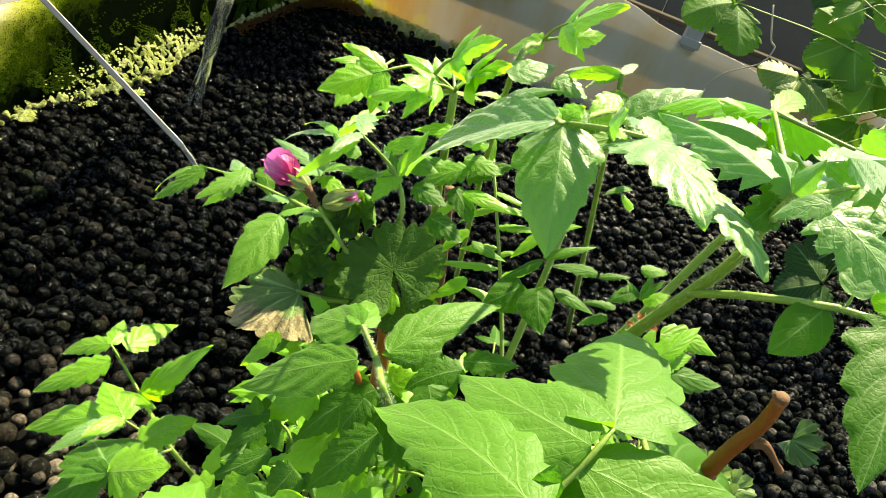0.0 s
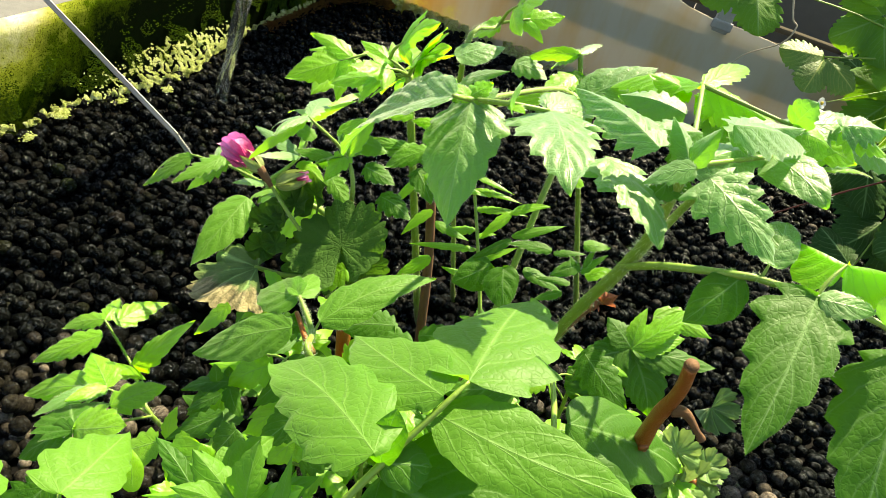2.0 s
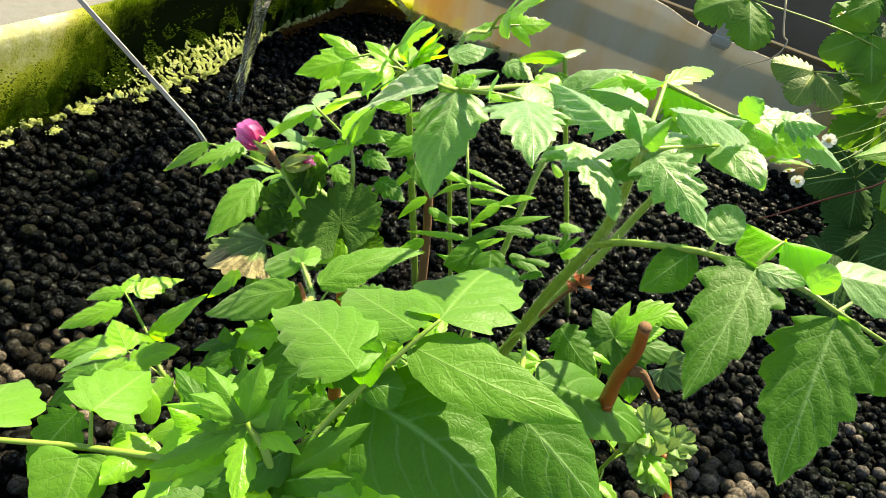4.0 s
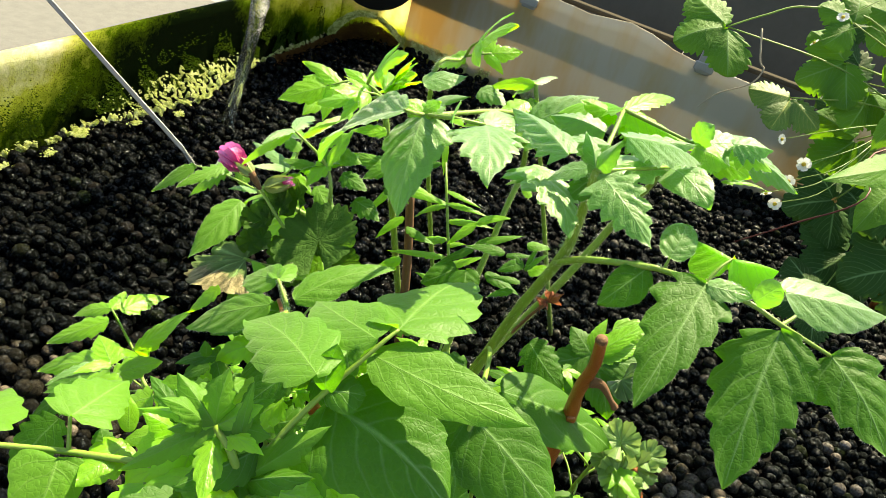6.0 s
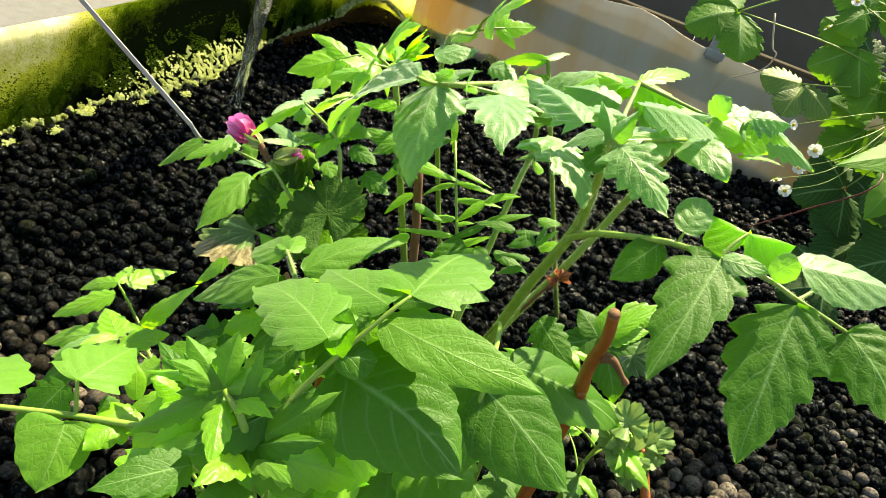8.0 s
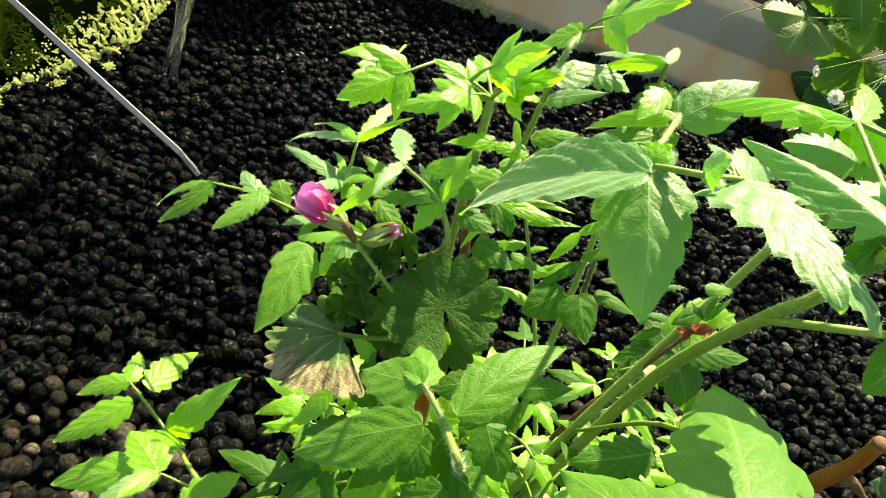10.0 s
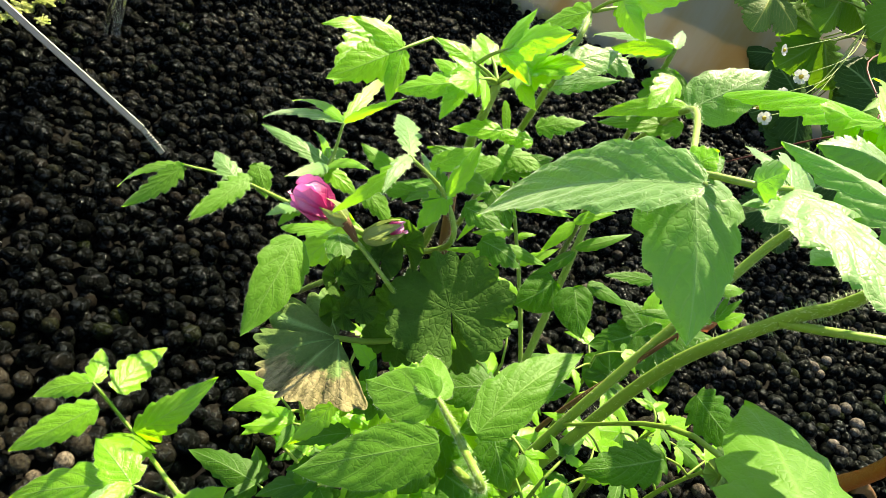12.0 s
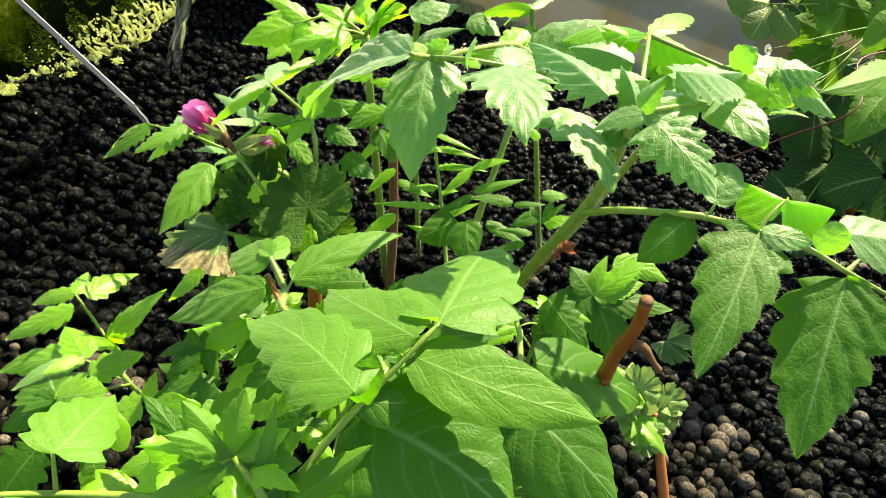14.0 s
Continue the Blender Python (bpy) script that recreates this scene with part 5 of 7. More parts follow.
leaflet(left_plant, (0.0599, 0.4504, 0.2548), (0.0656, 0.4229, 0.2496), 0.0155, (-0.09, -0.20, 0.98), TOMATO, tooth=0.2, teeth=4)
leaflet(left_plant, (0.0589, 0.4520, 0.2535), (0.0338, 0.4828, 0.2186), 0.0102, (-0.74, 0.15, 0.66), YOUNG, tooth=0.45)

# leaves and stems
stalk(middle_plant, [(0.1789, 0.5305, 0.0000), (0.1305, 0.3455, 0.2443), (0.1192, 0.3551, 0.2574), (0.1076, 0.3659, 0.2648)], [0.0032, 0.0026, 0.002, 0.0012])
leaflet(middle_plant, (0.1107, 0.3511, 0.2590), (0.0642, 0.3502, 0.2205), 0.0237, (-0.59, -0.37, 0.72), FRONT, tooth=0.15, teeth=4)
leaflet(middle_plant, (0.1226, 0.3536, 0.2657), (0.1647, 0.3939, 0.2773), 0.0217, (-0.06, -0.22, 0.97), FRONT, tooth=0.2, teeth=4)
leaflet(middle_plant, (0.1076, 0.3659, 0.2648), (0.0831, 0.3811, 0.2456), 0.0227, (-0.66, -0.13, 0.74), FRONT, tooth=0.15, teeth=3)
leaflet(middle_plant, (0.1076, 0.3659, 0.2648), (0.1059, 0.3929, 0.2559), 0.0152, (-0.18, 0.30, 0.94), FRONT, tooth=0.1, teeth=3)

# leaves and stems
stalk(small_plant, [(0.0334, 0.4380, 0.0000), (0.0277, 0.3756, 0.1232), (-0.0113, 0.4176, 0.1055), (-0.0367, 0.4280, 0.1284)], [0.0026, 0.0021, 0.0014, 0.0009])
stalk(small_plant, [(0.0277, 0.3756, 0.1232), (0.0016, 0.3730, 0.1386)], [0.0011, 0.0008])
stalk(small_plant, [(0.0277, 0.3756, 0.1232), (0.0251, 0.3136, 0.1847)], [0.0011, 0.0008])
leaflet(small_plant, (-0.0286, 0.4137, 0.1312), (-0.0623, 0.3920, 0.1103), 0.0176, (-0.23, -0.47, 0.85), YOUNG, tooth=0.34, teeth=5, pucker=0.056)
leaflet(small_plant, (-0.0226, 0.4186, 0.1398), (-0.0089, 0.4592, 0.1288), 0.0171, (0.25, 0.17, 0.95), YOUNG, tooth=0.34, teeth=5, pucker=0.056)
leaflet(small_plant, (-0.0367, 0.4280, 0.1284), (-0.0648, 0.4232, 0.1108), 0.0129, (-0.44, -0.39, 0.81), YOUNG, tooth=0.34, teeth=5, pucker=0.056)
leaflet(small_plant, (-0.0367, 0.4280, 0.1284), (-0.0408, 0.4517, 0.1250), 0.0112, (0.03, 0.15, 0.99), YOUNG, tooth=0.34, teeth=5, pucker=0.056)
leaflet(small_plant, (-0.0113, 0.4176, 0.1055), (0.0240, 0.4332, 0.1502), 0.0204, (-0.51, -0.61, 0.61), YOUNG, tooth=0.34, teeth=5, pucker=0.056)
leaflet(small_plant, (-0.0113, 0.4176, 0.1055), (-0.0086, 0.3797, 0.1304), 0.0264, (0.04, 0.55, 0.83), YOUNG, tooth=0.34, teeth=5, pucker=0.056)
leaflet(small_plant, (0.0232, 0.3441, 0.1664), (0.0435, 0.3642, 0.1705), 0.0166, (0.09, -0.28, 0.95), YOUNG, tooth=0.34, teeth=5, pucker=0.056)
leaflet(small_plant, (0.0016, 0.3730, 0.1386), (-0.0530, 0.3707, 0.1063), 0.0223, (-0.47, -0.34, 0.82), YOUNG, tooth=0.34, teeth=5, pucker=0.056)
leaflet(small_plant, (0.0016, 0.3730, 0.1386), (-0.0227, 0.3420, 0.1357), 0.0106, (0.17, -0.22, 0.96), SHEEN, tooth=0.34, teeth=5, pucker=0.056)
leaflet(small_plant, (0.0016, 0.3730, 0.1386), (-0.0223, 0.3926, 0.1377), 0.0198, (-0.11, -0.09, 0.99), YOUNG, tooth=0.34, teeth=5, pucker=0.056)
leaflet(small_plant, (0.0016, 0.3730, 0.1386), (-0.0104, 0.3520, 0.1436), 0.0093, (0.35, 0.02, 0.94), YOUNG, tooth=0.34, teeth=5, pucker=0.056)
leaflet(small_plant, (0.0251, 0.3136, 0.1847), (0.0506, 0.3167, 0.1976), 0.0253, (-0.38, -0.38, 0.84), YOUNG, tooth=0.34, teeth=5, pucker=0.056)
leaflet(small_plant, (0.0251, 0.3136, 0.1847), (-0.0017, 0.3077, 0.1542), 0.0184, (-0.56, -0.57, 0.60), TOMATO, tooth=0.34, teeth=5, pucker=0.056)
leaflet(small_plant, (0.0251, 0.3136, 0.1847), (-0.0031, 0.3471, 0.1508), 0.0352, (-0.50, 0.37, 0.78), TOMATO, tooth=0.34, teeth=5, pucker=0.056)

# leaves and stems
stalk(near_plant, [(0.1709, 0.2580, 0.3143), (0.1725, 0.2606, 0.3054)], [0.0018, 0.0014])
stalk(near_plant, [(0.2220, 0.4540, 0.1500), (0.2286, 0.3842, 0.2557), (0.2285, 0.2991, 0.2872), (0.2281, 0.3000, 0.2526)], [0.0016, 0.002, 0.0018, 0.001])
stalk(near_plant, [(0.1700, 0.2600, -0.0040), (0.1650, 0.2450, 0.1500), (0.1534, 0.2304, 0.2838), (0.1384, 0.2388, 0.2980)], [0.0036, 0.0034, 0.0026, 0.0016])
stalk(near_plant, [(0.1534, 0.2304, 0.2838), (0.1622, 0.2469, 0.2999), (0.1709, 0.2580, 0.3143), (0.1831, 0.2737, 0.3303), (0.1880, 0.2815, 0.3349)], [0.0021, 0.0019, 0.0017, 0.0014, 0.001])
stalk(near_plant, [(0.1534, 0.2304, 0.2838), (0.1191, 0.2417, 0.2591), (0.0797, 0.2354, 0.2538), (0.0449, 0.2221, 0.2558)], [0.002, 0.0022, 0.002, 0.0014])
stalk(near_plant, [(0.0797, 0.2354, 0.2538), (0.0754, 0.2427, 0.2653)], [0.0014, 0.001])
leaflet(near_plant, (0.1686, 0.2486, 0.3315), (0.1224, 0.2935, 0.2986), 0.0327, (-0.50, 0.11, 0.86), FRONT, tooth=0.3, teeth=5, shape=0.3, pucker=0.022)
leaflet(near_plant, (0.1821, 0.2746, 0.3326), (0.1457, 0.3115, 0.3072), 0.0271, (-0.53, 0.06, 0.85), FRONT, tooth=0.2, teeth=5, pucker=0.022)
leaflet(near_plant, (0.1880, 0.2815, 0.3349), (0.2058, 0.3587, 0.3109), 0.0450, (-0.25, 0.24, 0.93), FRONT, tooth=0.28, teeth=5, shape=0.28, pucker=0.030)
leaflet(near_plant, (0.1815, 0.2728, 0.3262), (0.2465, 0.2667, 0.3265), 0.0265, (-0.04, -0.36, 0.93), FRONT, tooth=0.1, teeth=4, pucker=0.022)
leaflet(near_plant, (0.1709, 0.2580, 0.3143), (0.1706, 0.2613, 0.3362), 0.0117, (0.18, -0.97, 0.15), TOMATO, tooth=0.05, teeth=3, shape=0.5, pucker=0.030)
leaflet(near_plant, (0.1709, 0.2580, 0.3143), (0.1854, 0.2625, 0.3151), 0.0155, (0.09, -0.44, 0.90), TOMATO, tooth=0.05, teeth=3, shape=0.5, pucker=0.030)
leaflet(near_plant, (0.1725, 0.2606, 0.3054), (0.2297, 0.2414, 0.2975), 0.0500, (0.00, -0.37, 0.93), TOMATO, tooth=0.2, teeth=5, droop=0.5, pucker=0.030)
leaflet(near_plant, (0.2285, 0.2991, 0.2872), (0.2759, 0.2787, 0.2697), 0.0420, (0.09, -0.52, 0.85), TOMATO, tooth=0.08, teeth=4, pucker=0.030)
leaflet(near_plant, (0.2407, 0.3483, 0.2617), (0.3190, 0.3925, 0.2074), 0.0405, (0.61, -0.12, 0.78), TOMATO, tooth=0.06, teeth=4, pucker=0.030)
leaflet(near_plant, (0.2264, 0.3207, 0.2643), (0.1863, 0.3287, 0.2444), 0.0349, (-0.47, -0.38, 0.80), TOMATO, tooth=0.1, teeth=4, pucker=0.030)
leaflet(near_plant, (0.2285, 0.2991, 0.2872), (0.2250, 0.2663, 0.2566), 0.0252, (-0.06, -0.68, 0.73), TOMATO, tooth=0.08, teeth=3, pucker=0.030)
leaflet(near_plant, (0.1384, 0.2388, 0.2980), (0.1362, 0.2509, 0.3164), 0.0125, (0.26, -0.79, 0.55), FRONT, tooth=0.42, fold=0.35, pucker=0.030)
leaflet(near_plant, (0.1384, 0.2388, 0.2980), (0.1109, 0.2222, 0.2762), 0.0108, (-0.25, -0.60, 0.76), FRONT, tooth=0.42, fold=0.35, pucker=0.030)
leaflet(near_plant, (0.1384, 0.2388, 0.2980), (0.1090, 0.2351, 0.2957), 0.0069, (-0.04, -0.27, 0.96), YOUNG, tooth=0.42, fold=0.35, pucker=0.030)
leaflet(near_plant, (0.1534, 0.2304, 0.2838), (0.1781, 0.2490, 0.3091), 0.0143, (-0.26, -0.64, 0.73), FRONT, tooth=0.42, fold=0.35, pucker=0.030)
leaflet(near_plant, (0.1534, 0.2304, 0.2838), (0.1228, 0.2170, 0.2670), 0.0124, (-0.25, -0.48, 0.84), FRONT, tooth=0.42, fold=0.35, pucker=0.030)
leaflet(near_plant, (0.1534, 0.2304, 0.2838), (0.1462, 0.2506, 0.3149), 0.0090, (0.28, -0.77, 0.57), FRONT, tooth=0.42, fold=0.35, pucker=0.030)
leaflet(near_plant, (0.1384, 0.2388, 0.2980), (0.1182, 0.2515, 0.3012), 0.0111, (0.01, -0.23, 0.97), FRONT, tooth=0.42, fold=0.35, pucker=0.030)
leaflet(near_plant, (0.1534, 0.2304, 0.2838), (0.1812, 0.2484, 0.2536), 0.0230, (0.76, -0.09, 0.65), FRONT, tooth=0.42, fold=0.35, pucker=0.030)
leaflet(near_plant, (0.1534, 0.2304, 0.2838), (0.1973, 0.2658, 0.2419), 0.0210, (0.70, -0.01, 0.72), YOUNG, tooth=0.42, fold=0.35, pucker=0.030)
leaflet(near_plant, (0.1534, 0.2304, 0.2838), (0.1070, 0.2250, 0.2446), 0.0186, (-0.54, -0.46, 0.71), YOUNG, tooth=0.42, fold=0.35, pucker=0.030)
leaflet(near_plant, (0.1186, 0.2541, 0.2691), (0.1046, 0.2320, 0.2375), 0.0249, (-0.01, -0.82, 0.58), YOUNG, tooth=0.2, pucker=0.030)
leaflet(near_plant, (0.1270, 0.2440, 0.2710), (0.1284, 0.2278, 0.2466), 0.0216, (0.24, -0.80, 0.55), YOUNG, tooth=0.2, pucker=0.030)
leaflet(near_plant, (0.1534, 0.2304, 0.2838), (0.1401, 0.2184, 0.2673), 0.0112, (-0.24, -0.68, 0.69), YOUNG, tooth=0.42, fold=0.35, pucker=0.030)
leaflet(near_plant, (0.1534, 0.2304, 0.2838), (0.1619, 0.2169, 0.2808), 0.0123, (0.03, -0.20, 0.98), FRONT, tooth=0.42, fold=0.35, pucker=0.030)
leaflet(near_plant, (0.1614, 0.2371, 0.2750), (0.1629, 0.2451, 0.2869), 0.0121, (0.05, -0.83, 0.55), YOUNG, pucker=0.030)
leaflet(near_plant, (0.1534, 0.2304, 0.2838), (0.1661, 0.2514, 0.2779), 0.0139, (0.39, 0.03, 0.92), YOUNG, tooth=0.42, fold=0.35, pucker=0.030)
leaflet(near_plant, (0.1114, 0.2586, 0.2585), (0.0931, 0.2515, 0.2498), 0.0128, (-0.25, -0.41, 0.87), YOUNG, pucker=0.030)
leaflet(near_plant, (0.1384, 0.2388, 0.2980), (0.1186, 0.2453, 0.3100), 0.0128, (0.37, -0.40, 0.84), FRONT, pucker=0.022, tooth=0.42, fold=0.35)
leaflet(near_plant, (0.1384, 0.2388, 0.2980), (0.1523, 0.2467, 0.3083), 0.0117, (-0.24, -0.58, 0.77), YOUNG, tooth=0.42, fold=0.35, pucker=0.030)
leaflet(near_plant, (0.1384, 0.2388, 0.2980), (0.1223, 0.2340, 0.2927), 0.0092, (-0.17, -0.42, 0.89), FRONT, tooth=0.42, fold=0.35, pucker=0.030)
leaflet(near_plant, (0.1534, 0.2304, 0.2838), (0.1303, 0.2324, 0.2894), 0.0090, (0.20, -0.30, 0.93), FRONT, tooth=0.42, fold=0.35, pucker=0.030)
leaflet(near_plant, (0.1732, 0.2600, 0.2719), (0.1683, 0.2450, 0.2500), 0.0221, (-0.03, -0.82, 0.57), FRONT, pucker=0.030)
leaflet(near_plant, (0.1870, 0.2675, 0.2636), (0.1896, 0.2561, 0.2462), 0.0240, (0.14, -0.82, 0.56), YOUNG, pucker=0.030)
leaflet(near_plant, (0.1107, 0.2673, 0.2801), (0.1073, 0.2545, 0.2639), 0.0179, (0.04, -0.79, 0.61), YOUNG, tooth=0.2, pucker=0.030)
leaflet(near_plant, (0.0754, 0.2427, 0.2653), (0.0737, 0.2837, 0.2461), 0.0289, (0.18, 0.42, 0.89), FRONT, tooth=0.3, teeth=4, shape=0.25, pucker=0.030)
leaflet(near_plant, (0.0444, 0.2259, 0.2600), (0.0201, 0.2679, 0.2257), 0.0360, (-0.26, 0.52, 0.82), FRONT, tooth=0.25, teeth=3, pucker=0.030)
leaflet(near_plant, (0.0788, 0.2304, 0.2555), (0.0827, 0.2087, 0.2405), 0.0307, (0.30, -0.50, 0.81), FRONT, tooth=0.1, teeth=3, shape=0.2, pucker=0.030)
leaflet(near_plant, (0.0568, 0.2586, 0.2370), (0.0465, 0.2391, 0.2089), 0.0200, (0.11, -0.84, 0.54), TOMATO, tooth=0.35, pucker=0.030)
leaflet(near_plant, (0.1075, 0.2777, 0.2303), (0.0975, 0.2865, 0.2411), 0.0121, (0.36, -0.53, 0.77), YOUNG, pucker=0.030)
leaflet(near_plant, (0.0767, 0.2620, 0.2252), (0.0714, 0.2662, 0.2303), 0.0097, (0.40, -0.45, 0.80), TOMATO, pucker=0.030)
leaflet(near_plant, (0.0808, 0.2736, 0.2239), (0.0739, 0.2836, 0.2364), 0.0099, (0.39, -0.60, 0.70), YOUNG, tooth=0.05, shape=0.5, pucker=0.030)
leaflet(near_plant, (0.0707, 0.2698, 0.2187), (0.0712, 0.2620, 0.2088), 0.0099, (0.26, -0.75, 0.61), YOUNG, tooth=0.1, shape=0.5, pucker=0.030)

leaflet(near_plant, (0.1399, 0.2168, 0.2825), (0.1165, 0.1936, 0.2839), 0.0165, (0.12, -0.24, 0.96), TOMATO, tooth=0.3, teeth=5, pucker=0.030)
stalk(near_plant, [(0.1650, 0.2450, 0.1500), (0.1524, 0.2309, 0.2363), (0.1399, 0.2168, 0.2825)], [0.0014, 0.0012, 0.0009])
leaflet(near_plant, (0.1788, 0.2916, 0.2403), (0.1894, 0.2513, 0.2276), 0.0313, (0.05, -0.29, 0.96), YOUNG, tooth=0.25, teeth=4, pucker=0.030)
stalk(near_plant, [(0.1650, 0.2450, 0.1500), (0.1719, 0.2683, 0.2151), (0.1788, 0.2916, 0.2403)], [0.0014, 0.0012, 0.0009])
leaflet(near_plant, (0.2193, 0.3036, 0.2481), (0.2197, 0.2603, 0.2324), 0.0408, (-0.00, -0.31, 0.95), FRONT, tooth=0.25, teeth=5, pucker=0.030)
stalk(near_plant, [(0.1650, 0.2450, 0.1500), (0.1921, 0.2743, 0.2190), (0.2193, 0.3036, 0.2481)], [0.0014, 0.0012, 0.0009])
leaflet(near_plant, (0.1555, 0.2391, 0.2939), (0.1359, 0.2156, 0.2895), 0.0176, (0.10, -0.28, 0.96), TOMATO, tooth=0.3, teeth=5, fold=0.3, pucker=0.030)
stalk(near_plant, [(0.1650, 0.2450, 0.1500), (0.1603, 0.2420, 0.2419), (0.1555, 0.2391, 0.2939)], [0.0014, 0.0012, 0.0009])
leaflet(near_plant, (0.1446, 0.2178, 0.2693), (0.1696, 0.2136, 0.2663), 0.0216, (0.11, -0.23, 0.97), FRONT, tooth=0.3, teeth=4, pucker=0.030)
stalk(near_plant, [(0.1650, 0.2450, 0.1500), (0.1548, 0.2314, 0.2296), (0.1446, 0.2178, 0.2693)], [0.0014, 0.0012, 0.0009])
leaflet(near_plant, (0.1148, 0.2322, 0.2583), (0.1203, 0.2021, 0.2505), 0.0234, (0.15, -0.23, 0.96), YOUNG, tooth=0.35, teeth=5, pucker=0.030)
stalk(near_plant, [(0.1650, 0.2450, 0.1500), (0.1399, 0.2386, 0.2241), (0.1148, 0.2322, 0.2583)], [0.0014, 0.0012, 0.0009])
leaflet(near_plant, (0.2028, 0.2828, 0.2308), (0.2104, 0.2523, 0.2270), 0.0340, (0.02, -0.28, 0.96), FRONT, tooth=0.25, teeth=4, pucker=0.030)
stalk(near_plant, [(0.1650, 0.2450, 0.1500), (0.1839, 0.2639, 0.2104), (0.2028, 0.2828, 0.2308)], [0.0014, 0.0012, 0.0009])
leaflet(near_plant, (0.1573, 0.2658, 0.2242), (0.1825, 0.2467, 0.2254), 0.0259, (0.08, -0.25, 0.96), YOUNG, tooth=0.3, teeth=4, pucker=0.030)
stalk(near_plant, [(0.1650, 0.2450, 0.1500), (0.1611, 0.2554, 0.2071), (0.1573, 0.2658, 0.2242)], [0.0014, 0.0012, 0.0009])
leaflet(near_plant, (0.1754, 0.2882, 0.2187), (0.1623, 0.2612, 0.2139), 0.0258, (0.05, -0.27, 0.96), TOMATO, tooth=0.3, teeth=4, pucker=0.030)
stalk(near_plant, [(0.1650, 0.2450, 0.1500), (0.1702, 0.2666, 0.2043), (0.1754, 0.2882, 0.2187)], [0.0014, 0.0012, 0.0009])
leaflet(near_plant, (0.0960, 0.2490, 0.2524), (0.0909, 0.2244, 0.2515), 0.0183, (0.16, -0.24, 0.96), YOUNG, tooth=0.35, teeth=5, pucker=0.030)
stalk(near_plant, [(0.1650, 0.2450, 0.1500), (0.1305, 0.2470, 0.2212), (0.0960, 0.2490, 0.2524)], [0.0014, 0.0012, 0.0009])
leaflet(near_plant, (0.2411, 0.2999, 0.2260), (0.2614, 0.2775, 0.2237), 0.0315, (-0.03, -0.29, 0.96), TOMATO, tooth=0.25, teeth=4, pucker=0.030)
stalk(near_plant, [(0.1650, 0.2450, 0.1500), (0.2031, 0.2725, 0.2080), (0.2411, 0.2999, 0.2260)], [0.0014, 0.0012, 0.0009])
leaflet(near_plant, (0.1228, 0.2529, 0.2834), (0.1329, 0.2752, 0.2852), 0.0148, (0.14, -0.28, 0.95), FRONT, tooth=0.4, teeth=5, fold=-0.3, pucker=0.030)
stalk(near_plant, [(0.1650, 0.2450, 0.1500), (0.1439, 0.2489, 0.2367), (0.1228, 0.2529, 0.2834)], [0.0014, 0.0012, 0.0009])
leaflet(near_plant, (0.1525, 0.2263, 0.2542), (0.1466, 0.2048, 0.2550), 0.0262, (0.09, -0.23, 0.97), TOMATO, tooth=0.3, teeth=5, pucker=0.030)
stalk(near_plant, [(0.1650, 0.2450, 0.1500), (0.1588, 0.2357, 0.2221), (0.1525, 0.2263, 0.2542)], [0.0014, 0.0012, 0.0009])
rnd = random.Random(77)
for knot, count, reach in ((Vector((0.1384, 0.2388, 0.2980)), 7, 0.026), (Vector((0.1534, 0.2304, 0.2838)), 7, 0.030), (Vector((0.1186, 0.2541, 0.2691)), 6, 0.026)):
    # the crowded young leaflets of a shoot tip
    for n in range(count):
        turn, rise = 2.4 * n + rnd.uniform(-0.3, 0.3), rnd.uniform(-0.35, 0.9)
        way = Vector((math.cos(turn), math.sin(turn), rise)).normalized()
        foot = knot + way * 0.003 + Vector((0, 0, -0.0012 * n))
        end = foot + way * reach * rnd.uniform(0.55, 1.1)
        leaflet(near_plant, foot, end, reach * rnd.uniform(0.36, 0.52), Vector((0, -0.25, 1)) + way * 0.3, rnd.choice((FRONT, YOUNG, TOMATO)), tooth=0.45, teeth=5, fold=rnd.uniform(0.1, 0.5), droop=rnd.uniform(0.4, 1.0), pucker=0.08, seed=n)

# leaves and stems
stalk(under_plant, [(0.0524, 0.5088, 0.0000), (0.0756, 0.3729, 0.1805)], [0.002, 0.001])
stalk(under_plant, [(0.1422, 0.5158, 0.0000), (0.1167, 0.3896, 0.2012), (0.0972, 0.4021, 0.2180)], [0.003, 0.0026, 0.0018], BROWN)
leaflet(under_plant, (0.0756, 0.3729, 0.1805), (0.0576, 0.3544, 0.1563), 0.0066, (-0.17, -0.72, 0.68), TOMATO, tooth=0.4)
leaflet(under_plant, (0.0756, 0.3729, 0.1805), (0.0702, 0.3553, 0.1580), 0.0065, (0.03, -0.79, 0.61), TOMATO, tooth=0.4)
leaflet(under_plant, (0.0756, 0.3729, 0.1805), (0.0655, 0.3729, 0.1800), 0.0076, (-0.04, -0.33, 0.94), TOMATO, tooth=0.4)
leaflet(under_plant, (0.0756, 0.3729, 0.1805), (0.0719, 0.3779, 0.1867), 0.0078, (0.34, -0.62, 0.71), TOMATO, tooth=0.4)
leaflet(under_plant, (0.0756, 0.3729, 0.1805), (0.0815, 0.3804, 0.1903), 0.0065, (-0.12, -0.75, 0.65), TOMATO, tooth=0.4)
leaflet(under_plant, (0.0729, 0.3700, 0.2403), (0.0605, 0.3591, 0.2233), 0.0087, (-0.24, -0.73, 0.64), YOUNG, tooth=0.4)
leaflet(under_plant, (0.1303, 0.3522, 0.2186), (0.1071, 0.3331, 0.1888), 0.0209, (-0.30, -0.68, 0.67), TOMATO, tooth=0.4)
leaflet(under_plant, (0.1234, 0.3836, 0.2108), (0.0930, 0.3637, 0.1791), 0.0214, (-0.29, -0.66, 0.69), TOMATO, tooth=0.4)
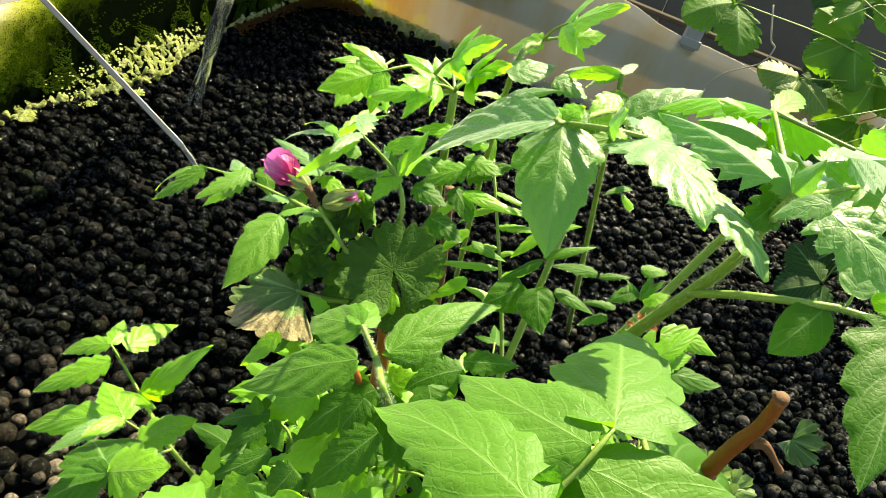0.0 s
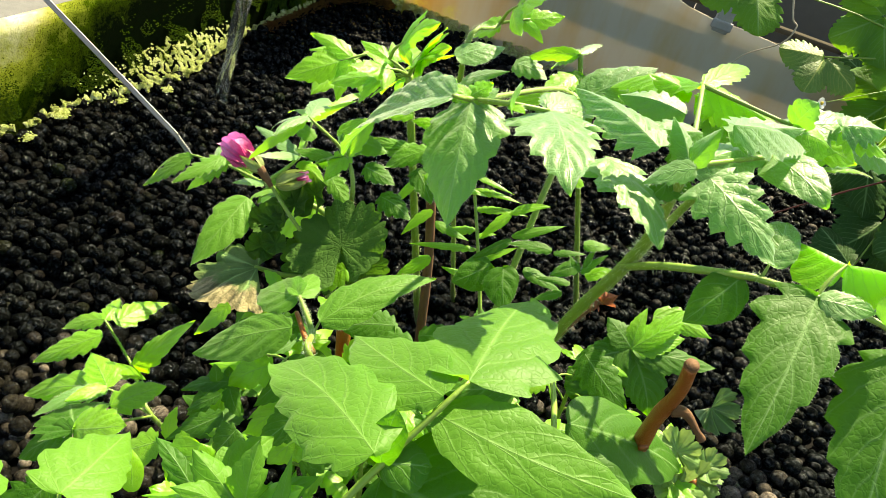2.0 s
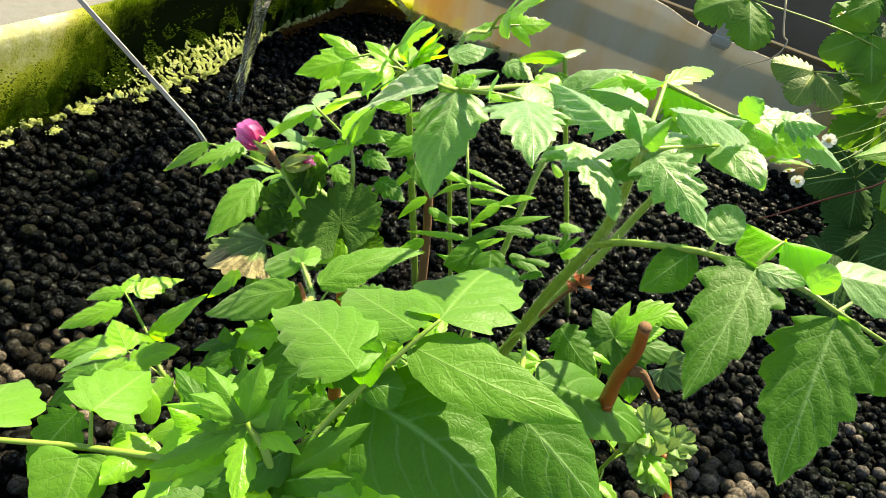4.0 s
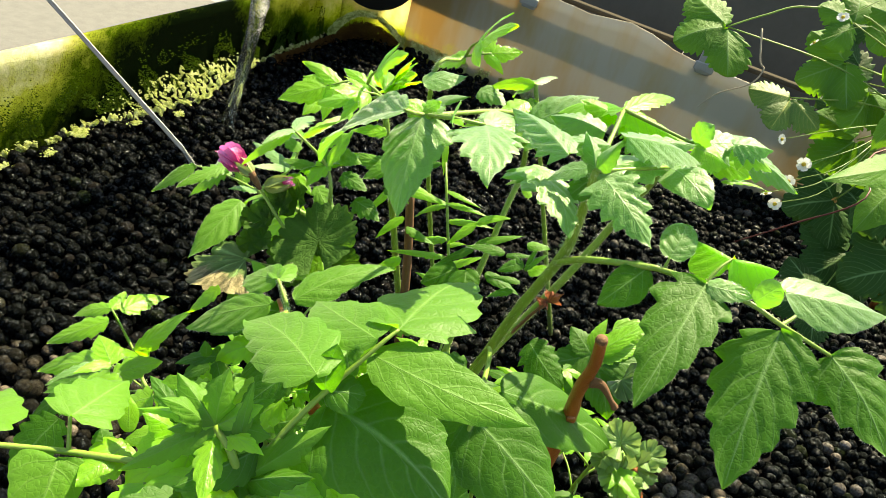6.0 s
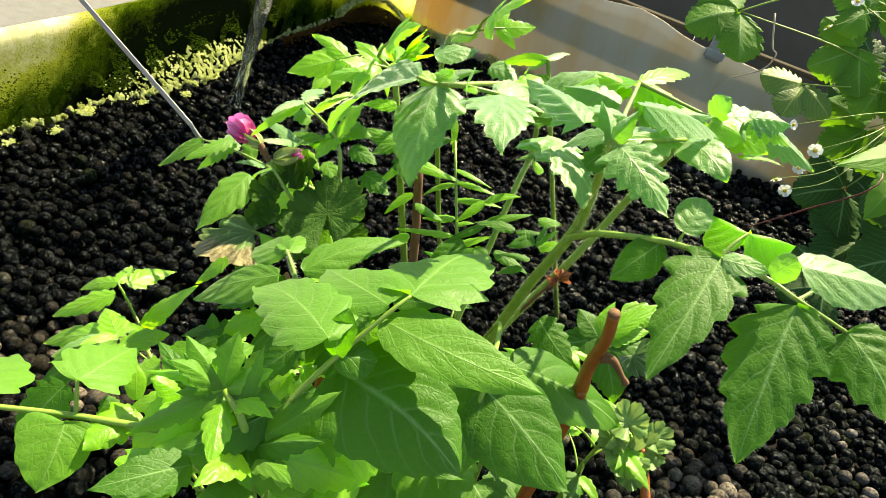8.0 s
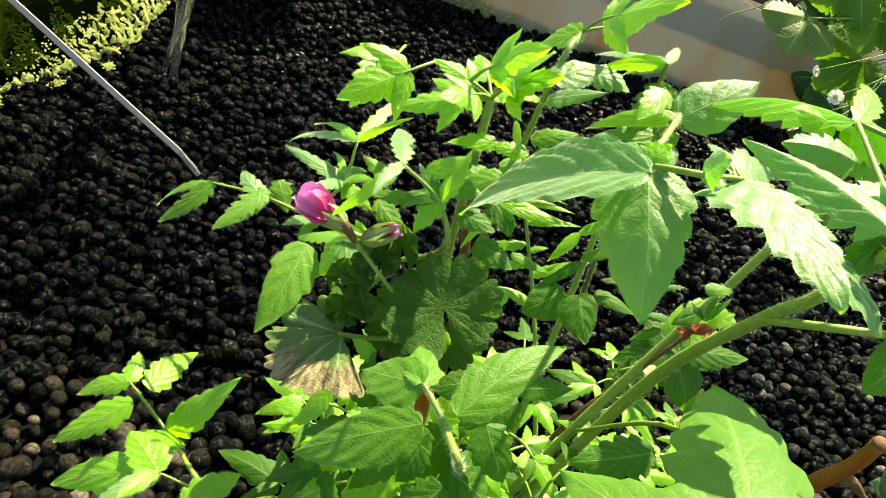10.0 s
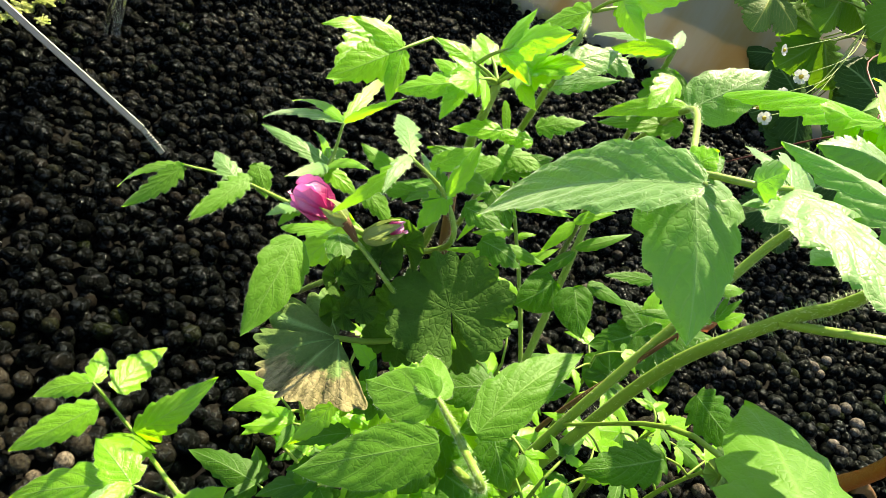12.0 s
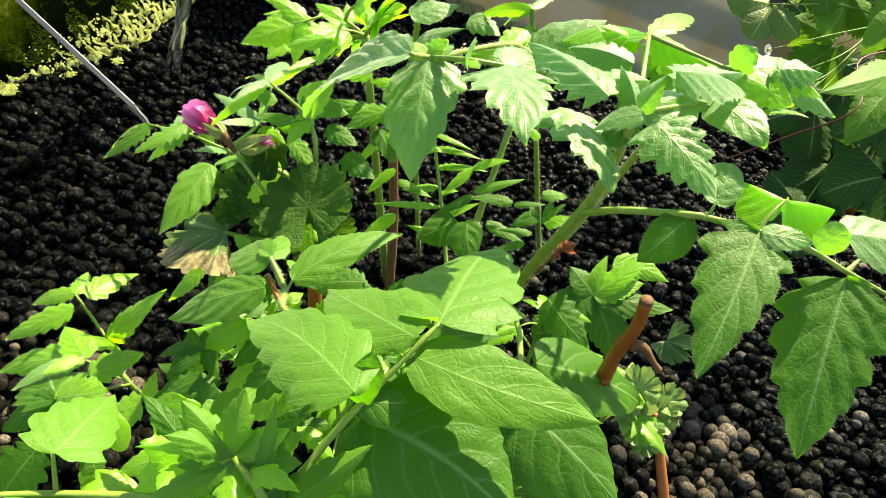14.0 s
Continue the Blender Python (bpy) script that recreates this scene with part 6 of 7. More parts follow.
leaflet(under_plant, (0.1627, 0.4030, 0.2245), (0.1373, 0.3928, 0.2076), 0.0202, (-0.32, -0.51, 0.80), TOMATO, tooth=0.4)
leaflet(under_plant, (0.1638, 0.4202, 0.2143), (0.1936, 0.4235, 0.2214), 0.0147, (-0.17, -0.41, 0.89), TOMATO, tooth=0.4)
leaflet(under_plant, (0.1346, 0.3976, 0.1967), (0.1236, 0.3799, 0.1697), 0.0249, (-0.21, -0.78, 0.60), TOMATO, tooth=0.4)
leaflet(under_plant, (0.0861, 0.3887, 0.2332), (0.0750, 0.3812, 0.2213), 0.0071, (-0.28, -0.67, 0.69), YOUNG, tooth=0.4)
leaflet(under_plant, (0.0800, 0.3517, 0.1961), (0.0650, 0.3445, 0.1844), 0.0066, (-0.33, -0.55, 0.77), TOMATO, tooth=0.4)
leaflet(under_plant, (0.0870, 0.3400, 0.1972), (0.0631, 0.3285, 0.1785), 0.0118, (-0.34, -0.54, 0.77), TOMATO, tooth=0.4)
leaflet(under_plant, (0.0643, 0.3287, 0.1789), (0.0637, 0.3386, 0.1934), 0.0081, (0.13, -0.82, 0.56), YOUNG, tooth=0.4)
leaflet(under_plant, (0.1003, 0.3248, 0.2116), (0.0930, 0.3162, 0.1983), 0.0161, (-0.27, -0.73, 0.63), TOMATO, tooth=0.4)
leaflet(under_plant, (0.0752, 0.4026, 0.2227), (0.0684, 0.3897, 0.2056), 0.0122, (-0.21, -0.74, 0.64), TOMATO, tooth=0.4)
leaflet(under_plant, (0.1021, 0.3999, 0.2113), (0.0794, 0.4005, 0.2057), 0.0177, (-0.23, -0.38, 0.90), TOMATO, tooth=0.4)
leaflet(under_plant, (0.0880, 0.3832, 0.2033), (0.0657, 0.3787, 0.1918), 0.0098, (-0.37, -0.37, 0.85), TOMATO, tooth=0.4)
leaflet(under_plant, (0.1500, 0.4119, 0.2231), (0.1205, 0.4087, 0.2111), 0.0210, (-0.31, -0.41, 0.86), TOMATO, tooth=0.4)
leaflet(under_plant, (0.1470, 0.3861, 0.2232), (0.1615, 0.3684, 0.2062), 0.0210, (0.02, -0.68, 0.73), TOMATO, tooth=0.4)
leaflet(under_plant, (0.1191, 0.3725, 0.2150), (0.1122, 0.3609, 0.1993), 0.0150, (-0.33, -0.68, 0.65), TOMATO, tooth=0.4)
leaflet(under_plant, (0.0786, 0.3632, 0.1928), (0.0551, 0.3580, 0.1800), 0.0114, (-0.38, -0.35, 0.85), TOMATO, tooth=0.4)
leaflet(under_plant, (0.2203, 0.3782, 0.2434), (0.1845, 0.3732, 0.2274), 0.0206, (-0.35, -0.30, 0.89), TOMATO, tooth=0.4)
leaflet(under_plant, (0.2531, 0.4251, 0.2371), (0.2820, 0.4078, 0.2245), 0.0237, (-0.04, -0.63, 0.78), TOMATO, tooth=0.4)
leaflet(under_plant, (0.0881, 0.3968, 0.2353), (0.0763, 0.4027, 0.2390), 0.0082, (0.04, -0.47, 0.88), YOUNG, tooth=0.4)
leaflet(under_plant, (0.0868, 0.3887, 0.2253), (0.0882, 0.3993, 0.2382), 0.0084, (-0.13, -0.76, 0.64), TOMATO, tooth=0.4)
leaflet(under_plant, (0.0963, 0.3777, 0.1999), (0.0759, 0.3677, 0.1837), 0.0191, (-0.33, -0.57, 0.76), YOUNG, teeth=5, tooth=0.4)
leaflet(under_plant, (0.1124, 0.3768, 0.1821), (0.0916, 0.3613, 0.1578), 0.0255, (-0.33, -0.64, 0.69), YOUNG, teeth=5, tooth=0.4)
leaflet(under_plant, (0.1289, 0.3483, 0.1949), (0.1140, 0.3364, 0.1763), 0.0220, (-0.35, -0.63, 0.69), YOUNG, teeth=5, tooth=0.4)
leaflet(under_plant, (0.1371, 0.3807, 0.1898), (0.1629, 0.3727, 0.1800), 0.0265, (0.20, -0.43, 0.88), TOMATO, teeth=5, tooth=0.4)
leaflet(under_plant, (0.0719, 0.3603, 0.1903), (0.0631, 0.3491, 0.1732), 0.0097, (-0.21, -0.77, 0.61), TOMATO, teeth=5, tooth=0.4)
leaflet(under_plant, (0.0776, 0.3604, 0.1909), (0.0765, 0.3479, 0.1726), 0.0085, (0.04, -0.83, 0.56), YOUNG, teeth=5, tooth=0.4)
leaflet(under_plant, (0.0802, 0.3608, 0.1917), (0.0903, 0.3534, 0.1816), 0.0097, (0.34, -0.56, 0.75), TOMATO, teeth=5, tooth=0.4)
leaflet(under_plant, (0.0728, 0.3613, 0.1918), (0.0689, 0.3664, 0.1990), 0.0073, (0.31, -0.69, 0.66), TOMATO, teeth=5, tooth=0.4)
leaflet(under_plant, (0.1011, 0.4084, 0.1921), (0.1197, 0.3986, 0.1791), 0.0215, (0.28, -0.53, 0.80), YOUNG, teeth=5, tooth=0.4)
leaflet(under_plant, (0.1495, 0.4101, 0.1806), (0.1672, 0.4186, 0.1944), 0.0217, (-0.34, -0.54, 0.77), YOUNG, teeth=5, tooth=0.4)
leaflet(under_plant, (0.1322, 0.4280, 0.2055), (0.1571, 0.4245, 0.2023), 0.0190, (0.06, -0.41, 0.91), TOMATO, teeth=5, tooth=0.4)
leaflet(under_plant, (0.0892, 0.4011, 0.1982), (0.0684, 0.4049, 0.2022), 0.0162, (0.10, -0.39, 0.92), YOUNG, teeth=5, tooth=0.4)
leaflet(under_plant, (0.1170, 0.4113, 0.2509), (0.1047, 0.4026, 0.2371), 0.0152, (-0.28, -0.67, 0.68), YOUNG, teeth=5, tooth=0.4)
leaflet(under_plant, (0.1283, 0.4054, 0.1898), (0.1426, 0.4132, 0.2023), 0.0173, (-0.33, -0.58, 0.74), YOUNG, teeth=5, tooth=0.4)
leaflet(under_plant, (0.1282, 0.3403, 0.1831), (0.1466, 0.3464, 0.1935), 0.0202, (-0.33, -0.43, 0.84), TOMATO, teeth=5, tooth=0.4)
leaflet(under_plant, (0.0813, 0.3189, 0.2014), (0.0747, 0.3132, 0.1926), 0.0114, (-0.31, -0.68, 0.67), YOUNG, teeth=5, tooth=0.4)
leaflet(under_plant, (0.0738, 0.3039, 0.2144), (0.0585, 0.2981, 0.2047), 0.0161, (-0.34, -0.47, 0.81), YOUNG, teeth=5, tooth=0.4)

# leaves and stems
stalk(seedling, [(0.2550, 0.4300, -0.0040), (0.2010, 0.5160, 0.1500), (0.1520, 0.5930, 0.2500)], [0.0026, 0.0022, 0.0014])
leaflet(seedling, (0.1650, 0.5727, 0.2233), (0.1425, 0.5628, 0.2071), 0.0058, (-0.32, -0.54, 0.78), YOUNG)
leaflet(seedling, (0.1645, 0.5736, 0.2245), (0.2011, 0.5729, 0.2261), 0.0062, (-0.05, -0.40, 0.92), YOUNG)
leaflet(seedling, (0.1751, 0.5568, 0.2027), (0.1493, 0.5526, 0.1943), 0.0082, (-0.22, -0.41, 0.89), YOUNG)
leaflet(seedling, (0.1697, 0.5654, 0.2138), (0.2078, 0.5680, 0.2205), 0.0072, (-0.13, -0.40, 0.91), YOUNG)
leaflet(seedling, (0.1805, 0.5483, 0.1916), (0.1322, 0.5438, 0.1811), 0.0073, (-0.16, -0.38, 0.91), YOUNG)
leaflet(seedling, (0.1770, 0.5538, 0.1987), (0.1904, 0.5569, 0.2042), 0.0053, (-0.26, -0.43, 0.86), YOUNG)
leaflet(seedling, (0.1906, 0.5324, 0.1709), (0.1600, 0.5371, 0.1753), 0.0094, (0.07, -0.37, 0.92), YOUNG)
leaflet(seedling, (0.1606, 0.5797, 0.2324), (0.1935, 0.5760, 0.2296), 0.0051, (0.03, -0.41, 0.91), YOUNG)
leaflet(seedling, (0.1451, 0.6041, 0.2641), (0.1539, 0.5875, 0.2403), 0.0062, (0.13, -0.79, 0.60), YOUNG)
leaflet(seedling, (0.1828, 0.5446, 0.1868), (0.2076, 0.5532, 0.2012), 0.0081, (-0.32, -0.47, 0.82), YOUNG)
leaflet(seedling, (0.1354, 0.4960, 0.2696), (0.1471, 0.4900, 0.2626), 0.0054, (0.24, -0.51, 0.83), YOUNG, tooth=0.1)
leaflet(seedling, (0.1354, 0.4960, 0.2696), (0.1202, 0.4781, 0.2462), 0.0064, (-0.19, -0.72, 0.67), YOUNG, tooth=0.1)
leaflet(seedling, (0.1354, 0.4960, 0.2696), (0.1573, 0.4974, 0.2723), 0.0062, (-0.09, -0.40, 0.91), YOUNG, tooth=0.1)
leaflet(seedling, (0.1354, 0.4960, 0.2696), (0.1774, 0.4946, 0.2697), 0.0086, (-0.02, -0.39, 0.92), YOUNG, tooth=0.1)
leaflet(seedling, (0.1937, 0.5264, 0.2442), (0.1791, 0.5131, 0.2267), 0.0082, (-0.26, -0.65, 0.71), YOUNG, tooth=0.2)
leaflet(seedling, (0.1937, 0.5264, 0.2442), (0.2171, 0.5337, 0.2544), 0.0076, (-0.23, -0.47, 0.85), YOUNG, tooth=0.2)
leaflet(seedling, (0.1990, 0.5173, 0.2329), (0.2309, 0.5278, 0.2476), 0.0076, (-0.24, -0.46, 0.85), FRONT, tooth=0.2)
leaflet(seedling, (0.1995, 0.5162, 0.2315), (0.1770, 0.5035, 0.2144), 0.0074, (-0.29, -0.55, 0.79), TOMATO, tooth=0.2)
leaflet(seedling, (0.1462, 0.4915, 0.2500), (0.1327, 0.4791, 0.2337), 0.0075, (-0.24, -0.67, 0.71), YOUNG, tooth=0.2)
leaflet(seedling, (0.1499, 0.4874, 0.2451), (0.1734, 0.4843, 0.2419), 0.0074, (0.07, -0.38, 0.92), FRONT, tooth=0.2)
leaflet(seedling, (0.2129, 0.5059, 0.2191), (0.2416, 0.5011, 0.2143), 0.0105, (0.09, -0.39, 0.92), TOMATO, tooth=0.2)
leaflet(seedling, (0.1540, 0.4743, 0.2286), (0.1371, 0.4630, 0.2137), 0.0091, (-0.28, -0.59, 0.76), YOUNG, tooth=0.2)

# leaves and stems
stalk(low_plant, [(0.3505, 0.6428, 0.0000), (0.3288, 0.5876, 0.1189)], [0.0026, 0.0014])
leaflet(low_plant, (0.3288, 0.5876, 0.1189), (0.2883, 0.5799, 0.0946), 0.0329, (-0.38, -0.48, 0.79), TOMATO, tooth=0.3)
leaflet(low_plant, (0.3288, 0.5876, 0.1189), (0.3631, 0.5670, 0.0713), 0.0466, (0.27, -0.80, 0.54), TOMATO, tooth=0.3)
leaflet(low_plant, (0.3288, 0.5876, 0.1189), (0.3502, 0.6071, 0.1270), 0.0280, (-0.05, -0.34, 0.94), TOMATO, tooth=0.3)
leaflet(low_plant, (0.3288, 0.5876, 0.1189), (0.3041, 0.6056, 0.1284), 0.0255, (-0.03, -0.50, 0.86), TOMATO, tooth=0.3)
leaflet(low_plant, (0.3288, 0.5876, 0.1189), (0.4044, 0.6022, 0.1161), 0.0284, (0.11, -0.38, 0.92), TOMATO, tooth=0.3)
leaflet(low_plant, (0.3288, 0.5876, 0.1189), (0.3714, 0.6257, 0.1506), 0.0206, (-0.20, -0.48, 0.85), YOUNG, tooth=0.3)
leaflet(low_plant, (0.3288, 0.5876, 0.1189), (0.3720, 0.6100, 0.1293), 0.0242, (-0.03, -0.37, 0.93), YOUNG, tooth=0.3)
leaflet(low_plant, (0.3288, 0.5876, 0.1189), (0.3336, 0.6173, 0.1421), 0.0152, (-0.17, -0.59, 0.79), YOUNG, tooth=0.3)
leaflet(low_plant, (0.3128, 0.5584, 0.0804), (0.2988, 0.5773, 0.1073), 0.0365, (0.04, -0.81, 0.59), TOMATO, tooth=0.05, teeth=3)
leaflet(low_plant, (0.3433, 0.6227, 0.1318), (0.3970, 0.6235, 0.1288), 0.0254, (0.06, -0.45, 0.89), YOUNG)
leaflet(low_plant, (0.3086, 0.5603, 0.0835), (0.2846, 0.5691, 0.0936), 0.0317, (0.12, -0.59, 0.80), TOMATO, tooth=0.05, teeth=3)


# ---- low seedlings that fill the shade under the large plants ----
def young_tomato(x, y, tall, seed):
    rnd = random.Random(seed)
    plant = tomato(x, y, "low young tomato seedling in the shade of larger plants")
    lean = Vector((rnd.uniform(-0.02, 0.02), rnd.uniform(-0.02, 0.01), 0))
    top = Vector((x, y, tall)) + lean
    stem = [Vector((x, y, -0.004)), Vector((x, y, tall * 0.55)) + lean * 0.3, top]
    tube("stem", stem, [0.0022, 0.0019, 0.0010], STEM, plant, steps=5)
    turn = rnd.uniform(0, 6.28)
    for n in range(6):
        h = 0.45 + 0.55 * n / 5
        foot = stem[1].lerp(top, (h - 0.45) / 0.55)
        turn += 2.4 + rnd.uniform(-0.3, 0.3)
        out = Vector((math.cos(turn), math.sin(turn), 0))
        reach = rnd.uniform(0.018, 0.032) * (1.1 - 0.4 * n / 5)
        knot = foot + out * reach + Vector((0, 0, reach * rnd.uniform(0.2, 0.7)))
        leaf = tube("leaf_stalk", [foot, foot.lerp(knot, 0.5) + Vector((0, 0, 0.003)), knot], [0.0010, 0.0009, 0.0007], STEM, plant, steps=3, sides=6)
        side = out.cross(Vector((0, 0, 1)))
        for d, size in ((out, 1.0), ((out + side * 1.6).normalized(), 0.72), ((out - side * 1.6).normalized(), 0.72)):
            long = rnd.uniform(0.030, 0.042) * size * (1.15 - 0.5 * n / 5)
            end = knot + d * long + Vector((0, 0, -long * rnd.uniform(0.05, 0.45)))
            blade("leaflet", knot, end, long * rnd.uniform(0.34, 0.44), Vector((0, -0.35, 1)) + d * 0.2, YOUNG if rnd.random() < 0.6 else TOMATO, leaf, droop=rnd.uniform(0.3, 0.9), fold=rnd.uniform(-0.2, 0.3), teeth=5, tooth=0.45, shape=0.28, pucker=0.05, seed=n, rows=24, cols=6)
    keep(plant)


for n, (x, y, tall) in enumerate([(0.088, 0.457, 0.13), (0.11, 0.478, 0.14), (0.137, 0.457, 0.15), (0.106, 0.427, 0.13), (0.162, 0.459, 0.14), (0.19, 0.447, 0.14), (0.128, 0.4, 0.15), (0.2, 0.516, 0.12), (0.264, 0.442, 0.14), (0.336, 0.476, 0.14), (0.212, 0.413, 0.15), (0.086, 0.404, 0.12), (0.294, 0.555, 0.1), (0.162, 0.403, 0.16), (0.321, 0.507, 0.12)]):
    young_tomato(x, y, tall, 200 + n)

for plant, (hair_verts, hair_faces) in hairy.items():
    tagged(mesh_object("leaf_hair", hair_verts, hair_faces, HAIR, plant), kind="stuff")
for plant in (main_plant, tall_plant, crown_plant, slim_plant, straight_plant, left_plant, middle_plant, near_plant, small_plant, under_plant, seedling, low_plant):
    keep(plant)


# ---- geranium ----
def fan_leaf(name, heart, radius, face, up, material, parent, label="", spread=168, lobes=7, cup=0.15, crimp=0.13, rows=16, steps=126, seed=0):
    """A round geranium leaf: pleated, with a toothed, scalloped rim, open towards its stalk."""
    heart, face = Vector(heart), Vector(face).normalized()
    up = Vector(up)
    up = (up - face * up.dot(face)).normalized()
    side = up.cross(face)
    verts, uvs, faces = [], [], []
    for i in range(rows + 1):
        f = i / rows
        for k in range(steps + 1):
            g = k / steps
            a = radians((g - 0.5) * 2 * spread)
            lobe = abs(math.sin(math.pi * lobes * g))
            scallop = abs(math.sin(math.pi * lobes * 3 * g + 0.5 * noise.noise(Vector((g * 9, seed, 4)))))
            rim = radius * (0.86 + 0.08 * lobe**0.6 + 0.09 * scallop * f**4 + 0.10 * noise.noise(Vector((g * 3, seed, 0))))
            r = f * rim
            pleat = lobe**0.8 - 0.55 + 0.22 * (scallop - 0.5) * f
            z = cup * r * f + crimp * r * pleat * f**0.7
            z += 0.09 * radius * f * noise.noise(Vector((math.sin(a) * 1.8 * f, math.cos(a) * 1.8 * f, seed + 3))) + 0.03 * radius * f * noise.noise(Vector((math.sin(a) * 8 * f, math.cos(a) * 8 * f, seed + 5)))
            verts.append(heart + up * (r * math.cos(a)) + side * (r * math.sin(a)) + face * z)
            uvs.append((g, f))
    m = steps + 1
    for i in range(rows):
        for k in range(steps):
            a = i * m + k
            faces.append((a, a + 1, a + m + 1, a + m))
    return mesh_object(name, verts, faces, material, parent, label, True, uvs)


geranium = root("geranium", (0.125, 0.44, 0), "geranium with dark round leaves and two pink buds", "geranium")
tube("stem", [(0.135, 0.45, -0.005), (0.128, 0.425, 0.12), (0.118, 0.420, 0.22), (0.100, 0.425, 0.245)], [0.005, 0.0048, 0.0042, 0.003], BROWN, geranium, "brown woody stem", wobble=0.1)
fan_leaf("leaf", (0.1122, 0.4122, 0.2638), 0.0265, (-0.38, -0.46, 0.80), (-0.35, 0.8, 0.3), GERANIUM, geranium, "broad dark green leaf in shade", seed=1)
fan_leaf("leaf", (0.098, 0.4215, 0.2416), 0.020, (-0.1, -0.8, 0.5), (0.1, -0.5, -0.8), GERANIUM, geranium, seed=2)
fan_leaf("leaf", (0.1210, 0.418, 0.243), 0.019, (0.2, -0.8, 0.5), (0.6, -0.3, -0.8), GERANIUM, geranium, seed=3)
fan_leaf("withered_leaf", (0.0710, 0.4063, 0.2358), 0.037, (-0.25, 0.10, 0.95), (-0.95, -0.25, -0.20), WITHERED, geranium, "dark leaf with a withered pale edge", spread=105, lobes=6, seed=4, cup=-0.15, crimp=0.14)
tube("leaf_stalk", [(0.0693, 0.4065, 0.2355), (0.085, 0.412, 0.232), (0.105, 0.420, 0.232)], [0.0012, 0.0014, 0.0016], STEM, geranium)
for n, (x, y, z, r) in enumerate([(0.078, 0.428, 0.250, 0.016), (0.086, 0.420, 0.258, 0.013), (0.083, 0.412, 0.246, 0.012), (0.092, 0.430, 0.266, 0.018), (0.100, 0.436, 0.272, 0.020), (0.090, 0.413, 0.250, 0.010), (0.080, 0.420, 0.238, 0.014)]):
    rnd = random.Random(n)
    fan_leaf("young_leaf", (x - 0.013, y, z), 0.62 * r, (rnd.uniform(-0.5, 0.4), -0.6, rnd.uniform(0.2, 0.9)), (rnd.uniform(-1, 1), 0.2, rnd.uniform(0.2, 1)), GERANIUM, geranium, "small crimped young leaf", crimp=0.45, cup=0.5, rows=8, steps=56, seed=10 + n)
tube("flower_stalk", [(0.105, 0.424, 0.236), (0.0840, 0.4180, 0.2640), (0.0666, 0.4268, 0.2745)], [0.0011, 0.0010, 0.0009], STEM, geranium)
hairs(geranium, [(0.105, 0.424, 0.236), (0.0840, 0.4180, 0.2640), (0.0666, 0.4268, 0.2745)], [0.0014, 0.0013, 0.0012])
keep(geranium)


def bud(name, foot, end, fat, open_part, label):
    """A geranium bud: a green calyx of pointed sepals round rolled pink petals."""
    thing = root(name, foot, label, "flower bud")
    foot, end = Vector(foot), Vector(end)
    axis = (end - foot).normalized()
    length = (end - foot).length
    side = axis.orthogonal().normalized()
    up = axis.cross(side)
    for k in range(5):
        a = 2 * math.pi * k / 5
        d = side * math.cos(a) + up * math.sin(a)
        blade("sepal", foot + d * fat * 0.10, foot + axis * length * (0.92 if not open_part else 0.5) + d * fat * 0.38, fat * (0.5 if open_part else 0.85), d, SEPAL, thing, droop=0.5, fold=-0.5, tooth=0.0, rows=10, cols=4, pucker=0.0)
    for k in range(6):
        a = 2 * math.pi * k / 6 + 0.4
        d = side * math.cos(a) + up * math.sin(a)
        inner = 0.30 + 0.10 * (k % 2)
        blade("petal", foot + axis * length * (0.30 if open_part else 0.62) + d * fat * 0.05, end + d * fat * inner * (0.75 if open_part else 0.5) - axis * length * 0.06 * (k % 3), fat * (0.95 if open_part else 0.55), d, PETAL, thing, droop=0.7, fold=-0.6, teeth=2, tooth=0.25, shape=0.62, point=0.6, rows=18, cols=6, pucker=0.04, wave=0.16, seed=k)
    keep(thing)
    return thing


SEPAL = leaf_material("sepal", (0.15, 0.19, 0.05), (0.24, 0.30, 0.08), (0.3, 0.4, 0.1), through=0.25)
bud("geranium_bud", (0.0600, 0.4265, 0.2830), (0.0355, 0.4317, 0.2895), 0.0108, True, "opening purple-pink geranium bud with crinkled petals")
bud("geranium_bud", (0.0684, 0.4275, 0.2765), (0.0842, 0.4320, 0.2855), 0.0085, False, "closed green geranium bud with a pink tip")
calyx = root("flower_base", (0.0630, 0.4266, 0.2788), "brownish hairy calyx tube below a pink bud", "flower stalk")
tube("calyx_tube", [(0.0660, 0.4268, 0.2748), (0.0630, 0.4266, 0.2790), (0.0585, 0.4268, 0.2838)], [0.0012, 0.0019, 0.0026], BARK, calyx)
hairs(calyx, [(0.0660, 0.4268, 0.2748), (0.0630, 0.4266, 0.2790), (0.0585, 0.4268, 0.2838)], [0.0014, 0.0026, 0.0036])
keep(calyx)

# ---- cut brown stump, the small geranium beside it, dry bits ----
stump = root("cut_stump", (0.285, 0.365, 0), "cut brown geranium stem with a withered side stub", "stump")
tube("stump_stem", [(0.290, 0.395, -0.005), (0.288, 0.386, 0.12), (0.284, 0.374, 0.228), (0.2795, 0.3650, 0.2650), (0.2790, 0.3590, 0.2900), (0.2757, 0.3557, 0.3090)], [0.0050, 0.0046, 0.0042, 0.0036, 0.0029, 0.0032], STUMP, stump, wobble=0.12, sides=14)
tube("cut_end", [(0.2758, 0.3558, 0.3085), (0.2755, 0.3555, 0.3102)], [0.0034, 0.0028], BARK, stump, "dark dried cut", wobble=0.2, sides=14)
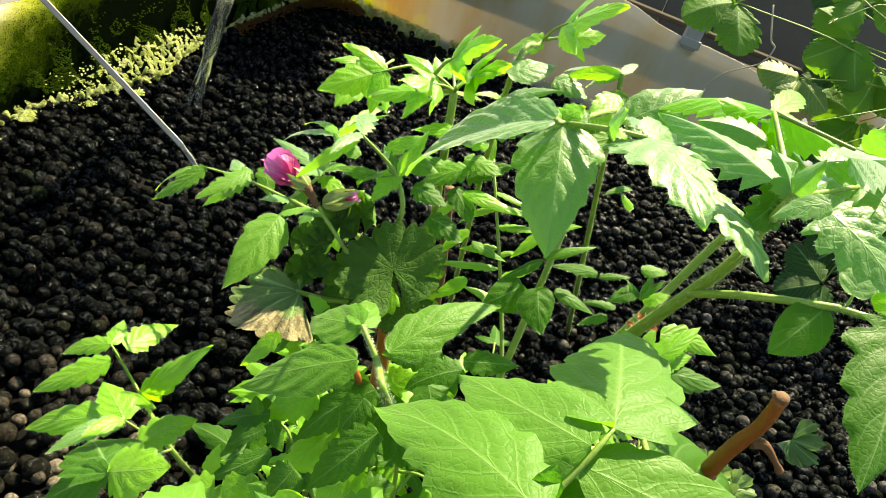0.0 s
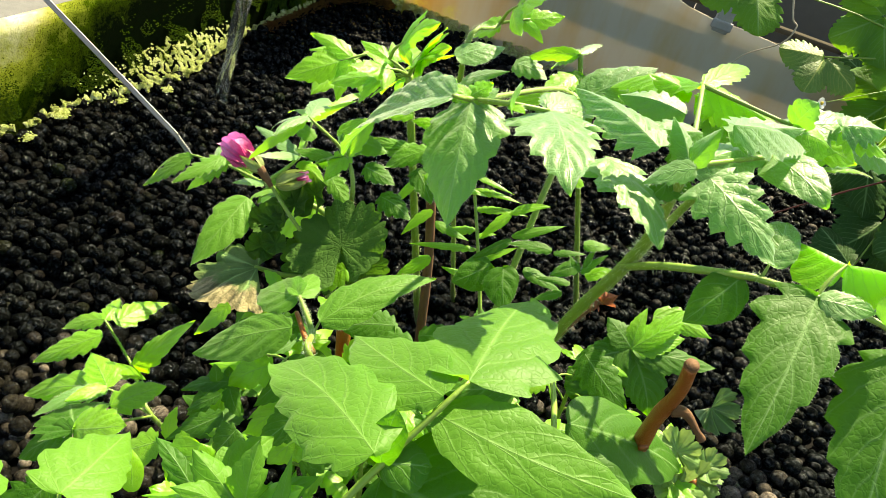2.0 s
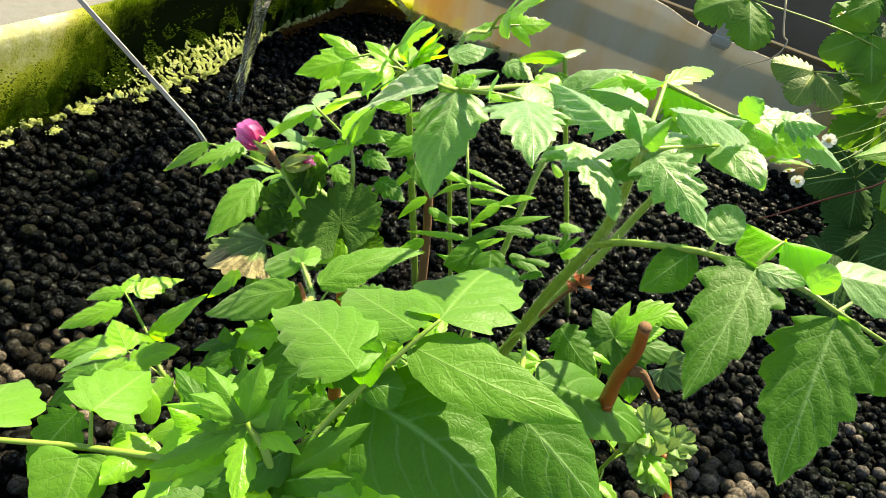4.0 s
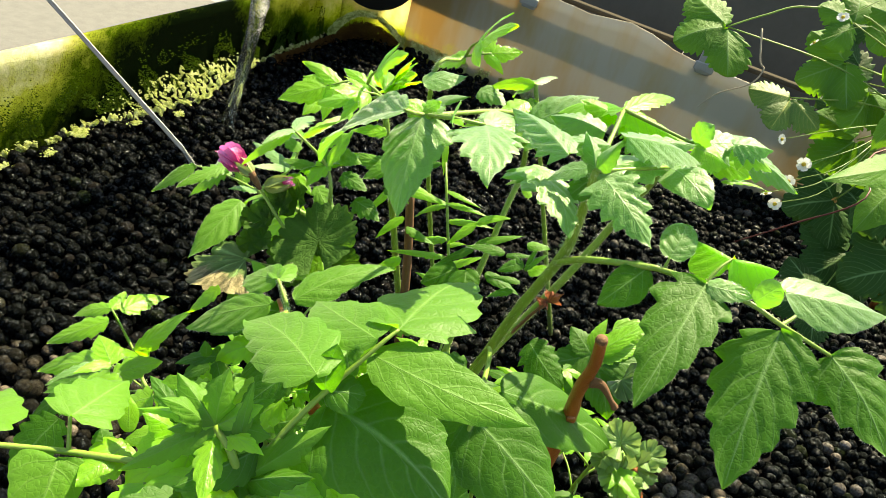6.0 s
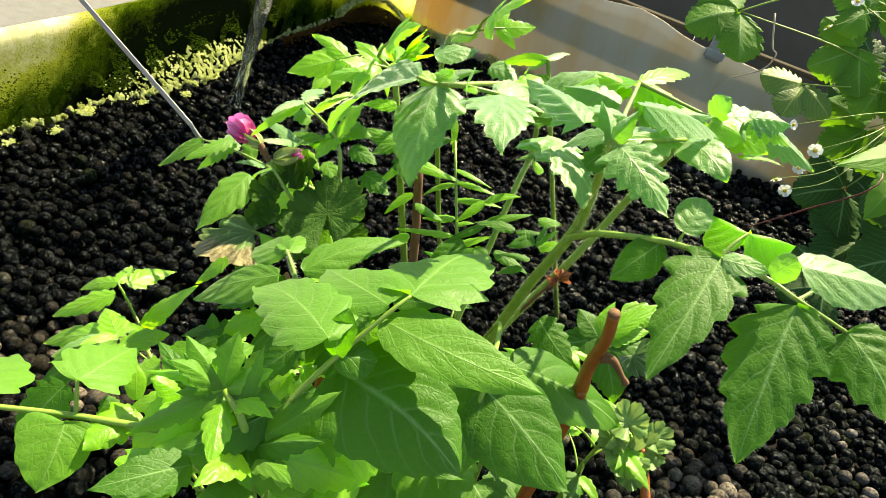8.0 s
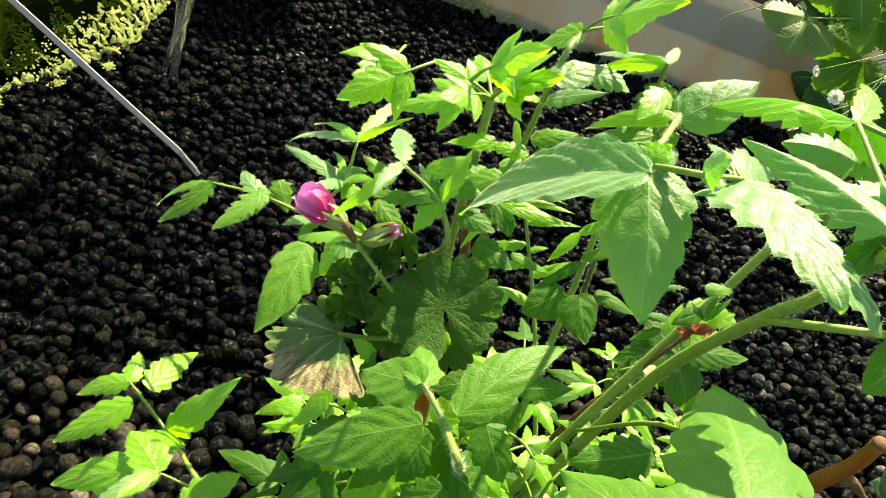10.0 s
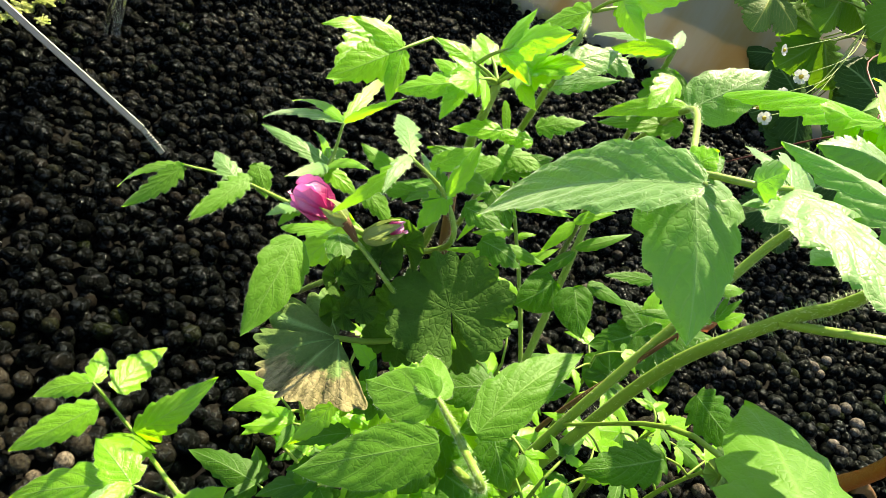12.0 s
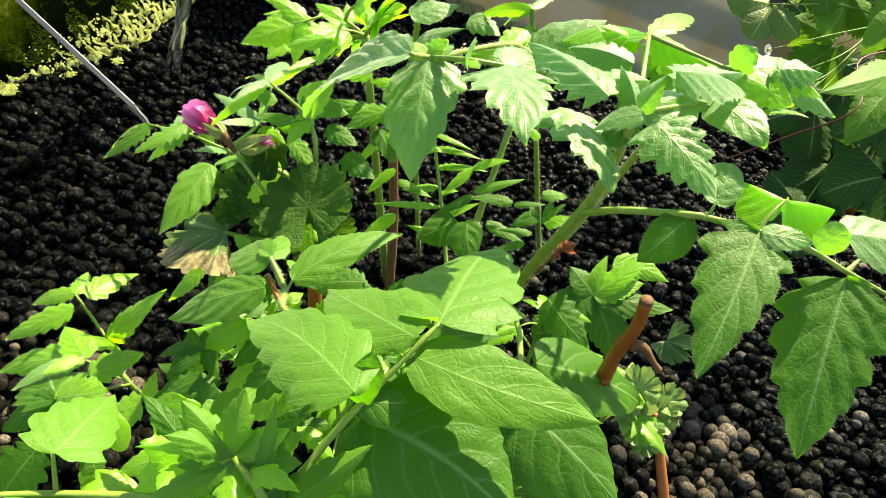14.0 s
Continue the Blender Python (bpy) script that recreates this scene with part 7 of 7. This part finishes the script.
tube("side_stub", [(0.2815, 0.3605, 0.2780), (0.2875, 0.3600, 0.2790), (0.2945, 0.3560, 0.2745), (0.2975, 0.3560, 0.2715)], [0.0026, 0.002, 0.0016, 0.002], BARK, stump, wobble=0.4)
tube("bud_scar", [(0.2810, 0.372, 0.244), (0.2835, 0.3665, 0.243)], [0.002, 0.0026], STUMP, stump, wobble=0.3)
fan_leaf("leaf", (0.2950, 0.3600, 0.2870), 0.0105, (0.2, -0.6, 0.6), (0.5, 0.0, -0.6), FADED, stump, "small faded leaf", spread=120, lobes=5, crimp=0.45, cup=0.4, rows=10, steps=70, seed=31)
keep(stump)
rosette = root("geranium_shoot", (0.36, 0.46, 0), "small pale green geranium shoot on a brown stem", "geranium")
tube("stem", [(0.420, 0.40, -0.004), (0.4021, 0.4123, 0.060), (0.3729, 0.4469, 0.1213), (0.362, 0.454, 0.140)], [0.0042, 0.004, 0.0036, 0.003], BROWN, rosette, "brown woody stem", wobble=0.12)
for n, (dx, dy, dz, r) in enumerate([(-0.014, 0.004, 0.020, 0.022), (0.012, -0.004, 0.002, 0.020), (-0.006, -0.014, -0.004, 0.024), (0.020, 0.008, 0.010, 0.018), (-0.022, -0.006, 0.002, 0.016), (0.004, -0.02, -0.016, 0.018)]):
    rnd = random.Random(40 + n)
    r *= 0.68
    c = Vector((0.3564 + 0.72 * dx, 0.4564 + 0.8 * dy, 0.1386 + 0.72 * dz))
    fan_leaf("leaf", c, r, (dx * 14 + rnd.uniform(-0.2, 0.2), -0.45 + dy * 10, 0.75), (dx * 30, dy * 30 + 0.2, dz * 20 + 0.2), FRESH, rosette, crimp=0.38, cup=0.3, rows=9, steps=70, seed=50 + n)
    tube("leaf_stalk", [(0.364, 0.454, 0.137), c], [0.0013, 0.001], STEM, rosette, steps=3)
keep(rosette)
dead = root("dried_shoot", (0.2595, 0.4703, 0.2442), "shrivelled red-brown dried shoot leaning on a stem", "dead shoot")
tube("dry_stalk", [(0.222, 0.470, 0.10), (0.2245, 0.4643, 0.1486), (0.2480, 0.4660, 0.2180), (0.2590, 0.4700, 0.2400)], [0.0016, 0.0016, 0.0013, 0.001], BARK, dead, wobble=0.3)
for n in range(5):
    rnd = random.Random(60 + n)
    a = Vector((0.2590, 0.4700, 0.2405))
    blade("dry_leaf", a, a + Vector((rnd.uniform(-0.008, 0.008), rnd.uniform(-0.008, 0.004), rnd.uniform(-0.016, 0.014))), 0.011, (rnd.uniform(-1, 1), -0.6, rnd.uniform(-0.3, 1)), RUST, dead, droop=1.4, fold=0.7, rows=12, cols=4, wave=0.3)
keep(dead)
stake = root("stake", (0.150, 0.56, 0), "thin dark brown plant stake in the pebbles", "stake")
tube("stick", [(0.168, 0.575, -0.01), (0.1487, 0.5835, 0.1286), (0.1293, 0.5926, 0.2166)], [0.0042, 0.0040, 0.0038], BARK, stake, wobble=0.1, sides=10)
keep(stake)


# ---- strawberry ----
def trio(plant, heart, size, face, up, material, width=0.84, seed=0, spread=1.25):
    """Three toothed strawberry leaflets round one point."""
    heart, face, up = Vector(heart), Vector(face).normalized(), Vector(up)
    up = (up - face * up.dot(face)).normalized()
    side = up.cross(face)
    for k, a in enumerate((0.0, spread, -spread)):
        d = up * math.cos(a) + side * math.sin(a)
        blade("leaflet", heart + d * size * 0.05, heart + d * size + face * size * -0.12, size * width, face + d * 0.15, material, plant, droop=0.5, fold=0.22, teeth=7, tooth=0.42, shape=0.48, point=0.78, pucker=0.035, slant=0.45, seed=seed + k)


def strawberry_flower(place, size, face):
    thing = root("strawberry_flower", place, "small white strawberry flower with a yellow middle", "flower", "white strawberry flowers")
    place, face = Vector(place), Vector(face).normalized()
    u = face.orthogonal().normalized()
    v = face.cross(u)
    for k in range(5):
        a = 2 * math.pi * k / 5
        d = u * math.cos(a) + v * math.sin(a)
        blade("petal", place + d * size * 0.15, place + d * size + face * size * 0.12, size * 0.95, face, WHITE, thing, droop=-0.3, fold=-0.15, tooth=0.0, shape=0.58, point=0.5, rows=10, cols=4, pucker=0.0, wave=0.03)
        blade("sepal", place - face * 0.001, place + (u * math.cos(a + 0.6) + v * math.sin(a + 0.6)) * size * 0.9 - face * 0.002, size * 0.4, face, STRAWBERRY, thing, tooth=0.0, rows=8, cols=3)
    bm = bmesh.new()
    bmesh.ops.create_icosphere(bm, subdivisions=2, radius=size * 0.32)
    for w in bm.verts:
        w.co *= 1 + 0.25 * noise.noise(w.co * 900)
    bmesh.ops.translate(bm, vec=place + face * size * 0.1, verts=bm.verts)
    part("stamens", bm, YELLOW, thing)
    keep(thing)


strawberry = root("strawberry_plant", (0.80, 1.10, 0), "wild strawberry plant with toothed leaves and runners hanging over the tank", "strawberry plant")
CROWN = Vector((0.80, 1.10, 0.0))
HEAD = Vector((0.74, 1.09, 0.27))
tube("stem", [CROWN, (0.79, 1.10, 0.14), HEAD], [0.006, 0.005, 0.004], BROWN, strawberry, wobble=0.2)
for n, (x, y, z, size, fx, fz, ux, uz, mat) in enumerate([
    (0.409, 1.110, 0.322, 0.074, -0.1, 0.9, -0.7, -0.5, STRAWBERRY),
    (0.522, 1.080, 0.268, 0.056, 0.0, 0.9, -0.2, -0.9, STRIPED),
    (0.575, 1.120, 0.325, 0.066, -0.2, 0.6, -0.6, -0.4, STRAWBERRY),
    (0.620, 1.110, 0.300, 0.064, 0.1, 0.6, -0.2, -0.8, STRAWBERRY),
    (0.560, 1.130, 0.372, 0.050, 0.0, 0.7, -0.5, 0.4, STRAWBERRY),
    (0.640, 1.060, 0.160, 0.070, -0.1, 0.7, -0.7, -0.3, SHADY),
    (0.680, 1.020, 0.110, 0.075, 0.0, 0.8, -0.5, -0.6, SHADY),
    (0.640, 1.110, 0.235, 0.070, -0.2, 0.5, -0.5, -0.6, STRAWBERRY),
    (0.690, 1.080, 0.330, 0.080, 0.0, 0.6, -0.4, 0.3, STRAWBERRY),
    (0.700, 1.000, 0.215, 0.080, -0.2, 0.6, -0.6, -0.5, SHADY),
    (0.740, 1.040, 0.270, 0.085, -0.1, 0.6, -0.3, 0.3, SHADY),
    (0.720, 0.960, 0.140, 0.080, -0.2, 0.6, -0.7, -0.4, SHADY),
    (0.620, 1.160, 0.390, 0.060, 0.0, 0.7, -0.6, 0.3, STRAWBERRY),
    # leaves added to darken the wall behind, with shade in their colour
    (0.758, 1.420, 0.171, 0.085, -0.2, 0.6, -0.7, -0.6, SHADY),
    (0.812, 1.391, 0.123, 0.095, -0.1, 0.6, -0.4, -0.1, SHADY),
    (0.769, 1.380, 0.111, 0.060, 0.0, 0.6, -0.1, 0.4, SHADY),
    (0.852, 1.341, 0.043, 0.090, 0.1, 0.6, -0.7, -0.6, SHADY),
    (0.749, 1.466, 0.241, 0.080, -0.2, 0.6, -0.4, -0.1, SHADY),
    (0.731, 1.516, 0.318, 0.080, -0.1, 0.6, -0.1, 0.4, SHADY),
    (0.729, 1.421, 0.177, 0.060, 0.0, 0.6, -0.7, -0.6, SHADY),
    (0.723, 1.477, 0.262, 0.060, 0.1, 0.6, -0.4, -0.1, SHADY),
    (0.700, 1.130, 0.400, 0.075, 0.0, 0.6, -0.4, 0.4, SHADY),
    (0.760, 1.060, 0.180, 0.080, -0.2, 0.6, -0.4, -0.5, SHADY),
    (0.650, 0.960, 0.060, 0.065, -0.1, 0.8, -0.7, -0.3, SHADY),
]):
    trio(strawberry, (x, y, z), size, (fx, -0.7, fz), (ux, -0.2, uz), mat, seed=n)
    mid = (Vector((x, y, z)) + HEAD) / 2 + Vector((0, 0.01, 0.02))
    tube("leaf_stalk", [HEAD, mid, (x, y, z)], [0.0014, 0.0012, 0.001], STEM, strawberry, steps=5)
for b, t, w, f, m in [((0.600, 0.860, 0.300), (0.489, 0.765, 0.280), 0.045, (-0.1, -0.5, 0.8), STRAWBERRY), ((0.61, 0.88, 0.27), (0.575, 0.83, 0.215), 0.05, (-0.4, -0.7, 0.5), STRAWBERRY), ((0.60, 0.92, 0.34), (0.572, 0.90, 0.285), 0.040, (-0.4, -0.7, 0.5), STRAWBERRY)]:
    blade("leaflet", b, t, w, f, m, strawberry, droop=0.5, fold=0.3, teeth=8, tooth=0.12, slant=0.45)
tube("leaf_stalk", [HEAD, (0.68, 0.99, 0.33), (0.600, 0.862, 0.301)], [0.0016, 0.0014, 0.001], STEM, strawberry, steps=5)
tube("runner", [HEAD, (0.60, 0.95, 0.27), (0.569, 0.838, 0.253), (0.530, 0.862, 0.190), (0.489, 0.885, 0.131)], [0.001, 0.001, 0.001, 0.001, 0.0008], WINE, strawberry, "thin dark red runner", steps=6)
tube("runner", [(0.409, 1.110, 0.322), (0.45, 1.125, 0.348), (0.50, 1.14, 0.372), (0.60, 1.14, 0.375), HEAD], [0.0012, 0.0014, 0.0014, 0.0014, 0.0016], STEM, strawberry, steps=6)
tube("root_string", [(0.449, 1.10, 0.335), (0.462, 1.08, 0.300), (0.470, 1.075, 0.292), (0.462, 1.070, 0.270), (0.430, 1.075, 0.243), (0.415, 1.080, 0.215)], [0.0013, 0.0012, 0.0011, 0.001, 0.0008, 0.0003], ROOT, strawberry, "pale brown hanging root", steps=6)
for x, y, z in [(0.528, 0.932, 0.236), (0.5235, 0.932, 0.177), (0.490, 0.932, 0.256), (0.511, 1.029, 0.388), (0.4955, 1.029, 0.352), (0.523, 0.932, 0.210), (0.507, 0.932, 0.187)]:
    tube("flower_stalk", [(x, y + 0.002, z - 0.002), ((x + 0.64) / 2, y + 0.03, z + 0.03), (0.66, 1.08, 0.28)], [0.0004, 0.0005, 0.0007], STEM, strawberry, steps=6)
keep(strawberry)
for x, y, z, size, f in [(0.528, 0.930, 0.236, 0.0084, (-0.3, -0.8, 0.4)), (0.5235, 0.930, 0.177, 0.0078, (-0.4, -0.7, 0.5)), (0.490, 0.930, 0.256, 0.0062, (0.4, -0.6, 0.5)), (0.511, 1.027, 0.388, 0.0068, (-0.4, -0.5, 0.6)), (0.4955, 1.027, 0.352, 0.0056, (0.6, -0.4, -0.4)), (0.523, 0.930, 0.210, 0.0078, (-0.2, -0.8, 0.5)), (0.507, 0.930, 0.187, 0.0066, (0.3, -0.5, -0.5))]:
    strawberry_flower((x, y, z), size, f)
